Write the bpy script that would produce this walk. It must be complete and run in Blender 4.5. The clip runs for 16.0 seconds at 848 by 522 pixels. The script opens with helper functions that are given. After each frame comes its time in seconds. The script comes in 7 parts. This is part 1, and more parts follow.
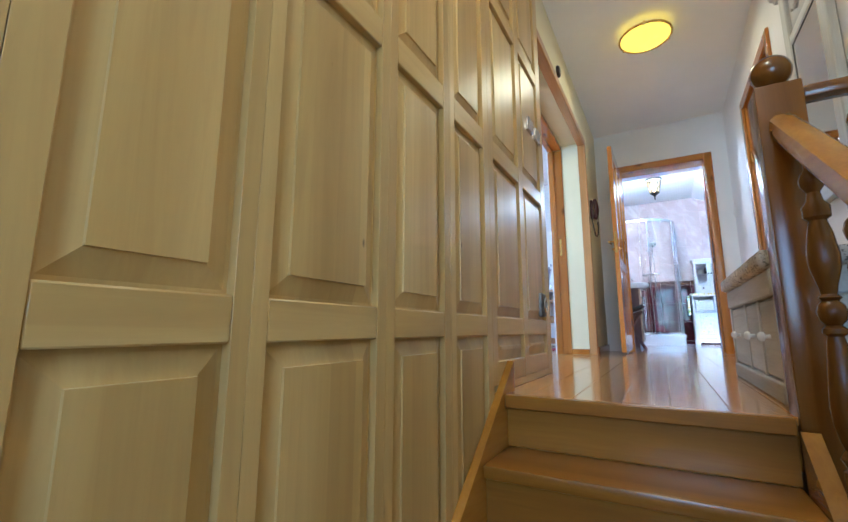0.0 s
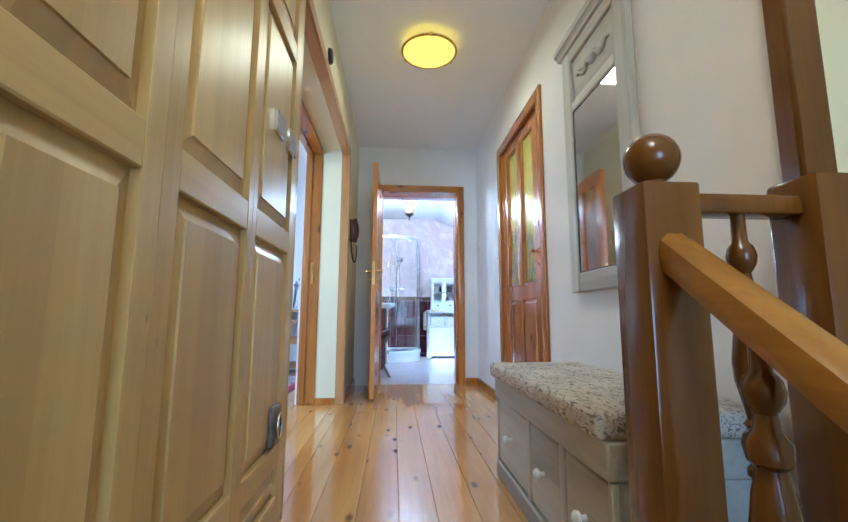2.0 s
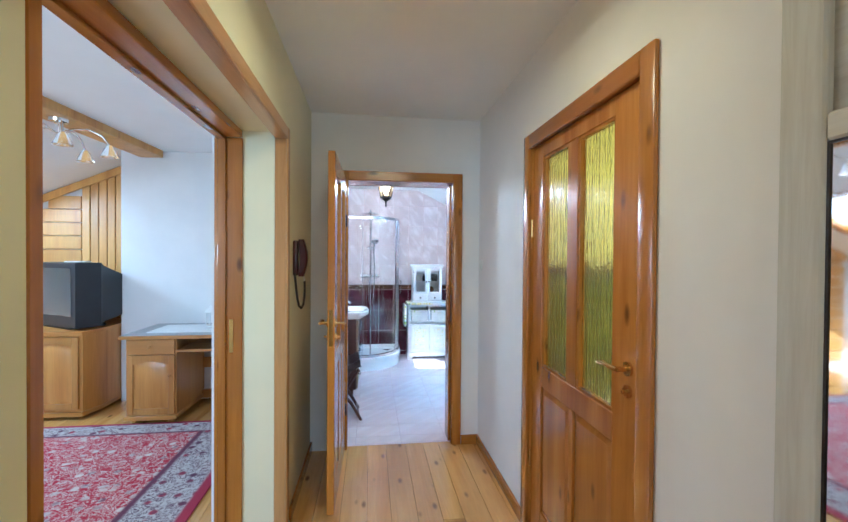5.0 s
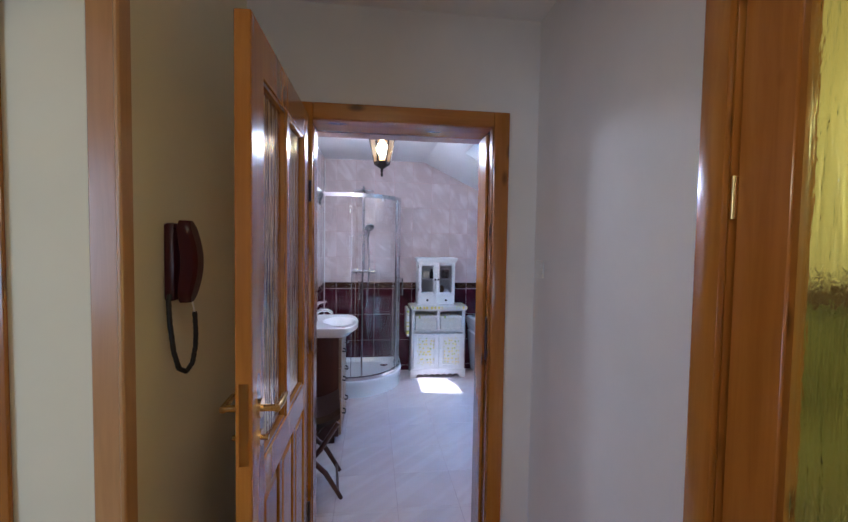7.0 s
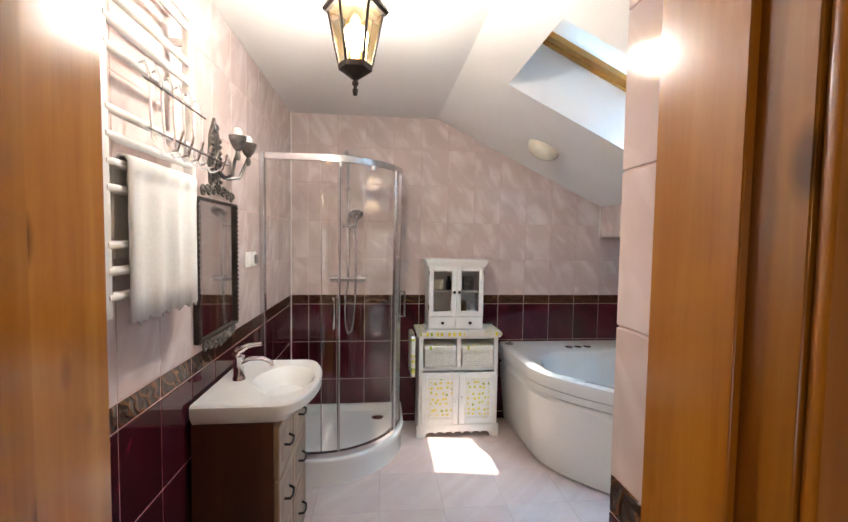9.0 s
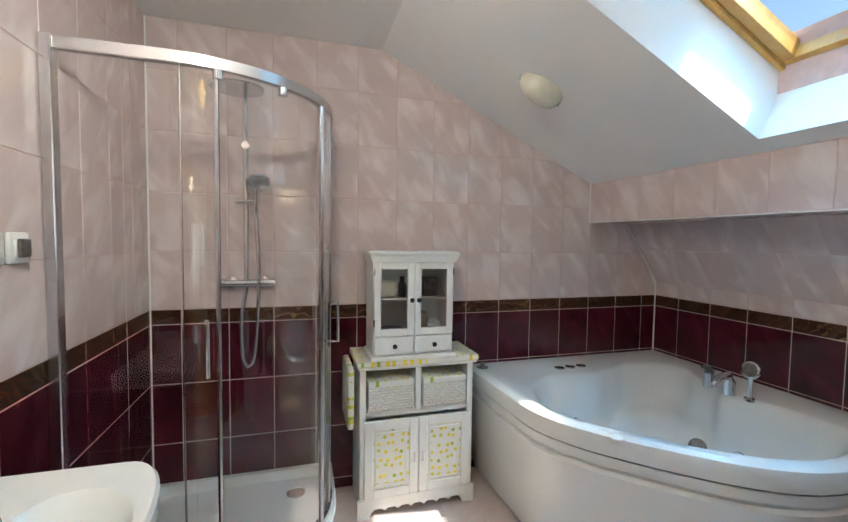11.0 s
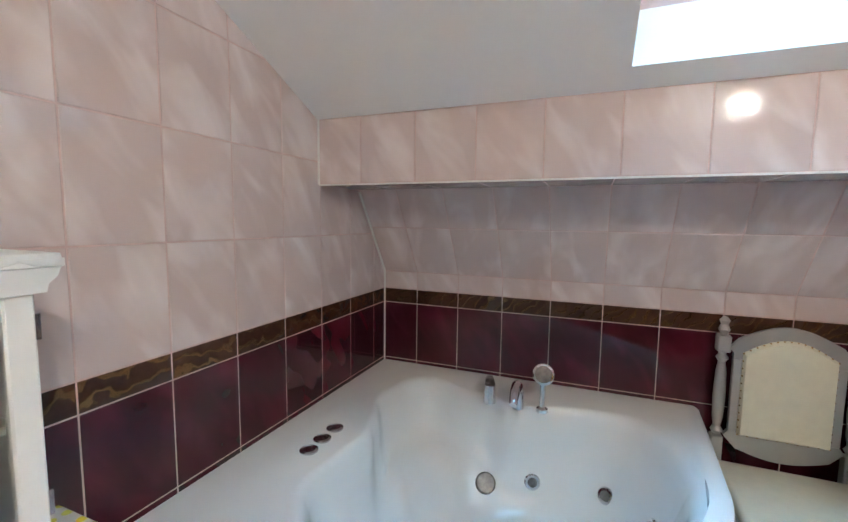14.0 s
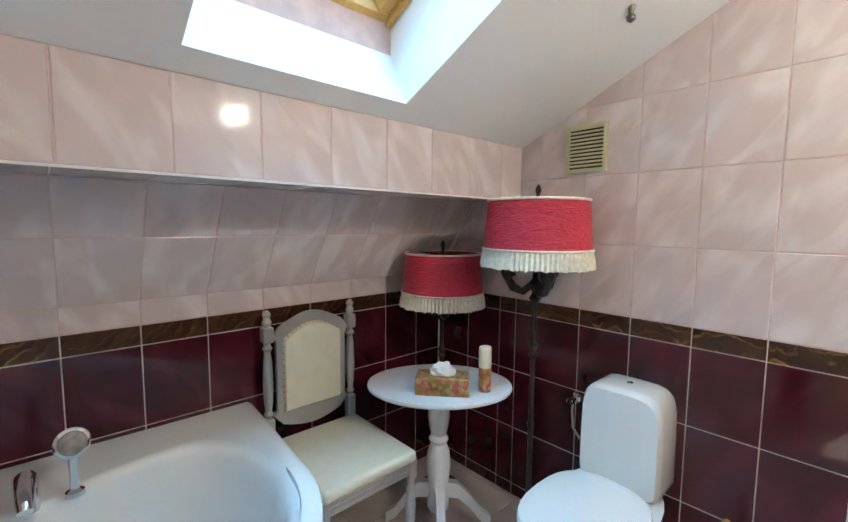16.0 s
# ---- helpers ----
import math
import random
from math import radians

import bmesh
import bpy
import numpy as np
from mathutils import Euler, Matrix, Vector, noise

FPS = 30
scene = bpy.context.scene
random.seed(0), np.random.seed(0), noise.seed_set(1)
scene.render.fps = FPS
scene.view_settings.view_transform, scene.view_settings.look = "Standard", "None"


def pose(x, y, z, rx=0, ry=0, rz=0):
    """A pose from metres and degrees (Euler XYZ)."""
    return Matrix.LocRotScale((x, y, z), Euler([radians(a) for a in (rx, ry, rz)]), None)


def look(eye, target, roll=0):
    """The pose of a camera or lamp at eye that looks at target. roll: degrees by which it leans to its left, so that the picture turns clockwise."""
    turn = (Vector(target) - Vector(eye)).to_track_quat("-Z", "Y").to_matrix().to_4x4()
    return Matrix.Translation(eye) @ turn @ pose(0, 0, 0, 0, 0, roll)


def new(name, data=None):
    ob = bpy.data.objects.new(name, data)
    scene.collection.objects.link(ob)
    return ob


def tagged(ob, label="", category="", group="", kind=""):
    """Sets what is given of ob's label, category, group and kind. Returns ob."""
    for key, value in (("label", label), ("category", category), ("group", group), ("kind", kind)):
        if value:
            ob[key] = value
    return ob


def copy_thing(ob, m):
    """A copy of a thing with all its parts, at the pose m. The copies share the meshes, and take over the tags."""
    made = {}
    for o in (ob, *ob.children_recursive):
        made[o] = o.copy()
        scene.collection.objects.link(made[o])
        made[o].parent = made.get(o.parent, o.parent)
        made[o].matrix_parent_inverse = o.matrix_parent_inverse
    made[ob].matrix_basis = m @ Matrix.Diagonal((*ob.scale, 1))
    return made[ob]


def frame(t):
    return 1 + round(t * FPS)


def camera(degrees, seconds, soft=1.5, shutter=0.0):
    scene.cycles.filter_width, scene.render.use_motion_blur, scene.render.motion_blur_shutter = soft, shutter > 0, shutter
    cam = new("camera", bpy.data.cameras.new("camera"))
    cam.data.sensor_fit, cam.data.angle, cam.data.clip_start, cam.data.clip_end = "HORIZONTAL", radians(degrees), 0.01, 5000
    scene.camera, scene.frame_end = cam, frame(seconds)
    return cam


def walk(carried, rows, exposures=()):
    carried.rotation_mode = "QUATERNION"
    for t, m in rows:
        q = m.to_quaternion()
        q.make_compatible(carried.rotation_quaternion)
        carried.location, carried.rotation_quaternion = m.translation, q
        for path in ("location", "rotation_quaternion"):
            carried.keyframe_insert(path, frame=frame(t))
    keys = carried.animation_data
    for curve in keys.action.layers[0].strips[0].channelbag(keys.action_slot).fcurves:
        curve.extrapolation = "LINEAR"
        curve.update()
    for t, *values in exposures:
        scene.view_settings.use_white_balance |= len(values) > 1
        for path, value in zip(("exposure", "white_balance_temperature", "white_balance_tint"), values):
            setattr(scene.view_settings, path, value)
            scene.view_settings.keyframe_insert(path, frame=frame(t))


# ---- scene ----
cam = camera(91.4, 16.0)
PATH = [
    (0, (0.198, 0.267, 0.226), (-0.786, 1.977, 0.554), 0.1),
    (0.5, (0.071, 0.39, 0.31), (-0.465, 2.293, 0.614), 0.3),
    (1, (-0.008, 0.561, 0.441), (-0.192, 2.53, 0.733), 0.2),
    (1.5, (0.006, 0.809, 0.555), (0.042, 2.788, 0.836), 0.3),
    (2, (0.033, 1.032, 0.687), (0.174, 3.009, 0.953), 0.2),
    (2.5, (0.036, 1.233, 0.809), (0.225, 3.21, 1.041), 0.3),
    (3, (0.022, 1.431, 0.918), (0.241, 3.41, 1.105), -0.0),
    (5.5, (0.095, 2.474, 1.492), (0.355, 4.456, 1.433), 0.5),
    (6, (0.116, 2.788, 1.486), (0.381, 4.769, 1.408), 0.5),
    (6.5, (0.136, 3.138, 1.495), (0.396, 5.119, 1.411), 0.5),
    (7, (0.158, 3.504, 1.495), (0.408, 5.487, 1.406), 0.9),
    (7.5, (0.202, 3.858, 1.475), (0.435, 5.843, 1.388), 0.8),
    (8, (0.251, 4.237, 1.495), (0.466, 6.223, 1.395), 0.5),
    (8.5, (0.3, 4.654, 1.491), (0.497, 6.642, 1.385), 0.8),
    (11, (0.326, 6.004, 1.391), (0.895, 7.919, 1.287), 0.8),
    (11.5, (0.39, 6.275, 1.39), (1.131, 8.128, 1.269), 0.6),
    (12, (0.456, 6.533, 1.388), (1.379, 8.301, 1.244), 0.8),
    (12.5, (0.535, 6.774, 1.384), (1.667, 8.415, 1.225), 0.9),
    (13, (0.638, 6.991, 1.379), (2.005, 8.441, 1.21), 0.9),
    (13.5, (0.71, 7.149, 1.362), (2.33, 8.307, 1.184), 1.0),
    (14, (0.757, 7.282, 1.379), (2.602, 8.029, 1.188), 0.7),
    (14.5, (0.81, 7.333, 1.366), (2.788, 7.57, 1.193), 0.7),
    (15, (0.87, 7.355, 1.358), (2.838, 7.038, 1.194), 0.7),
    (15.5, (0.9, 7.404, 1.365), (2.694, 6.534, 1.208), 0.5),
    (16, (0.934, 7.457, 1.398), (2.403, 6.113, 1.219), 0.5),
]
walk(cam, [(t, look(eye, target, roll)) for t, eye, target, roll in PATH], [
    (0.0, 1.9, 4400, 1), (1.5, 1.9, 4200, 1), (2.5, 1.95, 4200, -3), (3.2, 1.9, 4250, -4), (5.5, 1.45, 4850, 0), (6.0, 1.2, 5500, 9), (6.5, 0.95, 5200, 11), (7.0, 0.65, 4900, 13), (7.5, 1.15, 6000, 13), (8.0, 1.15, 6500, 11), (8.5, 0.92, 7200, 11), (11.0, 0.65, 6500, 0), (12.5, 0.78, 6600, 2), (14.0, 1.0, 6700, 3), (15.5, 1.05, 6600, 2), (16.0, 1.0, 6600, 0)])

# ---- light ----
world = bpy.data.worlds.new("sky")
scene.world = world
world.use_nodes = True
wn = world.node_tree
sky = wn.nodes.new("ShaderNodeTexSky")
sky.sky_type = "NISHITA"
sky.sun_disc = False
sky.sun_elevation = radians(58)
sky.sun_rotation = radians(130)
wn.links.new(sky.outputs[0], wn.nodes["Background"].inputs[0])
wn.nodes["Background"].inputs[1].default_value = 0.15

sun = new("sun", bpy.data.lights.new("sun", "SUN"))
sun.data.energy = 5.0
sun.data.angle = radians(0.5)
sun.data.color = (1.0, 0.95, 0.87)
sun.matrix_world = look((0.48 * 5, -0.40 * 5, 5), (0, 0, 0))


def area_lamp(name, eye, target, w, h, watts, color):
    lamp = new(name, bpy.data.lights.new(name, "AREA"))
    lamp.data.shape, lamp.data.size, lamp.data.size_y = "RECTANGLE", w, h
    lamp.data.energy, lamp.data.color = watts, color
    lamp.matrix_world = look(eye, target)
    return lamp


def bulb(name, place, watts, color, radius=0.04):
    lamp = new(name, bpy.data.lights.new(name, "POINT"))
    lamp.data.energy, lamp.data.color, lamp.data.shadow_soft_size = watts, color, radius
    lamp.location = place
    return lamp


# ---- materials ----
def nodes_of(name):
    m = bpy.data.materials.new(name)
    m.use_nodes = True
    t = m.node_tree
    return m, t, t.nodes["Principled BSDF"]


def add(t, kind, **values):
    n = t.nodes.new(kind)
    for key, value in values.items():
        n.inputs[key.replace("_", " ")].default_value = value
    return n


def coords(t, scale, jitter=False):
    c = t.nodes.new("ShaderNodeTexCoord")
    m = t.nodes.new("ShaderNodeMapping")
    m.inputs["Scale"].default_value = scale
    t.links.new(c.outputs["Object"], m.inputs["Vector"])
    if jitter:
        info = t.nodes.new("ShaderNodeObjectInfo")
        k = add(t, "ShaderNodeMath")
        k.operation = "MULTIPLY"
        k.inputs[1].default_value = 37.0
        t.links.new(info.outputs["Random"], k.inputs[0])
        t.links.new(k.outputs[0], m.inputs["Location"])
    return m.outputs["Vector"]


def noise_tex(t, vec, scale, detail=4.0, rough=0.55, distortion=0.0):
    n = add(t, "ShaderNodeTexNoise", Scale=scale, Detail=detail, Roughness=rough, Distortion=distortion)
    t.links.new(vec, n.inputs["Vector"])
    return n.outputs["Fac"]


def ramp(t, fac, stops):
    r = t.nodes.new("ShaderNodeValToRGB")
    while len(r.color_ramp.elements) < len(stops):
        r.color_ramp.elements.new(0.5)
    for e, (p, c) in zip(r.color_ramp.elements, stops):
        e.position, e.color = p, (*c, 1)
    t.links.new(fac, r.inputs[0])
    return r.outputs[0]


def mix(t, fac, a, b, mode="MIX"):
    m = t.nodes.new("ShaderNodeMix")
    m.data_type, m.blend_type = "RGBA", mode
    for i, v in ((0, fac), (6, a), (7, b)):
        if isinstance(v, (int, float)):
            m.inputs[i].default_value = v
        elif isinstance(v, tuple):
            m.inputs[i].default_value = (*v, 1)
        else:
            t.links.new(v, m.inputs[i])
    return m.outputs[2]


def bump(t, bsdf, fac, strength, dist=0.002):
    b = add(t, "ShaderNodeBump", Strength=strength, Distance=dist)
    t.links.new(fac, b.inputs["Height"])
    t.links.new(b.outputs[0], bsdf.inputs["Normal"])


def plain(name, color, rough=0.5, metal=0.0, vary=0.06, scale=9.0, coat=0.0, relief=0.0):
    m, t, b = nodes_of(name)
    v = coords(t, (1, 1, 1), True)
    f = noise_tex(t, v, scale)
    dark = tuple(c * (1 - vary * 1.6) for c in color)
    light = tuple(min(1, c * (1 + vary)) for c in color)
    t.links.new(ramp(t, f, [(0.3, dark), (0.7, light)]), b.inputs["Base Color"])
    f2 = noise_tex(t, v, scale * 7)
    r = add(t, "ShaderNodeMapRange")
    r.inputs[3].default_value, r.inputs[4].default_value = max(0.02, rough - 0.06), min(1, rough + 0.06)
    t.links.new(f2, r.inputs[0])
    t.links.new(r.outputs[0], b.inputs["Roughness"])
    b.inputs["Metallic"].default_value = metal
    b.inputs["Coat Weight"].default_value = coat
    b.inputs["Coat Roughness"].default_value = 0.08
    if relief:
        bump(t, b, f2, relief)
    return m


def wood(name, dark, mid, light, axis="z", rough=0.3, coat=0.3, knots=0.0, scale=1.0, pieces=0.25, fibre=0.55, strips=0.0):
    m, t, b = nodes_of(name)
    s = {"x": (0.06, 1, 1), "y": (1, 0.06, 1), "z": (1, 1, 0.06)}[axis]
    v = coords(t, s, True)
    warp = noise_tex(t, v, 7 * scale, 3, 0.5, 0.6)
    grain = noise_tex(t, v, 42 * scale, 6, 0.65, 1.2)
    color = ramp(t, warp, [(0.28, dark), (0.5, mid), (0.72, light)])
    fine = ramp(t, grain, [(0.3, (0.72, 0.66, 0.6)), (0.62, (1, 1, 1))])
    color = mix(t, fibre, color, fine, "MULTIPLY")
    if knots:
        kv = coords(t, tuple(1.0 if k == 1 else 0.42 for k in s), True)
        vor = add(t, "ShaderNodeTexVoronoi", Scale=10.0)
        t.links.new(kv, vor.inputs["Vector"])
        k = ramp(t, vor.outputs["Distance"], [(0.0, (1, 1, 1)), (knots * 0.45, (0.8, 0.8, 0.8)), (knots, (0, 0, 0))])
        color = mix(t, k, color, tuple(c * 0.32 for c in dark))
    if strips:
        # glued staves of slightly different tone
        sep = t.nodes.new("ShaderNodeSeparateXYZ")
        t.links.new(coords(t, (1 / strips, 1 / strips, 1 / strips)), sep.inputs[0])
        whole = t.nodes.new("ShaderNodeMath")
        whole.operation = "FLOOR"
        t.links.new(sep.outputs["Y"], whole.inputs[0])
        stave = t.nodes.new("ShaderNodeTexWhiteNoise")
        stave.noise_dimensions = "1D"
        t.links.new(whole.outputs[0], stave.inputs["W"])
        color = mix(t, 1.0, color, ramp(t, stave.outputs["Value"], [(0.0, (0.82, 0.80, 0.76)), (0.5, (0.95, 0.94, 0.92)), (1.0, (1.0, 1.0, 1.0))]), "MULTIPLY")
    info = t.nodes.new("ShaderNodeObjectInfo")
    tone = ramp(t, info.outputs["Random"], [(0.0, (1 - pieces,) * 3), (1.0, (1, 1, 1))])
    color = mix(t, 1.0, color, tone, "MULTIPLY")
    t.links.new(color, b.inputs["Base Color"])
    b.inputs["Roughness"].default_value = rough
    b.inputs["Coat Weight"].default_value = coat
    b.inputs["Coat Roughness"].default_value = rough * 0.75
    bump(t, b, grain, 0.12, 0.001)
    return m


def tile_mat(name, a, b_, c, rough, vein):
    """Glazed tile with soft cloudy streaks that run slanting down the wall."""
    m, t, b = nodes_of(name)
    v = coords(t, (1, 1, 1), True)
    sep = t.nodes.new("ShaderNodeSeparateXYZ")
    t.links.new(v, sep.inputs[0])

    def blend(weights):
        out = None
        for axis, w in zip("XYZ", weights):
            k = t.nodes.new("ShaderNodeMath")
            k.operation = "MULTIPLY_ADD"
            t.links.new(sep.outputs[axis], k.inputs[0])
            k.inputs[1].default_value, k.inputs[2].default_value = w, 0.0
            if out is not None:
                t.links.new(out, k.inputs[2])
            out = k.outputs[0]
        return out
    slant = t.nodes.new("ShaderNodeCombineXYZ")
    t.links.new(blend((9.5, -9.5, 6.0)), slant.inputs[0])
    t.links.new(blend((2.4, -2.4, -3.8)), slant.inputs[1])
    streak = noise_tex(t, slant.outputs[0], 1.0, 2, 0.45, 0.5)
    big = noise_tex(t, v, 4.0, 2, 0.5, 0.6)
    col = ramp(t, big, [(0.3, a), (0.7, b_)])
    col = mix(t, ramp(t, streak, [(0.46, (0, 0, 0)), (0.74, (vein,) * 3)]), col, c)
    t.links.new(col, b.inputs["Base Color"])
    b.inputs["Roughness"].default_value = rough
    b.inputs["Specular IOR Level"].default_value = 0.5
    bump(t, b, big, 0.02, 0.003)
    return m


def glass_mat(name, color=(1, 1, 1), rough=0.0, ior=1.45):
    m, t, b = nodes_of(name)
    b.inputs["Base Color"].default_value = (*color, 1)
    b.inputs["Transmission Weight"].default_value = 1.0
    b.inputs["Roughness"].default_value = rough
    b.inputs["IOR"].default_value = ior
    return m


def glow_mat(name, color, strength):
    m, t, b = nodes_of(name)
    b.inputs["Base Color"].default_value = (*color, 1)
    b.inputs["Emission Color"].default_value = (*color, 1)
    b.inputs["Emission Strength"].default_value = strength
    return m


def mat_crinkle():
    """Red shade cloth gathered into fine level creases."""
    m, t, b = nodes_of("red_lampshade")
    v = coords(t, (1, 1, 4.2), True)
    f = noise_tex(t, v, 17, 3, 0.5, 2.2)
    t.links.new(ramp(t, f, [(0.3, (0.50, 0.020, 0.050)), (0.7, (0.66, 0.040, 0.085))]), b.inputs["Base Color"])
    b.inputs["Roughness"].default_value = 0.4
    bump(t, b, f, 0.9, 0.012)
    return m


M_PLASTER = plain("plaster_white", (0.80, 0.77, 0.74), 0.75, vary=0.03, scale=2.5, relief=0.08)
M_CREAM = plain("plaster_cream", (0.77, 0.71, 0.49), 0.75, vary=0.03, scale=2.5, relief=0.08)
M_CEIL = plain("ceiling_white", (0.88, 0.87, 0.855), 0.8, vary=0.02, scale=2.0, relief=0.05)
M_PINE = wood("pine_varnished", (0.32, 0.110, 0.010), (0.48, 0.182, 0.019), (0.57, 0.245, 0.034), "z", 0.22, 0.5, 0.20)
M_PINE_X = wood("pine_varnished_x", (0.32, 0.110, 0.010), (0.48, 0.182, 0.019), (0.57, 0.245, 0.034), "x", 0.22, 0.5, 0.20)
M_PINE_Y = wood("pine_varnished_y", (0.32, 0.110, 0.010), (0.48, 0.182, 0.019), (0.57, 0.245, 0.034), "y", 0.22, 0.5, 0.20)
M_FLOOR = wood("pine_floor", (0.56, 0.25, 0.050), (0.72, 0.38, 0.095), (0.78, 0.46, 0.14), "y", 0.16, 0.6, 0.18, 0.8, 0.22)
M_CASING = wood("casing_oak", (0.42, 0.20, 0.06), (0.55, 0.29, 0.10), (0.62, 0.35, 0.13), "z", 0.28, 0.4)
M_CASING_Y = wood("casing_oak_y", (0.42, 0.20, 0.06), (0.55, 0.29, 0.10), (0.62, 0.35, 0.13), "y", 0.28, 0.4)
M_WARD = wood("wardrobe_alder", (0.46, 0.295, 0.085), (0.56, 0.375, 0.120), (0.64, 0.450, 0.165), "z", 0.40, 0.22, 0.05, 0.7, 0.08, 0.40, 0.072)
M_WARD_Y = wood("wardrobe_alder_y", (0.46, 0.295, 0.085), (0.56, 0.375, 0.120), (0.64, 0.450, 0.165), "y", 0.42, 0.15, 0.0, 0.7, 0.10, 0.40)
M_STAIR = wood("stair_beech", (0.26, 0.105, 0.009), (0.34, 0.150, 0.013), (0.40, 0.190, 0.019), "x", 0.28, 0.1)
# Railing uprights: same beech, with shade put into a darker colour.
M_STAIR_Z_SHADED = wood("stair_beech_z_shaded", (0.115, 0.040, 0.003), (0.155, 0.057, 0.0045), (0.19, 0.074, 0.006), "z", 0.2, 0.12)
M_STAIR_Y = wood("stair_beech_y", (0.32, 0.130, 0.008), (0.42, 0.185, 0.012), (0.50, 0.235, 0.018), "y", 0.26, 0.08)
M_GREYWOOD = wood("grey_washed_wood", (0.38, 0.36, 0.31), (0.58, 0.56, 0.50), (0.70, 0.68, 0.62), "y", 0.6, 0.0)
M_GREYWOOD_Z = wood("grey_washed_wood_z", (0.38, 0.36, 0.31), (0.58, 0.56, 0.50), (0.70, 0.68, 0.62), "z", 0.6, 0.0)
M_DARKWOOD = wood("walnut_veneer", (0.06, 0.018, 0.010), (0.10, 0.030, 0.016), (0.13, 0.042, 0.022), "z", 0.35, 0.2)
M_FRONTWOOD = wood("cabinet_front_cherry", (0.30, 0.17, 0.09), (0.40, 0.25, 0.14), (0.48, 0.32, 0.19), "z", 0.3, 0.3)
M_OAK = wood("living_oak", (0.40, 0.165, 0.028), (0.58, 0.27, 0.052), (0.66, 0.345, 0.082), "z", 0.35, 0.25)
M_OAK_X = wood("living_oak_x", (0.40, 0.165, 0.028), (0.58, 0.27, 0.052), (0.66, 0.345, 0.082), "x", 0.35, 0.25)
M_LINING = wood("lining_pine", (0.56, 0.265, 0.055), (0.70, 0.375, 0.090), (0.76, 0.445, 0.130), "z", 0.4, 0.2)
M_PINK = tile_mat("tile_pink", (0.605, 0.485, 0.465), (0.665, 0.545, 0.525), (0.83, 0.75, 0.735), 0.07, 0.72)
M_WINE = tile_mat("tile_burgundy", (0.032, 0.003, 0.007), (0.062, 0.006, 0.014), (0.12, 0.017, 0.034), 0.05, 0.65)
M_GROUT = plain("grout_pink", (0.65, 0.47, 0.435), 0.8, vary=0.08, scale=20)
M_FLOORGROUT = plain("floor_grout", (0.52, 0.40, 0.37), 0.8, vary=0.1, scale=20)
M_FLOORTILE = tile_mat("floor_tile_pink", (0.62, 0.50, 0.47), (0.68, 0.56, 0.53), (0.75, 0.66, 0.63), 0.10, 0.5)
M_ACRYL = plain("white_acrylic", (0.80, 0.80, 0.78), 0.10, vary=0.015, scale=3, coat=0.5)
M_CERAMIC = plain("white_ceramic", (0.82, 0.82, 0.80), 0.07, vary=0.015, scale=3, coat=0.4)
M_WHITE = plain("white_paint", (0.80, 0.79, 0.76), 0.35, vary=0.03, scale=12)
M_PLASTIC = plain("white_plastic", (0.78, 0.77, 0.74), 0.35, vary=0.02)
M_CHROME = plain("chrome", (0.75, 0.76, 0.78), 0.08, 1.0, vary=0.03)
M_ALU = plain("satin_aluminium", (0.66, 0.67, 0.69), 0.22, 1.0, vary=0.04)
M_BRASS = plain("brass", (0.70, 0.48, 0.16), 0.18, 1.0, vary=0.08)
M_IRON = plain("dark_bronze", (0.045, 0.035, 0.03), 0.38, 0.7, vary=0.3, scale=25, relief=0.3)
M_PEWTER = plain("antique_pewter", (0.20, 0.19, 0.18), 0.35, 0.85, vary=0.3, scale=30, relief=0.3)
M_BLACK = plain("black_plastic", (0.012, 0.012, 0.014), 0.35, vary=0.1)
M_TV = plain("tv_casing", (0.018, 0.020, 0.024), 0.4, vary=0.1)
M_SCREEN = plain("tv_screen", (0.035, 0.045, 0.045), 0.06, vary=0.05, coat=1.0)
M_PHONE = plain("phone_maroon", (0.045, 0.004, 0.008), 0.3, vary=0.1)
M_LEATHER = plain("brown_leather", (0.035, 0.018, 0.014), 0.3, vary=0.2, scale=30, relief=0.2)
M_CREAMVINYL = plain("cream_vinyl", (0.74, 0.70, 0.56), 0.38, vary=0.03, scale=20, relief=0.1)
M_SILVER = plain("silver_painted_wood", (0.46, 0.45, 0.44), 0.30, 0.45, vary=0.07, scale=5)
M_TABLE = plain("white_table_paint", (0.72, 0.72, 0.74), 0.25, vary=0.03)
M_RED = mat_crinkle()
M_FRINGE = plain("cream_fringe", (0.84, 0.79, 0.66), 0.8, vary=0.12, scale=60)
M_TOWEL = plain("white_towel", (0.82, 0.82, 0.80), 0.95, vary=0.03, scale=120, relief=0.8)
M_WICKER = plain("white_wicker", (0.74, 0.72, 0.66), 0.6, vary=0.08, scale=40)
M_VENT = plain("cream_vent", (0.62, 0.56, 0.36), 0.45, vary=0.04)
M_SLAB = plain("grey_stone_top", (0.30, 0.29, 0.28), 0.3, vary=0.15, scale=60)
M_FLOWER = plain("dry_flowers", (0.25, 0.23, 0.27), 0.9, vary=0.4, scale=90)
M_GLASS = glass_mat("clear_glass")
M_LANTERNGLASS = glass_mat("amber_lantern_glass", (1.0, 0.86, 0.55))
M_WINDOW = glass_mat("window_glass", (1, 1, 1), 0.0, 1.1)
M_MIRROR = plain("mirror_silver", (0.88, 0.89, 0.89), 0.01, 1.0, vary=0.0)
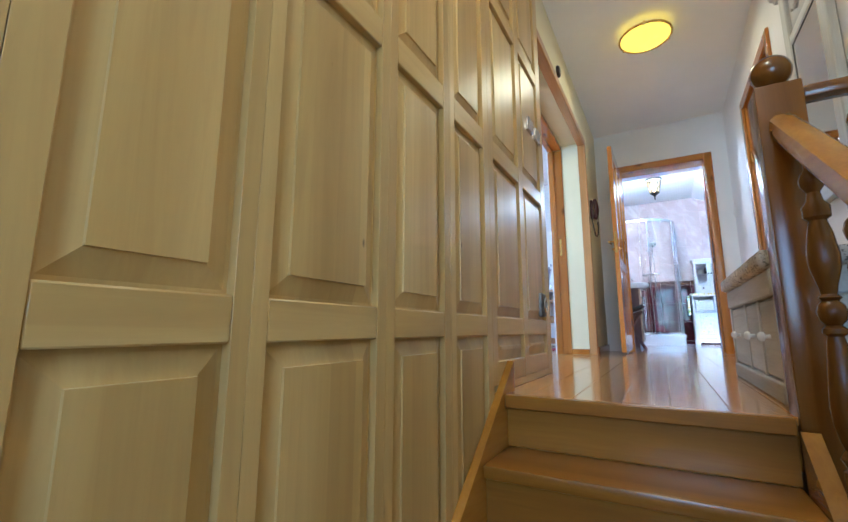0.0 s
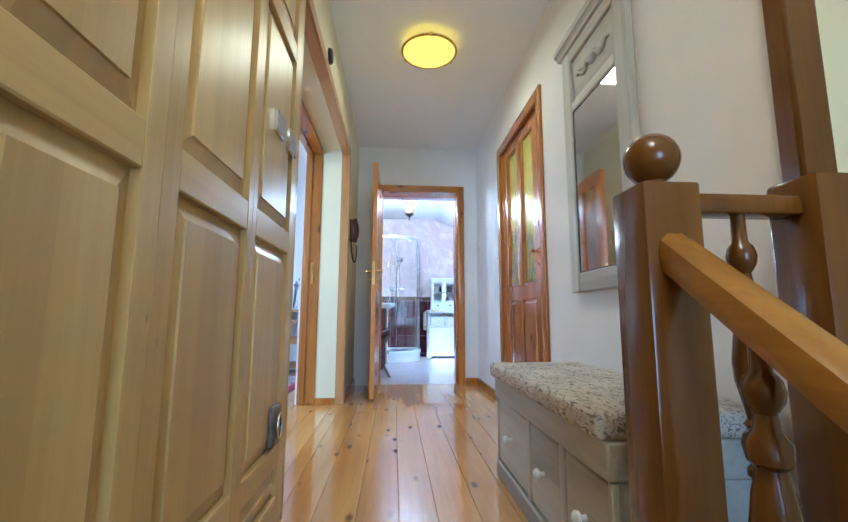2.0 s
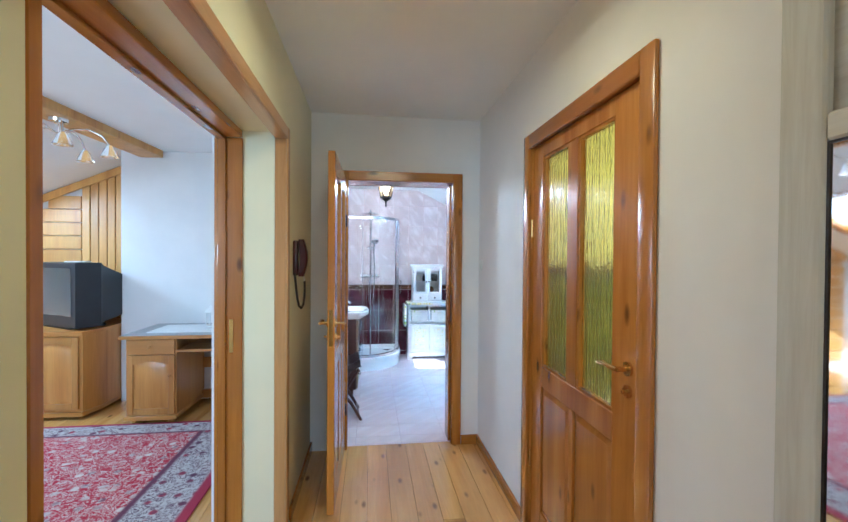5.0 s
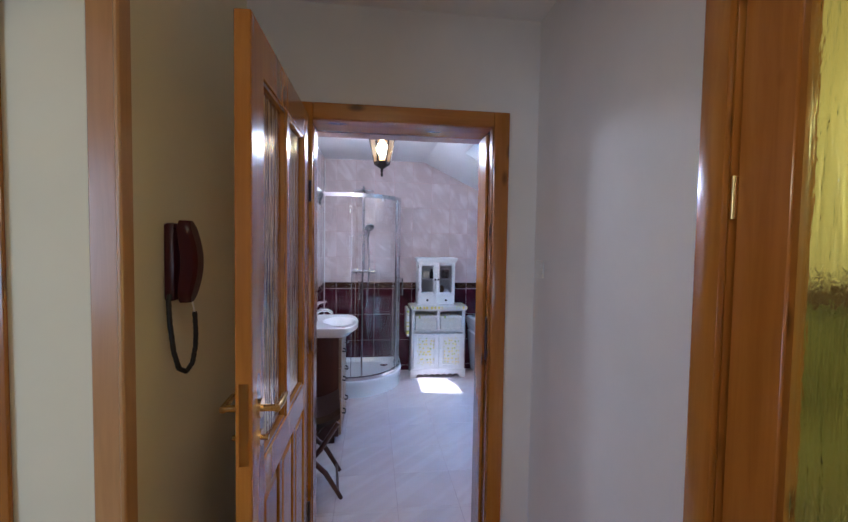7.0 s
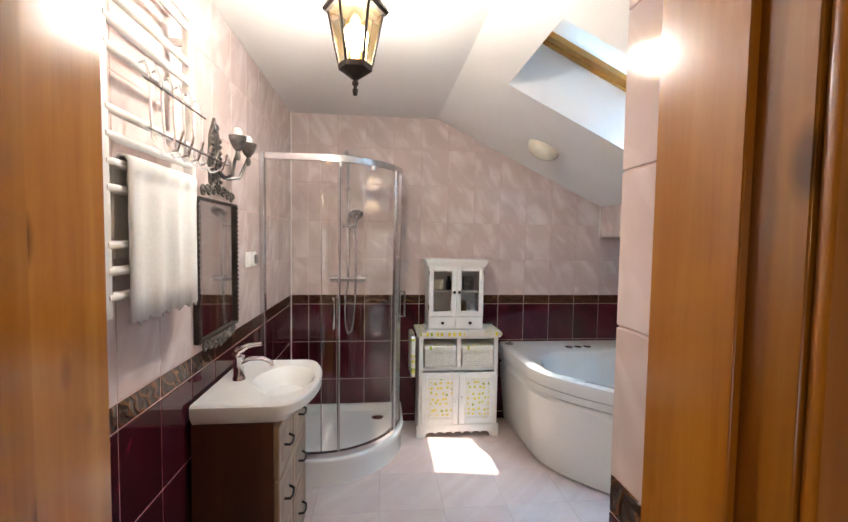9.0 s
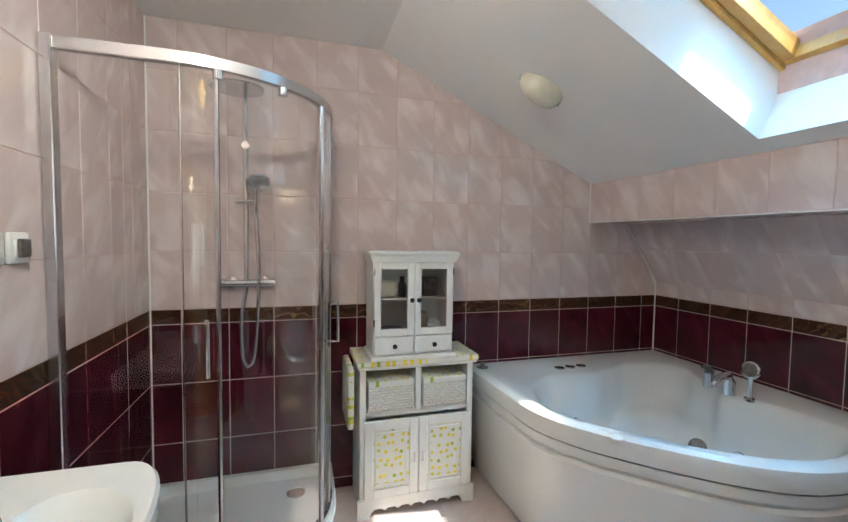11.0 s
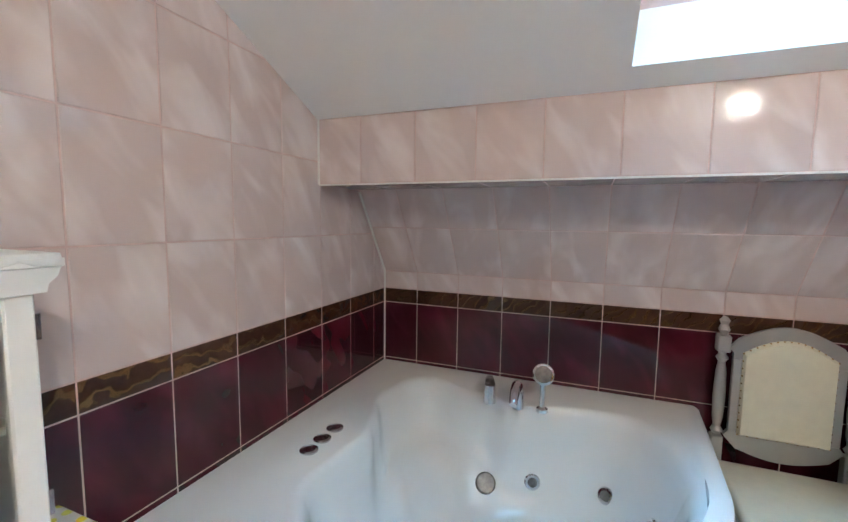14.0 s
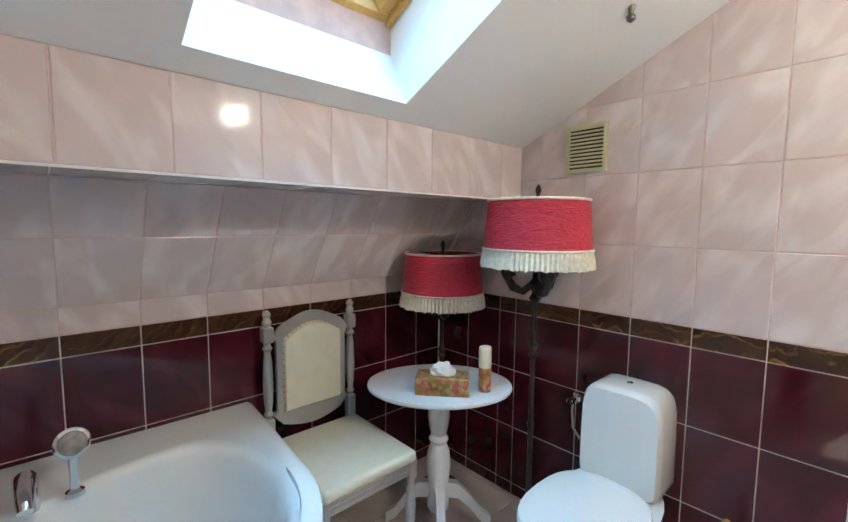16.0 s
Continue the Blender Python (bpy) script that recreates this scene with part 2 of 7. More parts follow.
M_LAMPGLASS = glow_mat("lamp_glass_yellow", (1.0, 0.66, 0.04), 0.5)
M_BULB = glow_mat("bulb_glow", (1.0, 0.72, 0.32), 5.0)
M_CANDLEBULB = plain("sconce_bulb", (0.75, 0.74, 0.70), 0.2)
M_SCONCE = plain("cream_glass_bowl", (0.66, 0.62, 0.50), 0.2, vary=0.08, scale=14, coat=0.4)


def mat_blind():
    """Thin white cloth that lets daylight glow through."""
    m, t, b = nodes_of("blind_fabric")
    b.inputs["Base Color"].default_value, b.inputs["Roughness"].default_value = (0.8, 0.8, 0.78, 1), 0.9
    through_cloth = add(t, "ShaderNodeBsdfTranslucent", Color=(0.8, 0.82, 0.82, 1))
    both = add(t, "ShaderNodeMixShader", Fac=0.3)
    t.links.new(b.outputs[0], both.inputs[1])
    t.links.new(through_cloth.outputs[0], both.inputs[2])
    t.links.new(both.outputs[0], t.nodes["Material Output"].inputs["Surface"])
    return m


M_BLIND = mat_blind()


def mat_streaked(name, color, rough, across, fine, depth, ripple):
    """Cast glass with long upright runs and small ripples over them."""
    m, t, b = nodes_of(name)
    runs = noise_tex(t, coords(t, (1, 1, 0.07)), across, 2, 0.5, 0.4)
    ripples = noise_tex(t, coords(t, (1, 1, 0.4)), fine, 2, 0.5, 0.8)
    both = add(t, "ShaderNodeMath")
    both.operation = "MULTIPLY_ADD"
    t.links.new(ripples, both.inputs[0])
    both.inputs[1].default_value = ripple
    t.links.new(runs, both.inputs[2])
    b.inputs["Base Color"].default_value = (*color, 1)
    b.inputs["Transmission Weight"].default_value = 1.0
    b.inputs["Roughness"].default_value = rough
    b.inputs["IOR"].default_value = 1.45
    bump(t, b, both.outputs[0], 0.8, depth)
    return m


def mat_band():
    """Brown border tile with gilt scrolls."""
    m, t, b = nodes_of("border_tile")
    v = coords(t, (1, 1, 1), True)
    w = add(t, "ShaderNodeTexWave", Scale=9.0, Distortion=9.0, Detail=2.0, Detail_Scale=1.6)
    w.wave_type = "RINGS"
    t.links.new(v, w.inputs["Vector"])
    gold = ramp(t, w.outputs["Fac"], [(0.80, (0, 0, 0)), (0.90, (0.75, 0.75, 0.75))])
    base = ramp(t, noise_tex(t, v, 18), [(0.3, (0.035, 0.012, 0.008)), (0.7, (0.075, 0.030, 0.016))])
    t.links.new(mix(t, gold, base, (0.30, 0.15, 0.055)), b.inputs["Base Color"])
    t.links.new(gold, b.inputs["Metallic"])
    b.inputs["Roughness"].default_value = 0.16
    bump(t, b, w.outputs["Fac"], 0.35, 0.003)
    return m


def mat_carpet():
    m, t, b = nodes_of("oriental_carpet")
    c = t.nodes.new("ShaderNodeTexCoord")
    v = coords(t, (1, 1, 1))
    vor = add(t, "ShaderNodeTexVoronoi", Scale=12.0, Randomness=0.75)
    t.links.new(v, vor.inputs["Vector"])
    fl = ramp(t, vor.outputs["Distance"], [(0.22, (1, 1, 1)), (0.34, (0, 0, 0))])
    tint = ramp(t, vor.outputs["Color"], [(0.2, (0.62, 0.55, 0.48)), (0.5, (0.16, 0.05, 0.08)), (0.8, (0.55, 0.42, 0.36))])
    n = noise_tex(t, v, 30, 4, 0.6, 2.0)
    curl = ramp(t, n, [(0.50, (0, 0, 0)), (0.53, (1, 1, 1)), (0.58, (1, 1, 1)), (0.61, (0, 0, 0))])
    field = mix(t, fl, (0.38, 0.012, 0.035), tint)
    field = mix(t, curl, field, (0.60, 0.50, 0.44))
    border = mix(t, fl, (0.50, 0.45, 0.42), ramp(t, vor.outputs["Color"], [(0.3, (0.10, 0.03, 0.06)), (0.7, (0.34, 0.03, 0.06))]))
    border = mix(t, curl, border, (0.10, 0.04, 0.07))
    sep = t.nodes.new("ShaderNodeSeparateXYZ")
    t.links.new(c.outputs["Generated"], sep.inputs[0])

    def edge(out, k):
        a = t.nodes.new("ShaderNodeMath")
        a.operation = "SUBTRACT"
        t.links.new(out, a.inputs[0])
        a.inputs[1].default_value = 0.5
        d = t.nodes.new("ShaderNodeMath")
        d.operation = "ABSOLUTE"
        t.links.new(a.outputs[0], d.inputs[0])
        e = t.nodes.new("ShaderNodeMath")
        e.operation = "MULTIPLY_ADD"
        t.links.new(d.outputs[0], e.inputs[0])
        e.inputs[1].default_value, e.inputs[2].default_value = k, 0.5 - k * 0.5
        return e.outputs[0]
    mx = t.nodes.new("ShaderNodeMath")
    mx.operation = "MAXIMUM"
    t.links.new(edge(sep.outputs[0], 1.0), mx.inputs[0])
    t.links.new(edge(sep.outputs[1], 1.2), mx.inputs[1])
    where = ramp(t, mx.outputs[0], [(0.355, (0, 0, 0)), (0.36, (1, 1, 1))])
    col = mix(t, where, field, border)
    line = ramp(t, mx.outputs[0], [(0.35, (0, 0, 0)), (0.355, (1, 1, 1)), (0.365, (1, 1, 1)), (0.37, (0, 0, 0))])
    col = mix(t, line, col, (0.12, 0.03, 0.06))
    line2 = ramp(t, mx.outputs[0], [(0.475, (0, 0, 0)), (0.478, (1, 1, 1))])
    col = mix(t, line2, col, (0.30, 0.02, 0.05))
    t.links.new(col, b.inputs["Base Color"])
    b.inputs["Roughness"].default_value = 0.95
    bump(t, b, noise_tex(t, v, 300, 2), 0.6, 0.004)
    return m


def mat_lemons(name, scale, axes):
    """White oilcloth strewn with small lemons and leaves."""
    m, t, b = nodes_of(name)
    sep = t.nodes.new("ShaderNodeSeparateXYZ")
    flat = t.nodes.new("ShaderNodeCombineXYZ")
    t.links.new(coords(t, (1, 1, 1)), sep.inputs[0])
    t.links.new(sep.outputs[axes[0]], flat.inputs[0])
    t.links.new(sep.outputs[axes[1]], flat.inputs[1])
    vor = add(t, "ShaderNodeTexVoronoi", Scale=scale, Randomness=0.6)
    vor.voronoi_dimensions = "2D"
    t.links.new(flat.outputs[0], vor.inputs["Vector"])
    spot = ramp(t, vor.outputs["Distance"], [(0.21, (1, 1, 1)), (0.25, (0, 0, 0))])
    tint = ramp(t, vor.outputs["Color"], [(0.22, (0.36, 0.45, 0.04)), (0.3, (0.85, 0.68, 0.03)), (0.6, (0.85, 0.68, 0.05)), (0.72, (0.62, 0.62, 0.08))])
    t.links.new(mix(t, spot, (0.78, 0.76, 0.70), tint), b.inputs["Base Color"])
    b.inputs["Roughness"].default_value = 0.4
    return m


def mat_tweed():
    """Pale cushion cloth printed with rows of dark script-like strokes."""
    m, t, b = nodes_of("printed_cushion_cloth")
    v = coords(t, (1, 0.32, 1))
    n = noise_tex(t, v, 88, 4, 0.6, 1.5)
    big = noise_tex(t, coords(t, (1, 1, 1)), 9, 2)
    ink = ramp(t, n, [(0.53, (0, 0, 0)), (0.60, (1, 1, 1))])
    base = ramp(t, big, [(0.35, (0.48, 0.42, 0.35)), (0.65, (0.64, 0.58, 0.50))])
    t.links.new(mix(t, ink, base, (0.17, 0.145, 0.13)), b.inputs["Base Color"])
    b.inputs["Roughness"].default_value = 0.85
    bump(t, b, noise_tex(t, v, 300, 2), 0.4, 0.002)
    return m


def mat_print(name):
    """Card printed with a tangle of flowers."""
    m, t, b = nodes_of(name)
    v = coords(t, (1, 1, 1))
    vor = add(t, "ShaderNodeTexVoronoi", Scale=58.0)
    t.links.new(v, vor.inputs["Vector"])
    n = noise_tex(t, v, 11, 3)
    a = ramp(t, vor.outputs["Color"], [(0.1, (0.06, 0.12, 0.02)), (0.35, (0.42, 0.32, 0.12)), (0.6, (0.40, 0.05, 0.06)), (0.9, (0.52, 0.40, 0.22))])
    t.links.new(mix(t, ramp(t, n, [(0.4, (0, 0, 0)), (0.6, (1, 1, 1))]), a, (0.30, 0.28, 0.10), "OVERLAY"), b.inputs["Base Color"])
    b.inputs["Roughness"].default_value = 0.35
    return m


M_REEDED = mat_streaked("streaked_amber_glass", (1.0, 0.82, 0.20), 0.13, 60, 75, 0.005, 0.5)
M_REEDCLEAR = mat_streaked("streaked_clear_glass", (1.0, 0.76, 0.42), 0.04, 32, 40, 0.006, 0.3)
M_BAND, M_CARPET = mat_band(), mat_carpet()
M_LEMON, M_LEMONX, M_LEMONY = mat_lemons("lemon_oilcloth", 25.0, (0, 1)), mat_lemons("lemon_print", 25.0, (0, 2)), mat_lemons("lemon_flap", 25.0, (1, 2))
M_TWEED, M_PRINT = mat_tweed(), mat_print("flower_print")


# ---- mesh helpers ----
def box(bm, x0, x1, y0, y1, z0, z1, bevel=0.0, seg=1):
    r = bmesh.ops.create_cube(bm, size=1, matrix=Matrix.LocRotScale(
        ((x0 + x1) / 2, (y0 + y1) / 2, (z0 + z1) / 2), None, (abs(x1 - x0), abs(y1 - y0), abs(z1 - z0))))
    if bevel:
        edges = list({e for v in r["verts"] for e in v.link_edges})
        bmesh.ops.bevel(bm, geom=edges, offset=bevel, segments=seg, affect="EDGES", profile=0.5)
    return bm


def B(*a, **k):
    return box(bmesh.new(), *a, **k)


def lathe(bm, profile, n=20, centre=(0, 0, 0), axis="z"):
    """Turn a list of (radius, height) round an axis."""
    rings = []
    for r, h in profile:
        ring = []
        for i in range(n):
            a = 2 * math.pi * i / n
            p = (r * math.cos(a), r * math.sin(a), h)
            p = {"z": p, "x": (p[2], p[0], p[1]), "y": (p[1], p[2], p[0])}[axis]
            ring.append(bm.verts.new(Vector(p) + Vector(centre)))
        rings.append(ring)
    for a, b in zip(rings, rings[1:]):
        for i in range(n):
            bm.faces.new((a[i], a[(i + 1) % n], b[(i + 1) % n], b[i]))
    bm.faces.new(list(reversed(rings[0])))
    bm.faces.new(rings[-1])
    return bm


def tube(bm, points, r, n=8, closed=False):
    n = max(n, 12)
    pts = [Vector(p) for p in points]
    rings = []
    side = None
    for i, p in enumerate(pts):
        d = (pts[(i + 1) % len(pts)] - pts[i - 1]) if closed else (pts[min(i + 1, len(pts) - 1)] - pts[max(i - 1, 0)])
        d.normalize()
        if side is None:
            side = d.orthogonal().normalized()
        side = (side - d * side.dot(d)).normalized()
        up = d.cross(side)
        rr = r[i] if isinstance(r, (list, tuple)) else r
        rings.append([bm.verts.new(p + rr * (math.cos(2 * math.pi * k / n) * side + math.sin(2 * math.pi * k / n) * up)) for k in range(n)])
    pairs = list(zip(rings, rings[1:])) + ([(rings[-1], rings[0])] if closed else [])
    for a, b in pairs:
        for k in range(n):
            bm.faces.new((a[k], a[(k + 1) % n], b[(k + 1) % n], b[k]))
    if not closed:
        bm.faces.new(list(reversed(rings[0])))
        bm.faces.new(rings[-1])
    return bm


def prism(bm, outline, z0, z1, plane="xy"):
    """Extrude an outline of 2D points; plane xy along z, xz along y, yz along x."""
    def p(a, b, h):
        return {"xy": (a, b, h), "xz": (a, h, b), "yz": (h, a, b)}[plane]
    lo = [bm.verts.new(p(a, b, z0)) for a, b in outline]
    hi = [bm.verts.new(p(a, b, z1)) for a, b in outline]
    n = len(outline)
    f = [bm.faces.new(list(reversed(lo))), bm.faces.new(hi)]
    for i in range(n):
        f.append(bm.faces.new((lo[i], lo[(i + 1) % n], hi[(i + 1) % n], hi[i])))
    bmesh.ops.recalc_face_normals(bm, faces=f)
    return bm


def skin(bm, rings, cap_first=False, cap_last=False, closed=True):
    """Join rings of equally many 3D points."""
    vs = [[bm.verts.new(p) for p in ring] for ring in rings]
    n = len(vs[0])
    for a, b in zip(vs, vs[1:]):
        for i in range(n if closed else n - 1):
            bm.faces.new((a[i], a[(i + 1) % n], b[(i + 1) % n], b[i]))
    if cap_first:
        bm.faces.new(list(reversed(vs[0])))
    if cap_last:
        bm.faces.new(vs[-1])
    bmesh.ops.recalc_face_normals(bm, faces=bm.faces[:])
    return bm


def arc(cx, cy, r, a0, a1, n):
    return [(cx + r * math.cos(radians(a0 + (a1 - a0) * i / n)), cy + r * math.sin(radians(a0 + (a1 - a0) * i / n))) for i in range(n + 1)]


def mesh_of(name, bm, material, smooth=True):
    me = bpy.data.meshes.new(name)
    bm.to_mesh(me)
    bm.free()
    if smooth:
        me.shade_smooth()
        me.set_sharp_from_angle(angle=radians(38))
    me.materials.append(material)
    return me


def part(name, bm, material, parent, label="", kind="", smooth=True):
    ob = new(name, mesh_of(name, bm, material, smooth))
    ob.parent = parent
    return tagged(ob, label, "", "", kind)


def thing(name, place, label, category, group="", turn=0.0):
    ob = new(name)
    ob.empty_display_size = 0.1
    ob.matrix_world = pose(*place, 0, 0, turn)
    return tagged(ob, label, category, group)


def structure(name, bm, material, label="", category=""):
    ob = new(name, mesh_of(name, bm, material))
    return tagged(ob, label, category, "", "structure")


def single(name, bm, material, label, category, group="", place=(0, 0, 0), turn=0.0):
    ob = new(name, mesh_of(name, bm, material))
    ob.matrix_world = pose(*place, 0, 0, turn)
    return tagged(ob, label, category, group)


# ---- structure: hall and stair ----
XW = 0.905      # right wall of the hall
XL = -0.366     # left wall of the hall
YB = 5.34       # wall with the bathroom door, hall side
YN = 5.738       # the same wall, bathroom side
YF = 8.28       # far wall of the bathroom
XA, XK = -0.375, 2.675   # bathroom side walls
HC = 2.50       # hall ceiling
RISE, GOING, YS = 0.175, 0.215, 1.735


def boxes(*rows):
    bm = bmesh.new()
    for r in rows:
        box(bm, *r)
    return bm


structure("wall_hall_right", boxes((XW, XW + 0.1, 1.86, 3.36, -0.1, HC), (XW, XW + 0.1, 4.33, YB, -0.1, HC), (XW, XW + 0.1, 3.36, 4.33, 2.06, HC)), M_PLASTER, "white plastered hall wall with a door opening", "wall")
structure("wall_hall_left", boxes((XL - 0.35, XL, 4.45, YB, -0.1, HC), (XL - 0.35, XL, 2.62, 4.45, 2.09, HC), (XL - 0.35, XL - 0.22, 2.62, 3.10, -0.1, 2.09)), M_CREAM, "cream plastered hall wall with a wide opening", "wall")
structure("wall_hall_end", boxes((XL - 0.35, -0.128, YB, YB + 0.2, -0.1, 2.9), (0.725, XK + 0.2, YB, YB + 0.2, -0.1, 2.9), (-0.128, 0.725, YB, YB + 0.2, 2.045, 2.9), (XL - 0.35, -0.155, YB + 0.2, YN - 0.012, -0.1, 2.9), (0.762, XK + 0.2, YB + 0.2, YN - 0.012, -0.1, 2.9), (-0.155, 0.762, YB + 0.2, YN - 0.012, 2.045, 2.9)), M_PLASTER, "white plastered wall around the bathroom door", "wall")
structure("ceiling_hall", boxes((-1.1, 1.9, -1.6, YB, HC, HC + 0.12)), M_CEIL, "white flat hall ceiling", "ceiling")
structure("wall_stair_side", boxes((1.62, 1.74, -1.6, 1.95, -2.3, HC), (XW + 0.1, 1.62, 1.95, 2.05, -2.3, HC), (-0.98, XW + 0.1, 1.87, 1.95, -2.3, -0.141)), M_CREAM, "cream stairwell wall", "wall")
structure("wall_stair_back", boxes((-1.1, 0.0, -1.72, -1.6, -2.3, HC), (1.1, 1.74, -1.72, -1.6, -2.3, HC), (0.0, 1.1, -1.72, -1.6, -2.3, 0.3), (0.0, 1.1, -1.72, -1.6, 1.7, HC)), M_CREAM, "cream wall at the stair foot", "wall")
structure("wall_behind_wardrobe", boxes((-1.1, -0.98, -1.6, 2.62, -2.3, HC), (-0.98, -0.586, 2.59, 2.65, -0.1, HC)), M_CREAM, "cream wall behind the wardrobe", "wall")
structure("floor_lower", boxes((-1.1, 1.74, -1.72, 1.95, -2.3, -2.2)), M_STAIR, "wooden lower landing floor", "floor")
structure("floor_hall_base", boxes((-0.72, XW + 0.1, YS + 0.03, YB + 0.02, -0.14, -0.022)), M_STAIR, "sub floor of the hall", "floor")
# skirting
sk = boxes((XW - 0.016, XW - 0.002, 4.365, YB - 0.016, 0.001, 0.07), (0.77, XW - 0.002, YB - 0.016, YB - 0.002, 0.001, 0.07), (XW - 0.016, XW - 0.002, 2.92, 3.325, 0.001, 0.07),
           (XL + 0.002, XL + 0.016, 4.53, YB - 0.002, 0.001, 0.07), (-0.58, -0.425, 4.434, 4.447, 0.001, 0.05))
structure("baseboard", sk, M_PINE_Y, "low varnished pine skirting board", "baseboard")

# wide opening with oak casing on the left, and the inner door frame
oc = thing("opening_casing", (0, 0, 0), "oak casing round a wide opening to the living room", "casing")
oc["kind"] = "structure"
part("post", B(XL - 0.058, XL + 0.001, 4.44, 4.449, 0, 2.06, 0.003), M_CASING, oc)
part("post", B(XL + 0.001, XL + 0.014, 4.425, 4.472, 0.0, 2.112, 0.004), M_CASING, oc)
part("head", B(XL - 0.058, XL + 0.001, 2.6, 4.44, 2.055, 2.088, 0.003), M_CASING_Y, oc)
part("head", B(XL + 0.001, XL + 0.013, 2.6, 4.425, 2.05, 2.112, 0.004), M_CASING_Y, oc)
df = thing("door_frame_living", (0, 0, 0), "orange varnished pine frame of the living room opening", "door frame")
df["kind"] = "structure"
part("jamb", B(-0.72, -0.582, 4.438, 4.449, 0, 2.05, 0.003), M_PINE, df)
part("jamb", B(-0.70, -0.66, 4.424, 4.438, 0, 2.05, 0.003), M_PINE, df)
part("head", B(-0.72, -0.582, 3.14, 4.438, 2.05, 2.088, 0.004), M_PINE_Y, df)
part("head", B(-0.70, -0.66, 3.14, 4.424, 2.036, 2.05, 0.003), M_PINE_Y, df)
part("jamb", B(-0.72, -0.582, 3.10, 3.14, 0, 2.088, 0.004), M_PINE, df)
part("strike_plate", B(-0.645, -0.625, 4.4345, 4.4375, 0.95, 1.12), M_BRASS, df, "brass strike plate")

# ---- structure: bathroom ----
ZC, XR = 2.416, 0.749
SL = (ZC - 1.762) / (2.118 - XR)
TH = math.atan(SL)


def slope_z(x):
    return ZC - SL * (x - XR)


HX0, HX1, HY0, HY1 = 0.98, 2.038, 6.535, 7.204
structure("floor_bath_base", boxes((-0.6, XK + 0.2, YB + 0.02, YF + 0.2, -0.14, -0.001)), M_FLOORGROUT, "pink grout bed under the floor tiles", "floor")
structure("ceiling_bath_flat", boxes((-0.6, XR, YN - 0.15, YF + 0.1, ZC, ZC + 0.12)), M_CEIL, "white flat bathroom ceiling", "ceiling")
bm = bmesh.new()
T = 0.29
nx, nz = math.sin(TH) * T, math.cos(TH) * T


def slope_block(bm, xa, xb, ya, yb):
    pts = [(xa, slope_z(xa)), (xb, slope_z(xb)), (xb + nx, slope_z(xb) + nz), (xa + nx, slope_z(xa) + nz)]
    prism(bm, pts, ya, yb, "xz")


slope_block(bm, XR, HX0, YN - 0.15, YF + 0.1)
slope_block(bm, HX1, 2.118, YN - 0.15, YF + 0.1)
slope_block(bm, HX0, HX1, YN - 0.15, HY0)
slope_block(bm, HX0, HX1, HY1, YF + 0.1)
structure("ceiling_bath_slope", bm, M_CEIL, "white sloped ceiling with a deep roof window reveal", "ceiling")
structure("wall_bath_beam", boxes((2.124, 2.9, YN - 0.15, YF + 0.1, 1.5195, 2.2)), M_GROUT, "tiled boxed beam under the slope", "wall")
bm = bmesh.new()
prism(bm, [(2.4185, 1.519), (2.677, 1.12), (2.677, -0.1), (2.95, -0.1), (2.95, 1.519)], YN - 0.15, YF + 0.1, "xz")
wk = structure("wall_bath_knee", bm, M_GROUT, "tiled knee wall with a slanting upper part", "wall")
wb = structure("wall_bath_beam_face", B(2.120, 2.124, YN, YF, 1.517, 1.762), M_GROUT, "pink tiled face of the boxed beam", "wall")
wf = structure("wall_bath_far", boxes((-0.6, 2.95, YF + 0.002, YF + 0.2, -0.1, 2.9)), M_GROUT, "far bathroom wall of burgundy and pink tiles", "wall")
wl = structure("wall_bath_left", boxes((-0.6, XA - 0.002, YN - 0.2, YF + 0.002, -0.1, 2.9)), M_GROUT, "bathroom wall of burgundy and pink tiles", "wall")
wn_ = structure("wall_bath_near", boxes((XA, -0.155, YN - 0.012, YN - 0.002, -0.1, ZC), (0.762, XK, YN - 0.012, YN - 0.002, -0.1, ZC), (-0.155, 0.762, YN - 0.012, YN - 0.002, 2.045, ZC),
                                          (-0.155, -0.149, YB + 0.2, YN - 0.006, 0, 2.045), (0.756, 0.762, YB + 0.2, YN - 0.006, 0, 2.045), (-0.149, 0.756, YB + 0.2, YN - 0.006, 2.039, 2.045)), M_GROUT,
                "bathroom door wall of burgundy and pink tiles", "wall")
floor_bath = structure("floor_bath", B(-0.3, -0.29, 8.2, 8.21, -0.03, -0.02), M_GROUT, "glossy pale pink floor tiles", "floor")


def clip(poly, a, b, c):
    """Keep the part of a convex polygon where a*u + b*v <= c."""
    out = []
    for i, p in enumerate(poly):
        q = poly[(i + 1) % len(poly)]
        dp, dq = a * p[0] + b * p[1] - c, a * q[0] + b * q[1] - c
        if dp <= 0:
            out.append(p)
        if (dp < 0 < dq) or (dq < 0 < dp):
            k = dp / (dp - dq)
            out.append((p[0] + k * (q[0] - p[0]), p[1] + k * (q[1] - p[1])))
    return out


tile_cache = {}


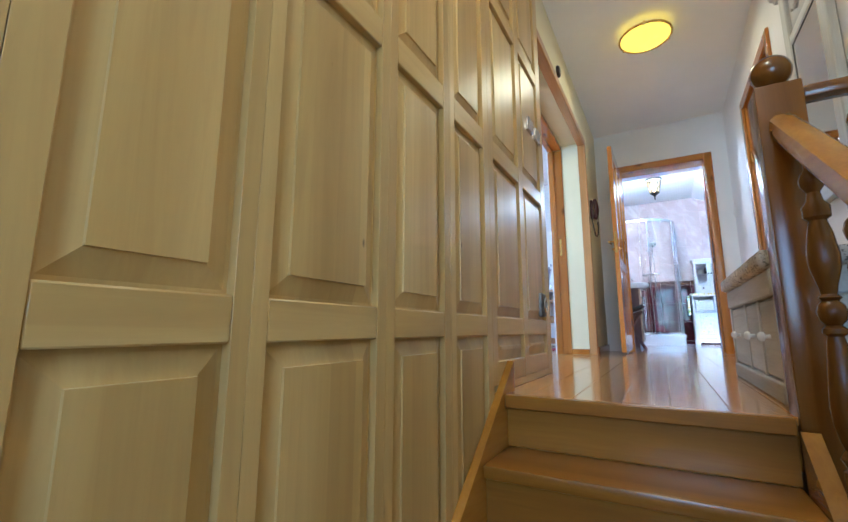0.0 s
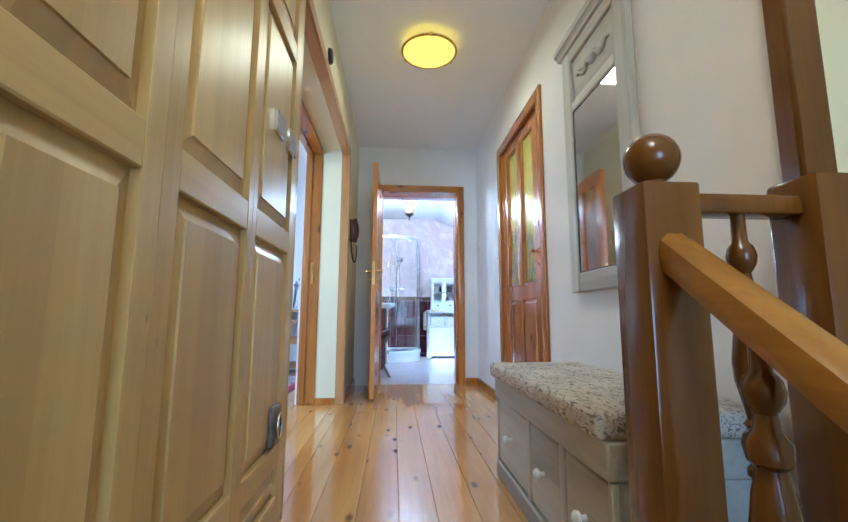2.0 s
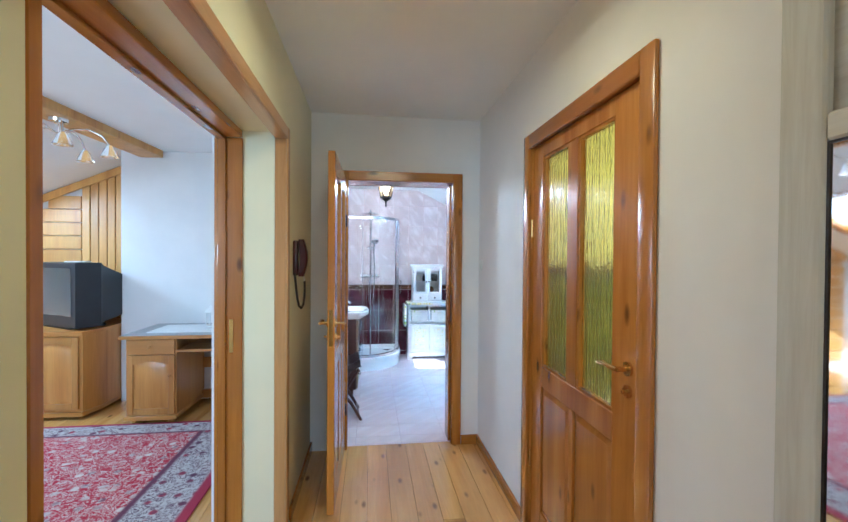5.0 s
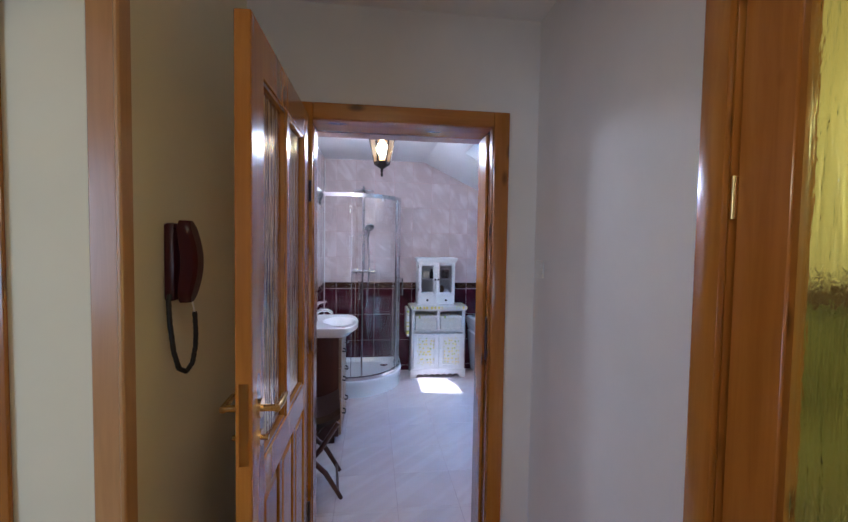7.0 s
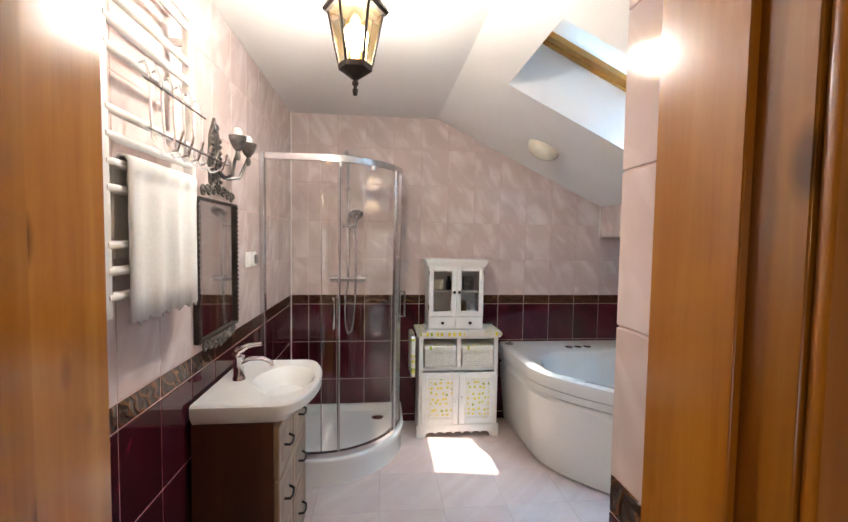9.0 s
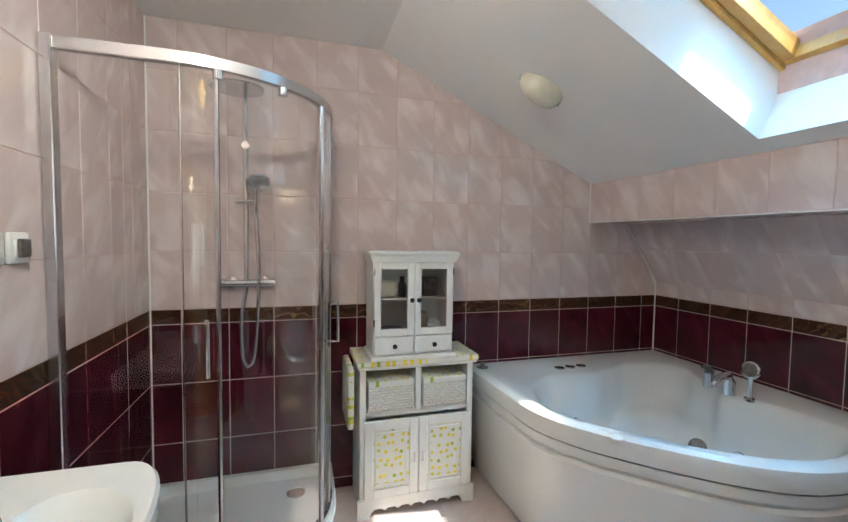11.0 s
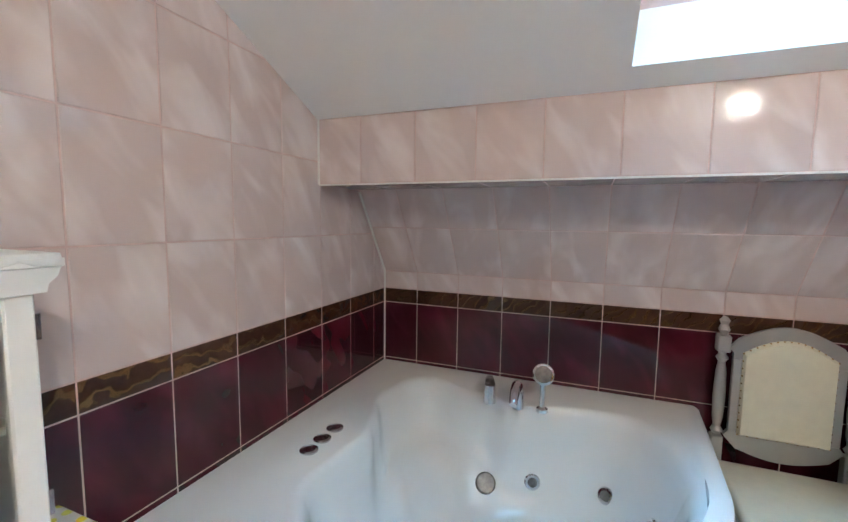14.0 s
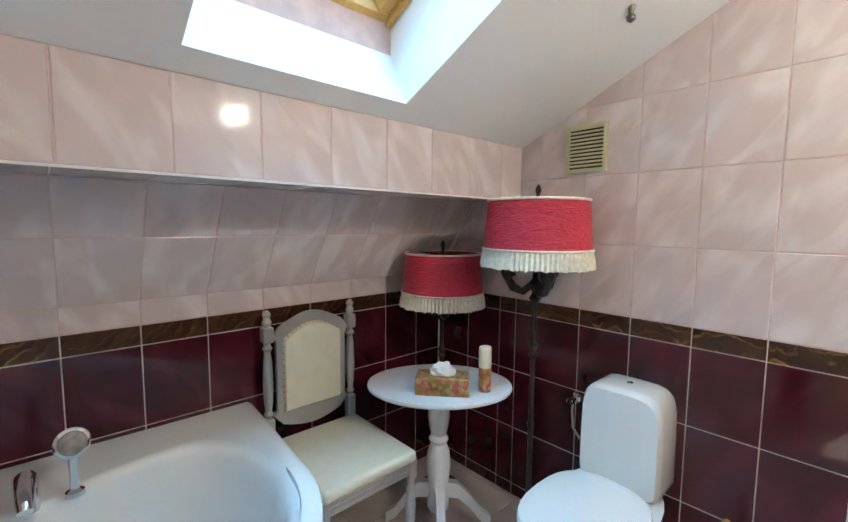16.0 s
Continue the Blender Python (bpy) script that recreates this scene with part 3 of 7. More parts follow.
def tile_mesh(poly, frame_axes, material, thick):
    """A flat piece with a softened edge; poly is measured from its own middle."""
    key = (tuple((round(u, 3), round(v, 3)) for u, v in poly), frame_axes, material.name)
    if key in tile_cache:
        return tile_cache[key]
    U, V, N = (Vector(a) for a in frame_axes)
    bm = bmesh.new()
    e = 0.0016
    cu, cv = sum(p[0] for p in poly) / len(poly), sum(p[1] for p in poly) / len(poly)

    def ring(inset, h):
        vs = []
        for u, v in poly:
            d = Vector((cu - u, cv - v))
            d = d.normalized() * inset * 1.4 if d.length > inset * 2 else d * 0
            vs.append(bm.verts.new(U * (u + d.x) + V * (v + d.y) + N * h))
        return vs
    rings = [ring(0, -thick), ring(0, -e), ring(e, 0)]
    n = len(poly)
    for a, b in zip(rings, rings[1:]):
        for i in range(n):
            bm.faces.new((a[i], a[(i + 1) % n], b[(i + 1) % n], b[i]))
    bm.faces.new(rings[-1])
    bmesh.ops.recalc_face_normals(bm, faces=bm.faces[:])
    me = mesh_of("tile", bm, material, False)
    tile_cache[key] = me
    return me


def lay_tiles(parent, origin, U, V, N, region, us, rows, joint=0.004, thick=0.006):
    """region: convex polygon in (u, v); us: upright joints; rows: (v0, v1, material)."""
    o, Uv, Vv = Vector(origin), Vector(U), Vector(V)
    area = sum(a[0] * b[1] - b[0] * a[1] for a, b in zip(region, region[1:] + region[:1]))
    poly0 = region if area > 0 else region[::-1]
    for v0, v1, material in rows:
        for u0, u1 in zip(us, us[1:]):
            h = joint / 2
            p = [(u0 + h, v0 + h), (u1 - h, v0 + h), (u1 - h, v1 - h), (u0 + h, v1 - h)]
            for a, b in zip(poly0, poly0[1:] + poly0[:1]):
                dx, dy = b[0] - a[0], b[1] - a[1]
                p = clip(p, dy, -dx, dy * a[0] - dx * a[1])
                if len(p) < 3:
                    break
            if len(p) < 3:
                continue
            w = max(q[0] for q in p) - min(q[0] for q in p)
            ht = max(q[1] for q in p) - min(q[1] for q in p)
            if w < 0.008 or ht < 0.008:
                continue
            mu, mv = (max(q[0] for q in p) + min(q[0] for q in p)) / 2, (max(q[1] for q in p) + min(q[1] for q in p)) / 2
            me = tile_mesh([(a - mu, b - mv) for a, b in p], (U, V, N), material, thick)
            ob = new("tile", me)
            ob.parent = parent
            ob.location = o + Uv * mu + Vv * mv


def steps(first, step, lo, hi):
    out = [lo]
    k = math.ceil((lo - first) / step + 0.05)
    while first + k * step < hi - 0.004:
        out.append(first + k * step)
        k += 1
    return out + [hi]


ROWS_LOW = [(0.0, 0.06, M_WINE), (0.06, 0.36, M_WINE), (0.36, 0.66, M_WINE), (0.66, 0.957, M_WINE), (0.957, 1.031, M_BAND)]
ROWS_HIGH = [(1.031 + 0.2865 * k, 1.031 + 0.2865 * (k + 1), M_PINK) for k in range(5)]
XY, XZ, YZ = (1, 0, 0), (0, 0, 1), (0, 1, 0)


# ---- structure: living room ----
LX0, LY0, LY1 = -4.7, 2.2, 7.0
structure("floor_living_base", boxes((LX0, -0.72, LY0, LY1, -0.14, -0.022)), M_STAIR, "sub floor of the living room", "floor")
structure("wall_living_far", boxes((LX0, -0.6, LY1, LY1 + 0.1, -0.1, 2.7)), M_PLASTER, "wall behind the television", "wall")
structure("wall_living_pier", boxes((-2.36, -0.73, 6.62, LY1, -0.1, 2.7)), M_PLASTER, "white plastered chimney pier", "wall")
structure("wall_living_left", boxes((LX0 - 0.1, LX0, LY0, LY1, -0.1, 2.7)), M_PLASTER, "white wall under the roof slope", "wall")
structure("wall_living_right", boxes((-0.735, -0.722, 4.45, 6.62, -0.1, 2.7), (-0.735, -0.722, LY0, 3.10, -0.1, 2.7), (-0.735, -0.722, 3.10, 4.45, 2.09, 2.7)), M_PLASTER, "white wall beside the opening", "wall")
structure("wall_living_back", boxes((LX0, -3.3, LY0 - 0.1, LY0, -0.1, 2.7), (-1.7, -0.6, LY0 - 0.1, LY0, -0.1, 2.7), (-3.3, -1.7, LY0 - 0.1, LY0, -0.1, 0.9), (-3.3, -1.7, LY0 - 0.1, LY0, 2.1, 2.7)), M_PLASTER, "white wall with a window", "wall")
structure("ceiling_living_flat", boxes((-2.36, -0.6, LY0 - 0.1, LY1 + 0.1, 2.47, 2.6)), M_CEIL, "white flat living room ceiling", "ceiling")
bm = bmesh.new()


def living_z(x):
    return 2.47 + (x + 2.36) * 0.43


def living_block(bm, xa, xb, ya, yb):
    prism(bm, [(xa, living_z(xa)), (xb, living_z(xb)), (xb, living_z(xb) + 0.2), (xa, living_z(xa) + 0.2)], ya, yb, "xz")


living_block(bm, LX0 - 0.1, -3.95, LY0 - 0.1, LY1 + 0.1)
living_block(bm, -3.15, -2.36, LY0 - 0.1, LY1 + 0.1)
living_block(bm, -3.95, -3.15, LY0 - 0.1, 5.1)
living_block(bm, -3.95, -3.15, 6.45, LY1 + 0.1)
structure("ceiling_living_slope", bm, M_CEIL, "white sloped living room ceiling with a roof window", "ceiling")

# ---- structure: small room behind the amber glass door ----
structure("wall_back_room", boxes((XW + 0.1, 2.6, 2.95, 3.05, -0.1, HC), (XW + 0.1, 2.6, 4.75, 4.85, -0.1, HC), (2.6, 2.7, 2.95, 4.85, -0.1, 0.25), (2.6, 2.7, 2.95, 3.1, 0.25, 2.3), (2.6, 2.7, 4.7, 4.85, 0.25, 2.3), (2.6, 2.7, 2.95, 4.85, 2.3, HC)), M_CREAM, "cream walls of the room behind the glazed door", "wall")
structure("floor_back_room", boxes((XW, 2.7, 2.95, 4.85, -0.12, -0.001)), M_FLOORTILE, "floor of the room behind the glazed door", "floor")
structure("ceiling_back_room", boxes((1.9, 2.7, 2.95, 4.85, HC, HC + 0.1)), M_CEIL, "ceiling of the room behind the glazed door", "ceiling")
hedge = bmesh.new()
bmesh.ops.create_grid(hedge, x_segments=60, y_segments=40, size=1, matrix=pose(6.0, 4.0, -1.4, 0, -90, 0) @ Matrix.Diagonal((2.9, 9.0, 1, 1)))
for v in hedge.verts:
    v.co += Vector((0.5 * noise.noise(v.co * 1.3), 0.2 * noise.noise(v.co * 3.1), 0.45 * noise.noise(v.co * 0.9) + 0.15 * noise.noise(v.co * 4)))
tagged(structure("hedge_backdrop", hedge, plain("hedge_leaves", (0.06, 0.09, 0.02), 0.9, vary=0.6, scale=9), "green hedge outside the window", "hedge"))
structure("ground", B(-60, 60, -60, 60, -4.2, -4.0), plain("grass", (0.07, 0.11, 0.03), 0.9, vary=0.3, scale=1.5), "green lawn far below the windows", "ground")


# ---- lamps of the place, with added fill lights ----
area_lamp("hall_lamp_light", (0.244, 3.577, 2.375), (0.244, 3.578, 0.0), 0.34, 0.34, 2.3, (1.0, 0.76, 0.42))
# Added fill light over the stair; no source is known there.
bulb("stair_fill_light", (0.12, 0.85, 2.30), 10.5, (1.0, 0.76, 0.48), 0.16)
bulb("lantern_light", (0.221, 6.44, 2.14), 38, (1.0, 0.97, 0.93), 0.05)
area_lamp("living_window_light", (-2.5, LY0 - 0.05, 1.5), (-2.5, 5, 1.2), 1.55, 1.15, 16, (0.78, 0.89, 1.0))
area_lamp("living_roof_light", (-3.55, 5.77, living_z(-3.55) + 0.15), (-2.9, 5.77, 0.5), 0.75, 1.3, 26, (0.78, 0.89, 1.0))
wmid = ((HX0 + HX1) / 2 + nx, (HY0 + HY1) / 2, slope_z((HX0 + HX1) / 2) + nz)
area_lamp("roof_window_light", (wmid[0] + nx * 0.9, wmid[1], wmid[2] + nz * 0.9), (wmid[0] - nx, wmid[1], wmid[2] - nz), 1.1, 0.7, 22, (0.20, 0.56, 1.0)).data.spread = radians(105)
# Added strip in an assumed window; brightens the amber panes from behind.
area_lamp("back_room_fill_light", (2.585, 3.9, 2.12), (1.2, 3.9, 0.9), 1.5, 0.30, 6.5, (1.0, 0.97, 0.85))
area_lamp("stair_window_light", (0.55, -1.66, 1.0), (0.2, 2, 0.8), 1.05, 1.35, 6, (0.85, 0.93, 1.0))


# ---- stair ----
def stair():
    s = thing("stair", (0, 0, 0), "beech stair flight with solid risers between wardrobe and rail", "stairs")
    x0, x1 = -0.312, 0.475
    part("nosing", B(x0, x1, YS - 0.012, YS + 0.015, -0.045, 0.0, 0.004), M_STAIR, s)
    for k in range(1, 11):
        z, y = -RISE * k, YS - GOING * k
        part("tread", B(x0, x1, y - 0.012, y + GOING + 0.02, z - 0.04, z, 0.008, seg=2), M_STAIR, s)
    for k in range(0, 11):
        z, y = -RISE * k, YS - GOING * k
        part("riser", B(x0, x1, y + 0.016, y + 0.034, z - RISE + 0.001, z - 0.041), M_STAIR, s)
    k = RISE / GOING
    for xa, xb in ((-0.339, -0.3135), (0.477, 0.517)):
        top, bot = 0.10, -0.26
        ya, yb = YS + 0.11, YS - 10 * GOING
        pts = [(ya, (ya - YS) * k + top - 0.08), (ya, -0.26), (yb, (yb - YS) * k + bot), (yb, (yb - YS) * k + top)]
        if xa > 0:
            pts = [(YS - 0.02, -0.03), (YS - 0.02, -0.34), (yb, (yb - YS) * k + bot - 0.02), (yb, (yb - YS) * k + top - 0.13)]
        bm = prism(bmesh.new(), pts, xa, xb, "yz")
        part("stringer", bm, M_STAIR_Y, s)
    return s


stair()

BAL = [(0.024, 0.0), (0.024, 0.06), (0.016, 0.066), (0.026, 0.085), (0.016, 0.105), (0.020, 0.115), (0.029, 0.15), (0.032, 0.19), (0.026, 0.27), (0.019, 0.33), (0.016, 0.345), (0.024, 0.352),
       (0.024, 0.362), (0.016, 0.37), (0.026, 0.382), (0.030, 0.40), (0.026, 0.415), (0.017, 0.425), (0.024, 0.432), (0.016, 0.44), (0.020, 0.46), (0.031, 0.50), (0.033, 0.53), (0.026, 0.58),
       (0.018, 0.612), (0.028, 0.62), (0.029, 0.645), (0.018, 0.66), (0.014, 0.68), (0.024, 0.695), (0.027, 0.71), (0.023, 0.725), (0.014, 0.735), (0.013, 0.78)]


def baluster(h):
    bm = bmesh.new()
    lathe(bm, [(r * 0.95, z * h / 0.78) for r, z in BAL], 16)
    return bm


def railing():
    r = thing("stair_railing", (0, 0, 0), "glossy beech stair railing with turned balusters and ball newel", "railing")
    cx, cy = 0.538, 1.786
    newel = part("newel_post", B(cx - 0.055, cx + 0.055, cy - 0.055, cy + 0.055, -0.45, 0.936, 0.005, seg=2), M_STAIR_Z_SHADED, r)
    part("ball", lathe(bmesh.new(), [(0.025, 0.935), (0.025, 0.947)] + [(0.052 * math.sin(radians(a)), 0.996 - 0.052 * math.cos(radians(a))) for a in range(28, 181, 8)], 28, (cx, cy, 0)), M_STAIR_Z_SHADED, newel, "round turned ball")
    # sloping handrail towards the stair foot
    k = 0.725
    y0, y1, z0 = cy - 0.055, -0.75, 0.797
    prof = [(-0.028, -0.03), (0.028, -0.03), (0.034, 0.0), (0.030, 0.028), (0.016, 0.04), (-0.016, 0.04), (-0.030, 0.028), (-0.034, 0.0)]
    bm = skin(bmesh.new(), [[(cx + a, y, z0 - (y0 - y) * k + b) for a, b in prof] for y in (y0, y1)], True, True)
    part("handrail", bm, M_STAIR_Y, r)
    for i in range(9):
        y = 1.582 - 0.232 * i
        ztop = z0 - (y0 - y) * k - 0.028
        zbot = -(YS - y) * RISE / GOING - 0.02
        ob = part("baluster", baluster(ztop - zbot), M_STAIR_Z_SHADED, r)
        ob.location = (cx, y, zbot)
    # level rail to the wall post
    part("level_rail", B(cx + 0.055, 0.823, cy - 0.03, cy + 0.03, 0.885, 0.925, 0.01, seg=2), M_STAIR_Z_SHADED, r)
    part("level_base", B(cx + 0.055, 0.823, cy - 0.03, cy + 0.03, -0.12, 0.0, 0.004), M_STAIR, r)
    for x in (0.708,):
        ob = part("baluster", baluster(0.885), M_STAIR_Z_SHADED, r)
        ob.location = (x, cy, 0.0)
    part("wall_post", B(0.823, 0.945, cy - 0.058, cy + 0.055, -1.2, 0.965, 0.012, seg=2), M_STAIR_Z_SHADED, r)
    part("upright", B(0.862, 0.945, cy + 0.0, cy + 0.055, 0.965, HC, 0.008), M_STAIR_Z_SHADED, r, "slim beech upright to the ceiling")
    return r


railing()


# ---- built-in wardrobe ----
def raised_panel(bm, y0, y1, z0, z1, x, depth=0.018, slope=0.034):
    """A fielded panel facing +x, its field almost flush with the frame."""
    def ring(i, h):
        return [(x + h, y0 + i, z0 + i), (x + h, y1 - i, z0 + i), (x + h, y1 - i, z1 - i), (x + h, y0 + i, z1 - i)]
    g = 0.007
    skin(bm, [ring(0, -depth), ring(g, -depth), ring(g + slope, -depth * 0.42), ring(g + slope + 0.001, -0.003)], False, True)
    return bm


def frame_door(parent, y0, y1, z0, z1, panels, x, sw, thick=0.024):
    """A frame-and-panel leaf facing +x; panels: (z0, z1) of each field."""
    door = part("door", boxes((x - thick, x - thick + 0.004, y0, y1, z0, z1)), M_WARD, parent)
    part("stile", B(x - thick + 0.004, x, y0, y0 + sw[0], z0, z1, 0.0006), M_WARD, door)
    part("stile", B(x - thick + 0.004, x, y1 - sw[1], y1, z0, z1, 0.0006), M_WARD, door)
    zs = [z0] + [v for p in panels for v in p] + [z1]
    for a, b in zip(zs[::2], zs[1::2]):
        part("rail", B(x - thick + 0.004, x - 0.0005, y0 + sw[0], y1 - sw[1], a, b, 0.003), M_WARD_Y, door)
    for a, b in panels:
        part("panel", raised_panel(bmesh.new(), y0 + sw[0], y1 - sw[1], a, b, x), M_WARD, door, smooth=False)
    return door


def wardrobe():
    w = thing("wardrobe", (0, 0, 0), "tall built-in wardrobe of pale varnished wood with fielded panels", "wardrobe")
    X = -0.34
    part("carcass", boxes((-0.97, X - 0.026, -1.55, 2.566, -2.19, 2.495)), M_WARD, w)
    part("end_panel", B(-0.585, X, 2.567, 2.587, 0.0, 2.495, 0.002), M_WARD, w)
    fields = [(-1.32, -1.04), (-0.96, -0.70), (-0.63, -0.37), (-0.30, -0.04), (0.03, 0.33), (0.424, 0.650), (0.712, 1.001), (1.068, 1.322), (1.398, 1.648), (1.752, 2.088), (2.152, 2.492)]
    edges = [-1.5] + [(a[1] + b[0]) / 2 for a, b in zip(fields, fields[1:])] + [2.566]
    for i, (f, a, b) in enumerate(zip(fields, edges, edges[1:])):
        low = i < 9
        rows = [(0.275, 0.902), (0.978, 1.622), (1.69, 2.38)]
        rows = ([(-1.95, -1.35), (-1.28, -0.60), (-0.53, 0.206)] if low else [(0.11, 0.206)]) + rows
        door = frame_door(w, a + 0.0004, b - 0.0004, -2.1 if low else 0.03, 2.47, rows, X, (f[0] - a - 0.0004, b - 0.0004 - f[1]))
        if i == 10:
            for y in (2.31, 2.455):
                part("pull", box(bmesh.new(), X - 0.006, X + 0.012, y - 0.045, y + 0.045, 1.25, 1.325, 0.004), M_ALU, door, "square satin metal pull")
            part("latch", box(bmesh.new(), X - 0.006, X + 0.016, 2.365, 2.445, 0.29, 0.41, 0.006), M_PEWTER, door, "dark metal latch plate")
            part("latch_ring", tube(bmesh.new(), [(X + 0.022, 2.405 + 0.024 * math.cos(a), 0.35 + 0.036 * math.sin(a)) for a in np.linspace(0, 2 * math.pi, 17)[:-1]], 0.005, 6, True), M_ALU, door)
    part("cornice", B(X - 0.02, X + 0.012, -1.5, 2.575, 2.472, 2.495, 0.004), M_WARD_Y, w)
    part("plinth", B(X - 0.02, X - 0.001, 1.75, 2.56, 0.002, 0.03), M_WARD_Y, w)
    return w


wardrobe()


# ---- doors ----
def lever(parent, name, place, out, along):
    """Brass lever on an oval rose with a key rose below it. out: the way it stands off, along: the way it points."""
    o, u, d = Vector(place), Vector(out), Vector(along)
    bm = bmesh.new()
    tube(bm, [o, o + u * 0.008], 0.024, 16)
    tube(bm, [o, o + u * 0.045], 0.009, 10)
    tube(bm, [o + u * 0.045 - d * 0.006, o + u * 0.048 + d * 0.03, o + u * 0.046 + d * 0.07 + Vector((0, 0, 0.004)), o + u * 0.042 + d * 0.115 - Vector((0, 0, 0.004))], [0.010, 0.009, 0.0085, 0.007], 10)
    h = part(name, bm, M_BRASS, parent, "polished brass lever handle")
    k = o - Vector((0, 0, 0.075))
    bm = bmesh.new()
    tube(bm, [k, k + u * 0.008], 0.021, 16)
    tube(bm, [k + u * 0.008, k + u * 0.024], 0.007, 8)
    part("key_rose", bm, M_BRASS, parent, "brass key rose with key")
    return h


def leaf(parent, w, glass, label, low=2, thick=0.04, s0=0.105, s1=0.105, mid=0.05, zt=0.115):
    """Door leaf in the local xz plane from x=0, two panes over low panels."""
    H = 2.012
    bm = bmesh.new()
    box(bm, 0, s0, 0, thick, 0.01, H, 0.003)
    box(bm, w - s1, w, 0, thick, 0.01, H, 0.003)
    box(bm, s0, w - s1, 0.001, thick - 0.001, 0.01, 0.17, 0.002)
    box(bm, s0, w - s1, 0.001, thick - 0.001, 0.80, 0.90, 0.002)
    box(bm, s0, w - s1, 0.001, thick - 0.001, H - zt, H, 0.002)
    body = part("leaf", bm, M_PINE, parent, label)
    m = (s0 + w - s1) / 2
    part("muntin", B(m - mid / 2, m + mid / 2, 0.001, thick - 0.001, 0.90, H - zt, 0.003), M_PINE, body)
    inner = w - s0 - s1
    for i in range(2):
        a = s0 + i * (inner / 2 + mid / 2)
        b = a + inner / 2 - mid / 2
        part("pane", B(a - 0.004, b + 0.004, thick / 2 - 0.003, thick / 2 + 0.003, 0.895, H - zt + 0.005), glass, body, "wavy patterned glass pane")
        for x0, x1, z0, z1 in ((a, a + 0.012, 0.90, H - zt), (b - 0.012, b, 0.90, H - zt), (a + 0.012, b - 0.012, 0.90, 0.912), (a + 0.012, b - 0.012, H - zt - 0.012, H - zt)):
            part("bead", boxes((x0, x1, 0.006, thick - 0.006, z0, z1)), M_PINE, body)
    n = low
    g = 0.035
    pw = (inner - (n - 1) * g) / n
    for i in range(n):
        a = s0 + i * (pw + g)
        if i:
            part("muntin", B(a - g, a, 0.001, thick - 0.001, 0.17, 0.80, 0.003), M_PINE, body)
        for s, base in ((1, 0.012), (-1, thick - 0.012)):
            def ring(q, h):
                y = base - s * h
                return [(a + q, y, 0.17 + q), (a + pw - q, y, 0.17 + q), (a + pw - q, y, 0.80 - q), (a + q, y, 0.80 - q)]
            part("panel", skin(bmesh.new(), [ring(0, 0), ring(0.008, 0), ring(0.03, 0.009)], False, True), M_PINE, body, smooth=False)
    return body


def door_amber():
    d = thing("door_1", (0, 0, 0), "closed pine door with two amber wavy glass panes", "door")
    d["kind"] = "structure"
    x = XW
    for y0, y1, z1 in ((3.325, 3.395, 2.09), (4.295, 4.365, 2.09)):
        part("casing", B(x - 0.018, x + 0.0, y0, y1, 0, z1, 0.005, seg=2), M_PINE, d)
    part("casing", B(x - 0.0185, x + 0.0, 3.395, 4.295, 2.012, 2.09, 0.005), M_PINE_Y, d)
    part("jamb", B(x + 0.001, x + 0.1, 3.362, 3.395, 0, 2.058), M_PINE, d)
    part("jamb", B(x + 0.001, x + 0.1, 4.295, 4.328, 0, 2.058), M_PINE, d)
    part("jamb", B(x + 0.001, x + 0.1, 3.395, 4.295, 2.018, 2.058), M_PINE_Y, d)
    hold = leaf(d, 0.89, M_REEDED, "varnished knotty pine leaf", s0=0.166, s1=0.115, mid=0.085, zt=0.07)
    hold.matrix_world = pose(x + 0.052, 3.40, 0.005, 0, 0, 90)
    lever(hold, "handle", (0.072, 0.04, 1.08), (0, 1, 0), (1, 0, 0))
    for z in (0.35, 1.55):
        part("hinge", tube(bmesh.new(), [(0.893, 0.045, z), (0.893, 0.045, z + 0.09)], 0.007, 8), M_BRASS, hold)
    return d


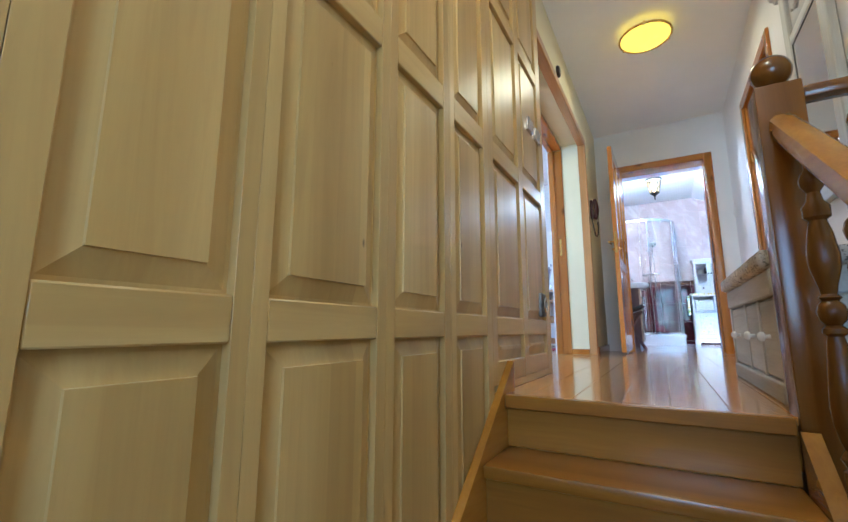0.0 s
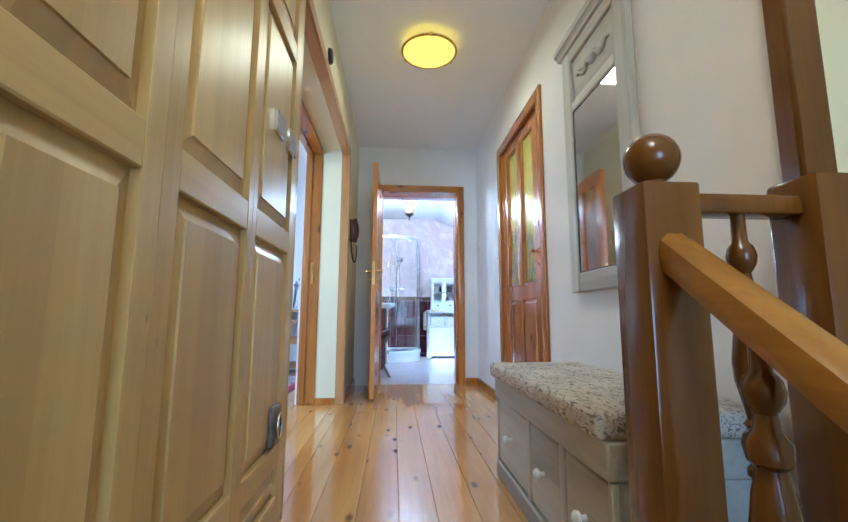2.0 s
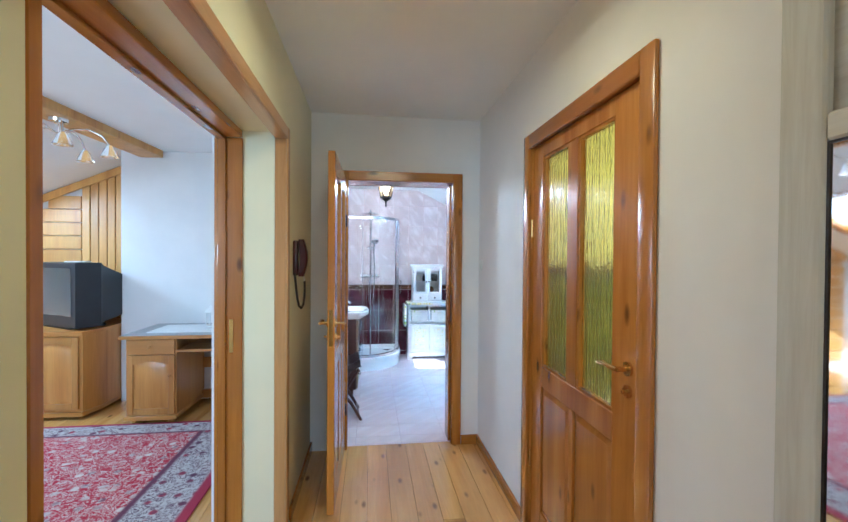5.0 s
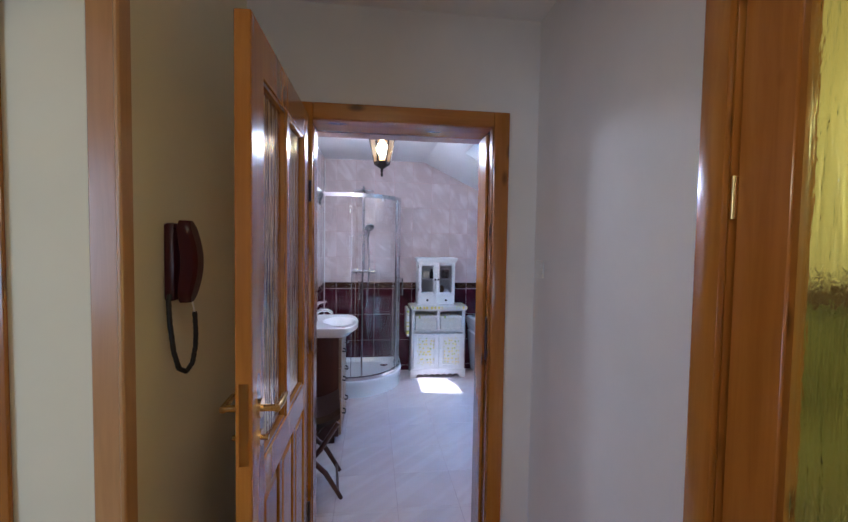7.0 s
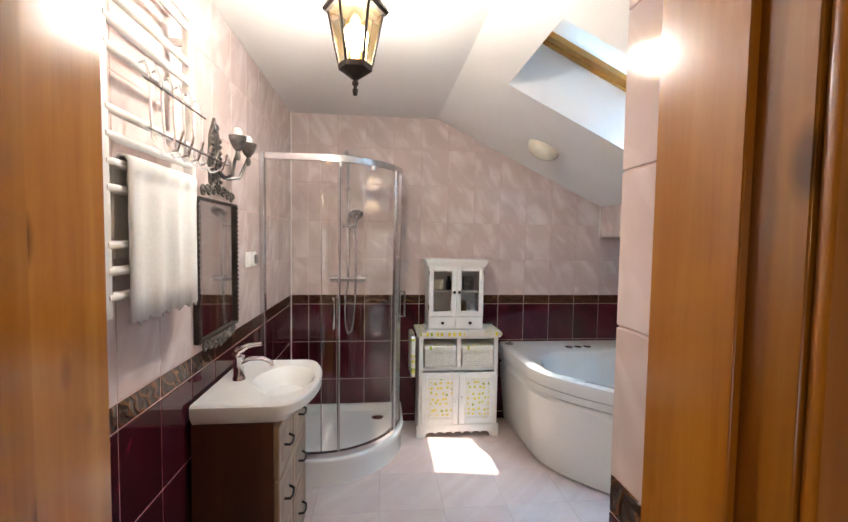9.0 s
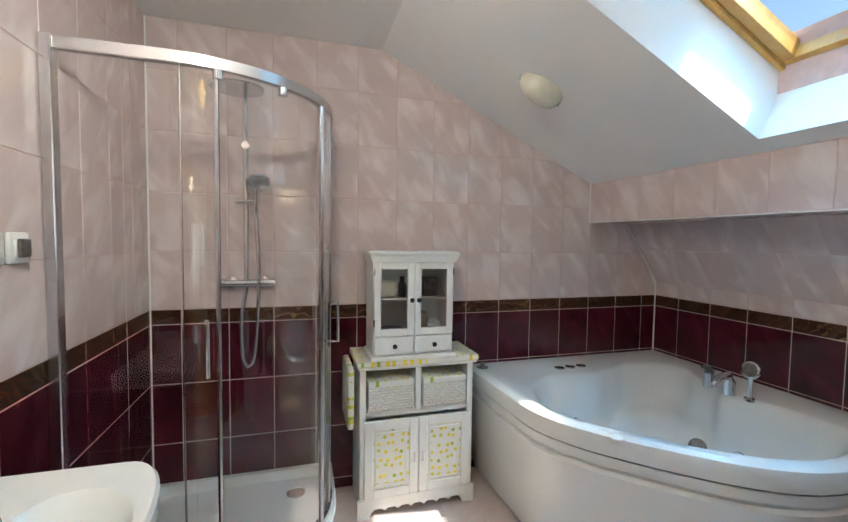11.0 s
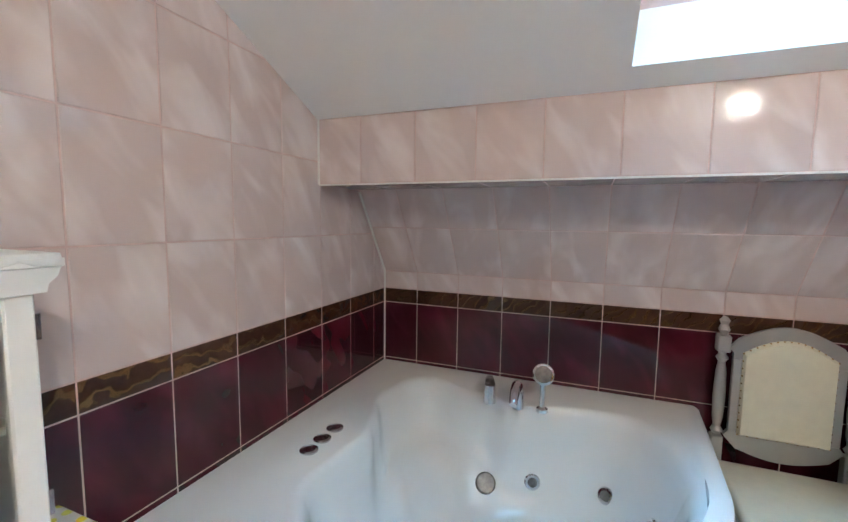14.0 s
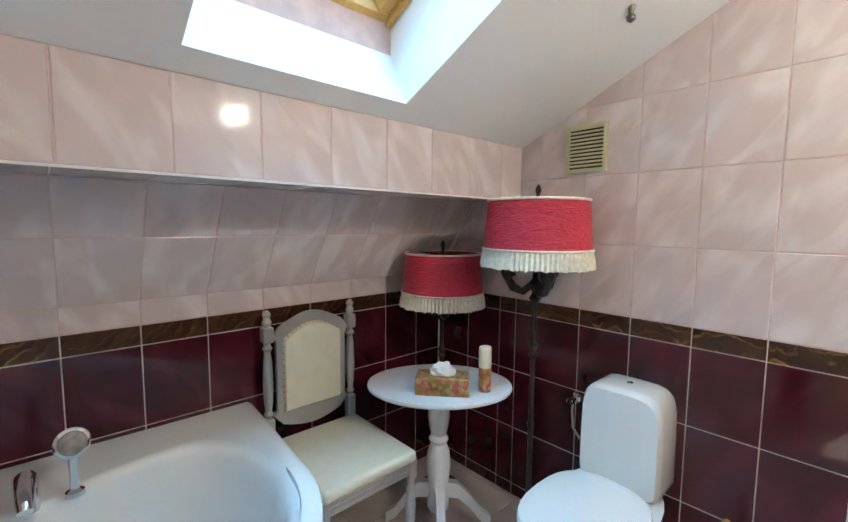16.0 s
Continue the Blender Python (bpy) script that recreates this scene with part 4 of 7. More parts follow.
def door_bath():
    d = thing("door_2", (0, 0, 0), "open pine bathroom door with two wavy glass panes", "door")
    d["kind"] = "structure"
    y = YB
    part("casing", B(-0.166, -0.096, y - 0.018, y, 0, 2.082, 0.005, seg=2), M_PINE, d)
    part("casing", B(0.697, 0.767, y - 0.018, y, 0, 2.082, 0.005, seg=2), M_PINE, d)
    part("casing", B(-0.096, 0.697, y - 0.0185, y, 2.012, 2.082, 0.005), M_PINE_X, d)
    part("jamb", B(-0.127, -0.104, y + 0.001, y + 0.203, 0, 2.043, 0.002), M_PINE, d)
    part("jamb", B(0.693, 0.724, y + 0.001, y + 0.203, 0, 2.043, 0.002), M_PINE, d)
    part("jamb", B(-0.104, 0.693, y + 0.001, y + 0.203, 2.012, 2.043, 0.002), M_PINE_X, d)
    part("stop", B(0.681, 0.693, y + 0.06, y + 0.2, 0, 2.0, 0.002), M_PINE, d)
    part("stop", B(-0.104, -0.098, y + 0.05, y + 0.075, 0, 2.0, 0.002), M_PINE, d)
    part("lining", B(-0.149, -0.141, y + 0.205, YN + 0.003, 0, 2.036, 0.002), M_PINE, d, "wide pine lining of the reveal")
    part("strike_plate", B(0.689, 0.692, y + 0.02, y + 0.045, 0.95, 1.15), M_IRON, d, "dark strike plate")
    hold = leaf(d, 0.80, M_REEDCLEAR, "varnished knotty pine leaf", 3)
    hold.matrix_world = pose(-0.149, YB - 0.022, 0.012, 0, 0, -90.9)
    for s, yy in ((1, 0.04), (-1, 0.0)):
        lever(hold, "handle", (0.745, yy, 1.06), (0, s, 0), (-1, 0, 0))
    part("lock_plate", B(0.7995, 0.8015, 0.009, 0.031, 0.94, 1.14), M_BRASS, hold, "brass lock plate")
    for z in (0.25, 1.65):
        part("hinge", tube(bmesh.new(), [(-0.004, 0.043, z), (-0.004, 0.043, z + 0.09)], 0.006, 8), M_IRON, hold)
    return d


door_amber()
door_bath()


# ---- hall things ----
def ceiling_lamp():
    c = thing("ceiling_lamp", (0.244, 3.577, HC), "round ceiling lamp with a yellow glass dish, lit", "ceiling lamp")
    part("base", lathe(bmesh.new(), [(0.10, 0.0), (0.10, -0.03), (0.13, -0.04)][::-1], 32), M_WHITE, c)
    part("ring", tube(bmesh.new(), [(0.178 * math.cos(a), 0.178 * math.sin(a), -0.062) for a in np.linspace(0, 2 * math.pi, 41)[:-1]], 0.009, 8, True), M_BRASS, c, "thin brass rim")
    part("dish", lathe(bmesh.new(), [(0.03, -0.118), (0.09, -0.108), (0.14, -0.088), (0.174, -0.062), (0.17, -0.055)], 40), M_LAMPGLASS, c, "glowing yellow glass dish")
    for a in (30, 150, 270):
        part("clip", lathe(bmesh.new(), [(0.008, -0.075), (0.008, -0.05)], 8, (0.18 * math.cos(radians(a)), 0.18 * math.sin(radians(a)), 0)), M_BRASS, c)
    return c


hall_lamp = ceiling_lamp()
# Added unseen copy of the hall lamp, housing the stair fill light.
copy_thing(hall_lamp, pose(0.12, 0.85, HC))


def wall_mirror():
    m = thing("wall_mirror", (XW - 0.002, 2.655, 0.80), "tall mirror in a grey washed wood frame with carved top", "mirror")
    # local: wall plane x=0, faces -x
    y0, y1 = -0.28, 0.28
    part("stile", B(-0.035, 0, y0, y0 + 0.085, 0.0, 1.18, 0.005), M_GREYWOOD_Z, m)
    part("stile", B(-0.035, 0, y1 - 0.085, y1, 0.0, 1.18, 0.005), M_GREYWOOD_Z, m)
    part("bottom_rail", B(-0.034, 0, y0 + 0.085, y1 - 0.085, 0.0, 0.085, 0.005), M_GREYWOOD, m)
    part("middle_rail", B(-0.034, 0, y0 + 0.085, y1 - 0.085, 0.86, 0.91, 0.005), M_GREYWOOD, m)
    part("top_rail", B(-0.034, 0, y0 + 0.085, y1 - 0.085, 1.12, 1.18, 0.005), M_GREYWOOD, m)
    part("top_panel", B(-0.018, 0, y0 + 0.085, y1 - 0.085, 0.91, 1.12), M_GREYWOOD, m)
    cor = bmesh.new()
    prism(cor, [(0, 1.18), (-0.045, 1.18), (-0.05, 1.195), (-0.065, 1.205), (-0.07, 1.225), (0, 1.225)], y0 - 0.025, y1 + 0.025, "xz")
    part("cornice", cor, M_GREYWOOD, m)
    part("glass", B(-0.026, -0.004, y0 + 0.085, y1 - 0.085, 0.085, 0.86), M_MIRROR, m, "mirror glass")
    part("inner_edge", boxes((-0.029, -0.026, y0 + 0.085, y0 + 0.090, 0.085, 0.86), (-0.029, -0.026, y1 - 0.090, y1 - 0.085, 0.085, 0.86), (-0.029, -0.026, y0 + 0.090, y1 - 0.090, 0.855, 0.86), (-0.029, -0.026, y0 + 0.090, y1 - 0.090, 0.085, 0.090)), M_IRON, m, "dark inner edge")
    orn = bmesh.new()
    for s in (1, -1):
        tube(orn, [(-0.022, s * (0.012 + 0.022 * i), 1.01 + 0.016 * math.sin(i * 1.5)) for i in range(7)], [0.014, 0.015, 0.012, 0.013, 0.010, 0.009, 0.005], 8)
        for i in range(3):
            bmesh.ops.create_icosphere(orn, subdivisions=2, radius=0.014 - 0.002 * i, matrix=Matrix.LocRotScale((-0.022, s * (0.03 + 0.035 * i), 1.026 - 0.03 * (i % 2)), None, (0.7, 1.5, 0.8)))
    bmesh.ops.create_icosphere(orn, subdivisions=2, radius=0.024, matrix=Matrix.LocRotScale((-0.022, 0, 1.015), None, (0.7, 1, 1.2)))
    part("ornament", orn, M_GREYWOOD, m, "carved leaf ornament")
    return m


wall_mirror()


def bench_chest():
    c = thing("bench_chest", (0, 0, 0), "grey washed wooden chest bench with three drawers and cushion", "chest")
    x0, x1, y0, y1 = 0.50, 0.896, 1.94, 2.93
    part("body", boxes((x0 + 0.02, x1, y0 + 0.01, y1 - 0.01, 0.05, 0.40)), M_GREYWOOD, c)
    part("plinth", B(x0 - 0.006, x1, y0 - 0.004, y1 + 0.004, 0.0, 0.065, 0.006), M_GREYWOOD, c)
    part("top_moulding", B(x0 - 0.008, x1, y0 - 0.006, y1 + 0.006, 0.335, 0.42, 0.006), M_GREYWOOD, c)
    ys = [y0, 2.215, 2.505, y1]
    for y in ys:
        a, b = max(y0, y - 0.016), min(y1, y + 0.016)
        part("stile", B(x0, x0 + 0.02, a, b, 0.065, 0.335, 0.003), M_GREYWOOD_Z, c)
    for a, b in zip(ys, ys[1:]):
        d = part("drawer", B(x0 + 0.004, x0 + 0.03, a + 0.020, b - 0.020, 0.072, 0.328, 0.006), M_GREYWOOD, c)
        ym = (a + b) / 2
        part("knob", lathe(bmesh.new(), [(0.008, 0.0), (0.007, -0.012), (0.016, -0.018), (0.018, -0.026), (0.012, -0.034), (0.004, -0.037)], 14, (x0 + 0.004, ym, 0.205), "x"), M_CERAMIC, d, "round pale ceramic knob")
    bm = B(x0 - 0.03, x1, y0 - 0.01, y1 + 0.012, 0.42, 0.482, 0.018, seg=3)
    single("bench_cushion", bm, M_TWEED, "grey printed cloth cushion on the chest bench", "cushion")


bench_chest()


def intercom():
    p = thing("intercom_phone", (XL, 4.65, 1.19), "dark maroon wall intercom handset with coiled cord", "intercom")
    part("base", B(0.0, 0.027, -0.028, 0.028, 0.145, 0.345, 0.008, seg=2), M_PHONE, p)
    rings = []
    for i in range(13):
        u = i / 12
        bow, end = math.sin(math.pi * u), min(1.0, min(u, 1 - u) * 14 + 0.55)
        a, b, w = 0.030 + 0.008 * bow ** 3, 0.058 + 0.022 * bow, 0.027 * end
        z, r = 0.140 + 0.212 * u, 0.008
        rings.append([(a, -w + r, z), (a, w - r, z), (a + r * 0.4, w, z), (b - r, w, z), (b, w - r, z), (b, -w + r, z), (b - r, -w, z), (a + r * 0.4, -w, z)])
    part("handset", skin(bmesh.new(), rings, True, True), M_PHONE, p, "bowed dark maroon handset")
    part("plug", tube(bmesh.new(), [(0.058, 0.0, 0.142), (0.062, 0.004, 0.112)], 0.0022, 8), M_PLASTIC, p, "clear cord plug")
    pts = [(0.062, 0.004, 0.114), (0.062, 0.010, 0.06), (0.060, 0.012, 0.02), (0.056, 0.002, -0.022), (0.048, -0.016, -0.040), (0.038, -0.034, -0.026), (0.030, -0.043, 0.02), (0.022, -0.043, 0.09), (0.016, -0.036, 0.145), (0.014, -0.024, 0.165)]
    fine = []
    for a, b in zip(pts, pts[1:]):
        for i in range(6):
            fine.append(Vector(a).lerp(Vector(b), i / 6))
    part("cord", tube(bmesh.new(), fine, [0.0066 if i % 2 else 0.0056 for i in range(len(fine))], 8), M_BLACK, p, "black coiled cord")


intercom()


def switch(name, place, out, label, w=0.08):
    s = thing(name, place, label, "light switch", "", 0)
    s.matrix_world = pose(*place, 0, 0, out)
    part("plate", B(-w / 2, w / 2, -0.012, 0, -0.04, 0.04, 0.006, seg=2), M_PLASTIC, s)
    part("rocker", B(-w / 2 + 0.014, w / 2 - 0.014, -0.017, -0.010, -0.026, 0.026, 0.003), M_PLASTIC, s)
    return s


switch("light_switch", (XW - 0.001, 5.26, 1.385), -90, "cream rocker light switch on the hall wall")
bell = thing("door_chime", (XL + 0.001, 3.30, 2.19), "small dark oval chime on the hall wall", "chime")
part("body", lathe(bmesh.new(), [(0.045, 0.0), (0.045, 0.012), (0.036, 0.022), (0.012, 0.026)], 20, (0, 0, 0), "x"), M_IRON, bell)
pic = thing("picture", (1.44, 1.949, 1.26), "framed picture on the stairwell wall", "picture")
part("frame", boxes((-0.20, 0.06, -0.02, 0, 0, 0.016), (-0.20, 0.06, -0.02, 0, 0.484, 0.50), (-0.20, -0.184, -0.02, 0, 0.016, 0.484), (0.044, 0.06, -0.02, 0, 0.016, 0.484)), M_BLACK, pic, "thin black frame")
part("sheet", B(-0.184, 0.044, -0.008, -0.002, 0.016, 0.484), M_CREAM, pic, "pale yellowish sheet")


# Made-up furniture: gives the amber panes a dark band and bright foot.
def back_room_cabinet():
    c = thing("sideboard", (1.02, 4.36, 0.0), "guessed dark green sideboard on a pale base behind the amber glass", "sideboard")
    green = plain("dark_green_lacquer", (0.20, 0.22, 0.11), 0.35, vary=0.4, scale=5)
    part("base", B(0, 1.52, 0.03, 0.38, 0, 0.60, 0.004), M_WHITE, c, "pale painted base")
    part("body", B(0, 1.52, 0.02, 0.38, 0.60, 1.36, 0.004), green, c)
    for k in range(3):
        part("door", B(0.01 + 0.50 * k, 0.50 + 0.50 * k, 0.0, 0.02, 0.62, 1.34, 0.004), green, c)
    part("top", B(-0.01, 1.53, -0.01, 0.385, 1.36, 1.40, 0.006), M_DARKWOOD, c, "dark brown top board")


back_room_cabinet()


# ---- living room things ----
def cabinet_panel_door(parent, x0, x1, z0, z1, y, mat=M_OAK, arch_h=0.03):
    """Frame-and-panel door facing -y with an arched field."""
    bm = bmesh.new()
    s = 0.05
    box(bm, x0, x0 + s, y, y + 0.02, z0, z1, 0.003)
    box(bm, x1 - s, x1, y, y + 0.02, z0, z1, 0.003)
    box(bm, x0 + s, x1 - s, y + 0.0005, y + 0.02, z0, z0 + s, 0.002)
    n = 10
    top = [(x0 + s, z1), (x1 - s, z1)] + [(x1 - s - (x1 - x0 - 2 * s) * i / n, z1 - s - arch_h + arch_h * math.sin(math.pi * i / n)) for i in range(n + 1)]
    prism(bm, top[::-1], y + 0.0005, y + 0.02, "xz")
    d = part("door", bm, mat, parent)
    f = [(x0 + s, z0 + s), (x1 - s, z0 + s)] + top[2:]
    cx, cz = (x0 + x1) / 2, (z0 + z1) / 2

    def ring(k, h):
        return [(cx + (a - cx) * k, y + h, cz + (b - cz) * (1 - (1 - k) * (x1 - x0) / (z1 - z0) * 0.8)) for a, b in f]
    part("panel", skin(bmesh.new(), [ring(1.0, 0.014), ring(0.92, 0.014), ring(0.78, 0.005)], False, True), mat, d)
    return d


def tv_cabinet():
    c = thing("tv_cabinet", (0, 0, 0), "light oak corner television cabinet with arched panel doors", "cabinet")
    out = [(-3.35, 6.18), (-2.43, 6.18), (-2.37, 6.36), (-2.37, 6.98), (-3.35, 6.98)]
    part("body", prism(bmesh.new(), out, 0.06, 0.74), M_OAK, c)
    big = [(-3.37, 6.155), (-2.418, 6.155), (-2.365, 6.345), (-2.365, 6.985), (-3.37, 6.985)]
    part("top", prism(bmesh.new(), big, 0.74, 0.77), M_OAK_X, c)
    part("plinth", prism(bmesh.new(), big, 0.03, 0.065), M_OAK_X, c)
    for x, y in ((-3.3, 6.25), (-2.5, 6.25), (-2.45, 6.9), (-3.3, 6.9)):
        part("foot", lathe(bmesh.new(), [(0.025, 0), (0.03, 0.03)], 12, (x, y, 0)), M_OAK, c)
    for x0, x1 in ((-2.84, -2.455), (-3.28, -2.90)):
        d = cabinet_panel_door(c, x0, x1, 0.09, 0.72, 6.158)
        xk = x0 + 0.03 if x0 > -2.9 else x1 - 0.03
        part("knob", lathe(bmesh.new(), [(0.012, 0), (0.006, -0.012), (0.011, -0.02), (0.004, -0.026)], 10, (xk, 6.158, 0.43), "y"), M_PEWTER, d)
    return c


tv_cabinet()


def television():
    t = thing("television", (-2.74, 6.46, 0.77), "bulky black tube television with a grey screen", "television", "", -32)
    front = [(-0.36, 0.02), (0.36, 0.02), (0.36, 0.60), (-0.36, 0.60)]

    def ring(k, y, dz=0.0):
        return [(a * k, y, 0.31 + (b - 0.31) * k + dz) for a, b in front]
    part("casing", skin(bmesh.new(), [ring(0.98, -0.10), ring(1.0, -0.085), ring(1.0, 0.10), ring(0.90, 0.14), ring(0.62, 0.40, -0.03), ring(0.58, 0.44, -0.03)], True, True), M_TV, t)
    bm = bmesh.new()
    n, mx, mz = 10, 0.29, 0.215
    grid = [[bm.verts.new((mx * (2 * i / n - 1), -0.104 - 0.014 * (1 - (2 * i / n - 1) ** 2) * (1 - (2 * j / n - 1) ** 2), 0.335 + mz * (2 * j / n - 1))) for i in range(n + 1)] for j in range(n + 1)]
    for j in range(n):
        for i in range(n):
            bm.faces.new((grid[j][i], grid[j][i + 1], grid[j + 1][i + 1], grid[j + 1][i]))
    part("screen", bm, M_SCREEN, t, "dark glossy bulging screen")
    part("foot", B(-0.25, 0.25, -0.09, 0.2, 0.0, 0.03, 0.008), M_TV, t)
    single("remote_box", B(-0.09, 0.09, -0.04, 0.04, 0, 0.012, 0.003), M_PLASTIC, "flat pale box lying on the television", "box", "", (-2.62, 6.42, 1.371))


television()


def desk():
    d = thing("desk", (0, 0, 0), "small pine desk with drawer, arched door and dark top", "desk")
    x0, x1, y0, y1 = -1.98, -0.80, 5.98, 6.60
    part("top", B(x0 - 0.03, x1 + 0.02, y0 - 0.03, y1, 0.735, 0.765, 0.006), M_SLAB, d, "dark grey desk top")
    part("top_edge", B(x0 - 0.032, x1 + 0.02, y0 - 0.034, y0 - 0.0302, 0.735, 0.763), M_OAK_X, d)
    part("pedestal", boxes((x0, x0 + 0.40, y0 + 0.02, y1, 0.05, 0.735)), M_OAK, d)
    part("plinth", B(x0 - 0.012, x0 + 0.412, y0 - 0.012, y1, 0.04, 0.075, 0.004), M_OAK_X, d)
    for x in (x0 + 0.05, x0 + 0.35):
        part("foot", lathe(bmesh.new(), [(0.024, 0), (0.03, 0.04)], 12, (x, y0 + 0.05, 0)), M_OAK, d)
    dr = part("drawer", B(x0 + 0.01, x0 + 0.39, y0, y0 + 0.02, 0.60, 0.725, 0.004), M_OAK_X, d)
    part("knob", lathe(bmesh.new(), [(0.008, 0), (0.008, -0.012), (0.015, -0.02), (0.005, -0.028)], 12, (x0 + 0.2, y0, 0.665), "y"), M_OAK, dr)
    cd = cabinet_panel_door(d, x0 + 0.01, x0 + 0.39, 0.085, 0.59, y0)
    part("knob", lathe(bmesh.new(), [(0.008, 0), (0.008, -0.012), (0.015, -0.02), (0.005, -0.028)], 12, (x0 + 0.36, y0, 0.42), "y"), M_OAK, cd)
    part("shelf", B(x0 + 0.40, x1, y0 + 0.03, y1 - 0.1, 0.61, 0.63), M_OAK_X, d)
    part("side_panel", B(x1 - 0.025, x1, y0, y1, 0.0, 0.735), M_OAK, d)
    part("stretcher", B(x0 + 0.40, x1 - 0.025, y1 - 0.04, y1 - 0.02, 0.33, 0.43), M_OAK_X, d)
    part("floor_rail", B(x0 + 0.40, x1 - 0.025, y1 - 0.06, y1 - 0.02, 0.03, 0.11), M_OAK_X, d)
    single("desk_mat", B(x0 + 0.12, x0 + 0.75, y0 + 0.10, y0 + 0.5, 0.765, 0.772), M_WHITE, "white cloth runner on the desk", "runner")
    lt = thing("candle_lantern", (-1.40, 6.32, 0.773), "small white metal candle lantern on the desk", "lantern")
    part("base", B(-0.05, 0.05, -0.05, 0.05, 0, 0.015, 0.003), M_WHITE, lt)
    for sx in (-0.044, 0.044):
        for sy in (-0.044, 0.044):
            part("post", B(sx - 0.005, sx + 0.005, sy - 0.005, sy + 0.005, 0.015, 0.14), M_WHITE, lt)
    part("roof", skin(bmesh.new(), [[(-0.055, -0.055, 0.14), (0.055, -0.055, 0.14), (0.055, 0.055, 0.14), (-0.055, 0.055, 0.14)], [(-0.05, -0.05, 0.155), (0.05, -0.05, 0.155), (0.05, 0.05, 0.155), (-0.05, 0.05, 0.155)], [(-0.015, -0.015, 0.20), (0.015, -0.015, 0.20), (0.015, 0.015, 0.20), (-0.015, 0.015, 0.20)]], True, True), M_WHITE, lt)
    part("ring", tube(bmesh.new(), [(0.018 * math.cos(a), 0, 0.216 + 0.018 * math.sin(a)) for a in np.linspace(0, 2 * math.pi, 15)[:-1]], 0.003, 6, True), M_WHITE, lt)
    vs = thing("flower_vase", (-1.20, 6.25, 0.766), "glass vase with dry grey flowers on the desk", "vase")
    part("vase", lathe(bmesh.new(), [(0.03, 0), (0.045, 0.05), (0.04, 0.12), (0.028, 0.17), (0.034, 0.19)], 16), M_GLASS, vs)
    rng = random.Random(4)
    for i in range(14):
        a, t = rng.uniform(0, 6.28), rng.uniform(0.03, 0.11)
        tip = (t * math.cos(a), t * math.sin(a), 0.30 + rng.uniform(-0.04, 0.08))
        bm = tube(bmesh.new(), [(0, 0, 0.02), (tip[0] * 0.3, tip[1] * 0.3, 0.18), tip], 0.0018, 5)
        bmesh.ops.create_icosphere(bm, subdivisions=1, radius=0.013, matrix=Matrix.LocRotScale(tip, None, (1, 1, 1.6)))
        part("stem", bm, M_FLOWER, vs)


desk()
rug = single("carpet", B(-1.35, 1.35, -0.95, 0.95, 0, 0.01, 0.003), M_CARPET, "red oriental carpet with flowered border on planks", "carpet", "", (-2.26, 5.05, 0.001))

lw = thing("wood_lining", (0, 0, 0), "varnished pine board lining on the living room wall", "wall lining")
lw["kind"] = "structure"
x = -2.365
i = 0
while x > -2.86:
    w = 0.082
    zt = living_z(x - w / 2) - 0.03
    part("board", B(x - w + 0.004, x - 0.004, 6.975, 6.998, 0.0, zt, 0.004), M_LINING, lw)
    x -= w
xb = x
for k in range(15):
    z0, z1 = 0.10 + 0.14 * k, 0.10 + 0.14 * (k + 1) - 0.006
    xl = max(-4.6, -2.36 + (z1 + 0.03 - 2.47) / 0.43)
    if xl < xb - 0.05:
        part("board", B(xl, xb - 0.004, 6.978, 6.998, z0, z1, 0.004), M_LINING, lw)
bm = prism(bmesh.new(), [(-2.365, living_z(-2.365) - 0.09), (-2.365, living_z(-2.365) - 0.01), (-4.6, living_z(-4.6) - 0.01), (-4.6, living_z(-4.6) - 0.09)], 6.955, 6.974, "xz")
part("edge_board", bm, M_LINING, lw)

beam = thing("ceiling_beam", (0, 0, 0), "light wooden ceiling beam in the living room", "beam")
beam["kind"] = "structure"
bm = B(-0.11, 0.11, -4.0, 0, 0, 0.075, 0.008)
ob = part("timber", bm, M_LINING, beam)
ob.matrix_world = pose(-2.07, 6.60, 2.40, 0, 0, -3)

rw = thing("roof_window_living", (0, 0, 0), "roof window with orange pine trim in the living room", "roof window")
rw["kind"] = "structure"
th2 = math.atan(0.43)
hold = rw
for xa, xb2, ya, yb in ((-3.99, -3.90, 5.02, 6.53), (-3.20, -3.11, 5.02, 6.53), (-3.90, -3.20, 5.02, 5.12), (-3.90, -3.20, 6.43, 6.53)):
    pts = [(xa, living_z(xa) - 0.02), (xb2, living_z(xb2) - 0.02), (xb2, living_z(xb2) + 0.06), (xa, living_z(xa) + 0.06)]
    part("trim", prism(bmesh.new(), pts, ya, yb, "xz"), M_PINE_Y, rw)


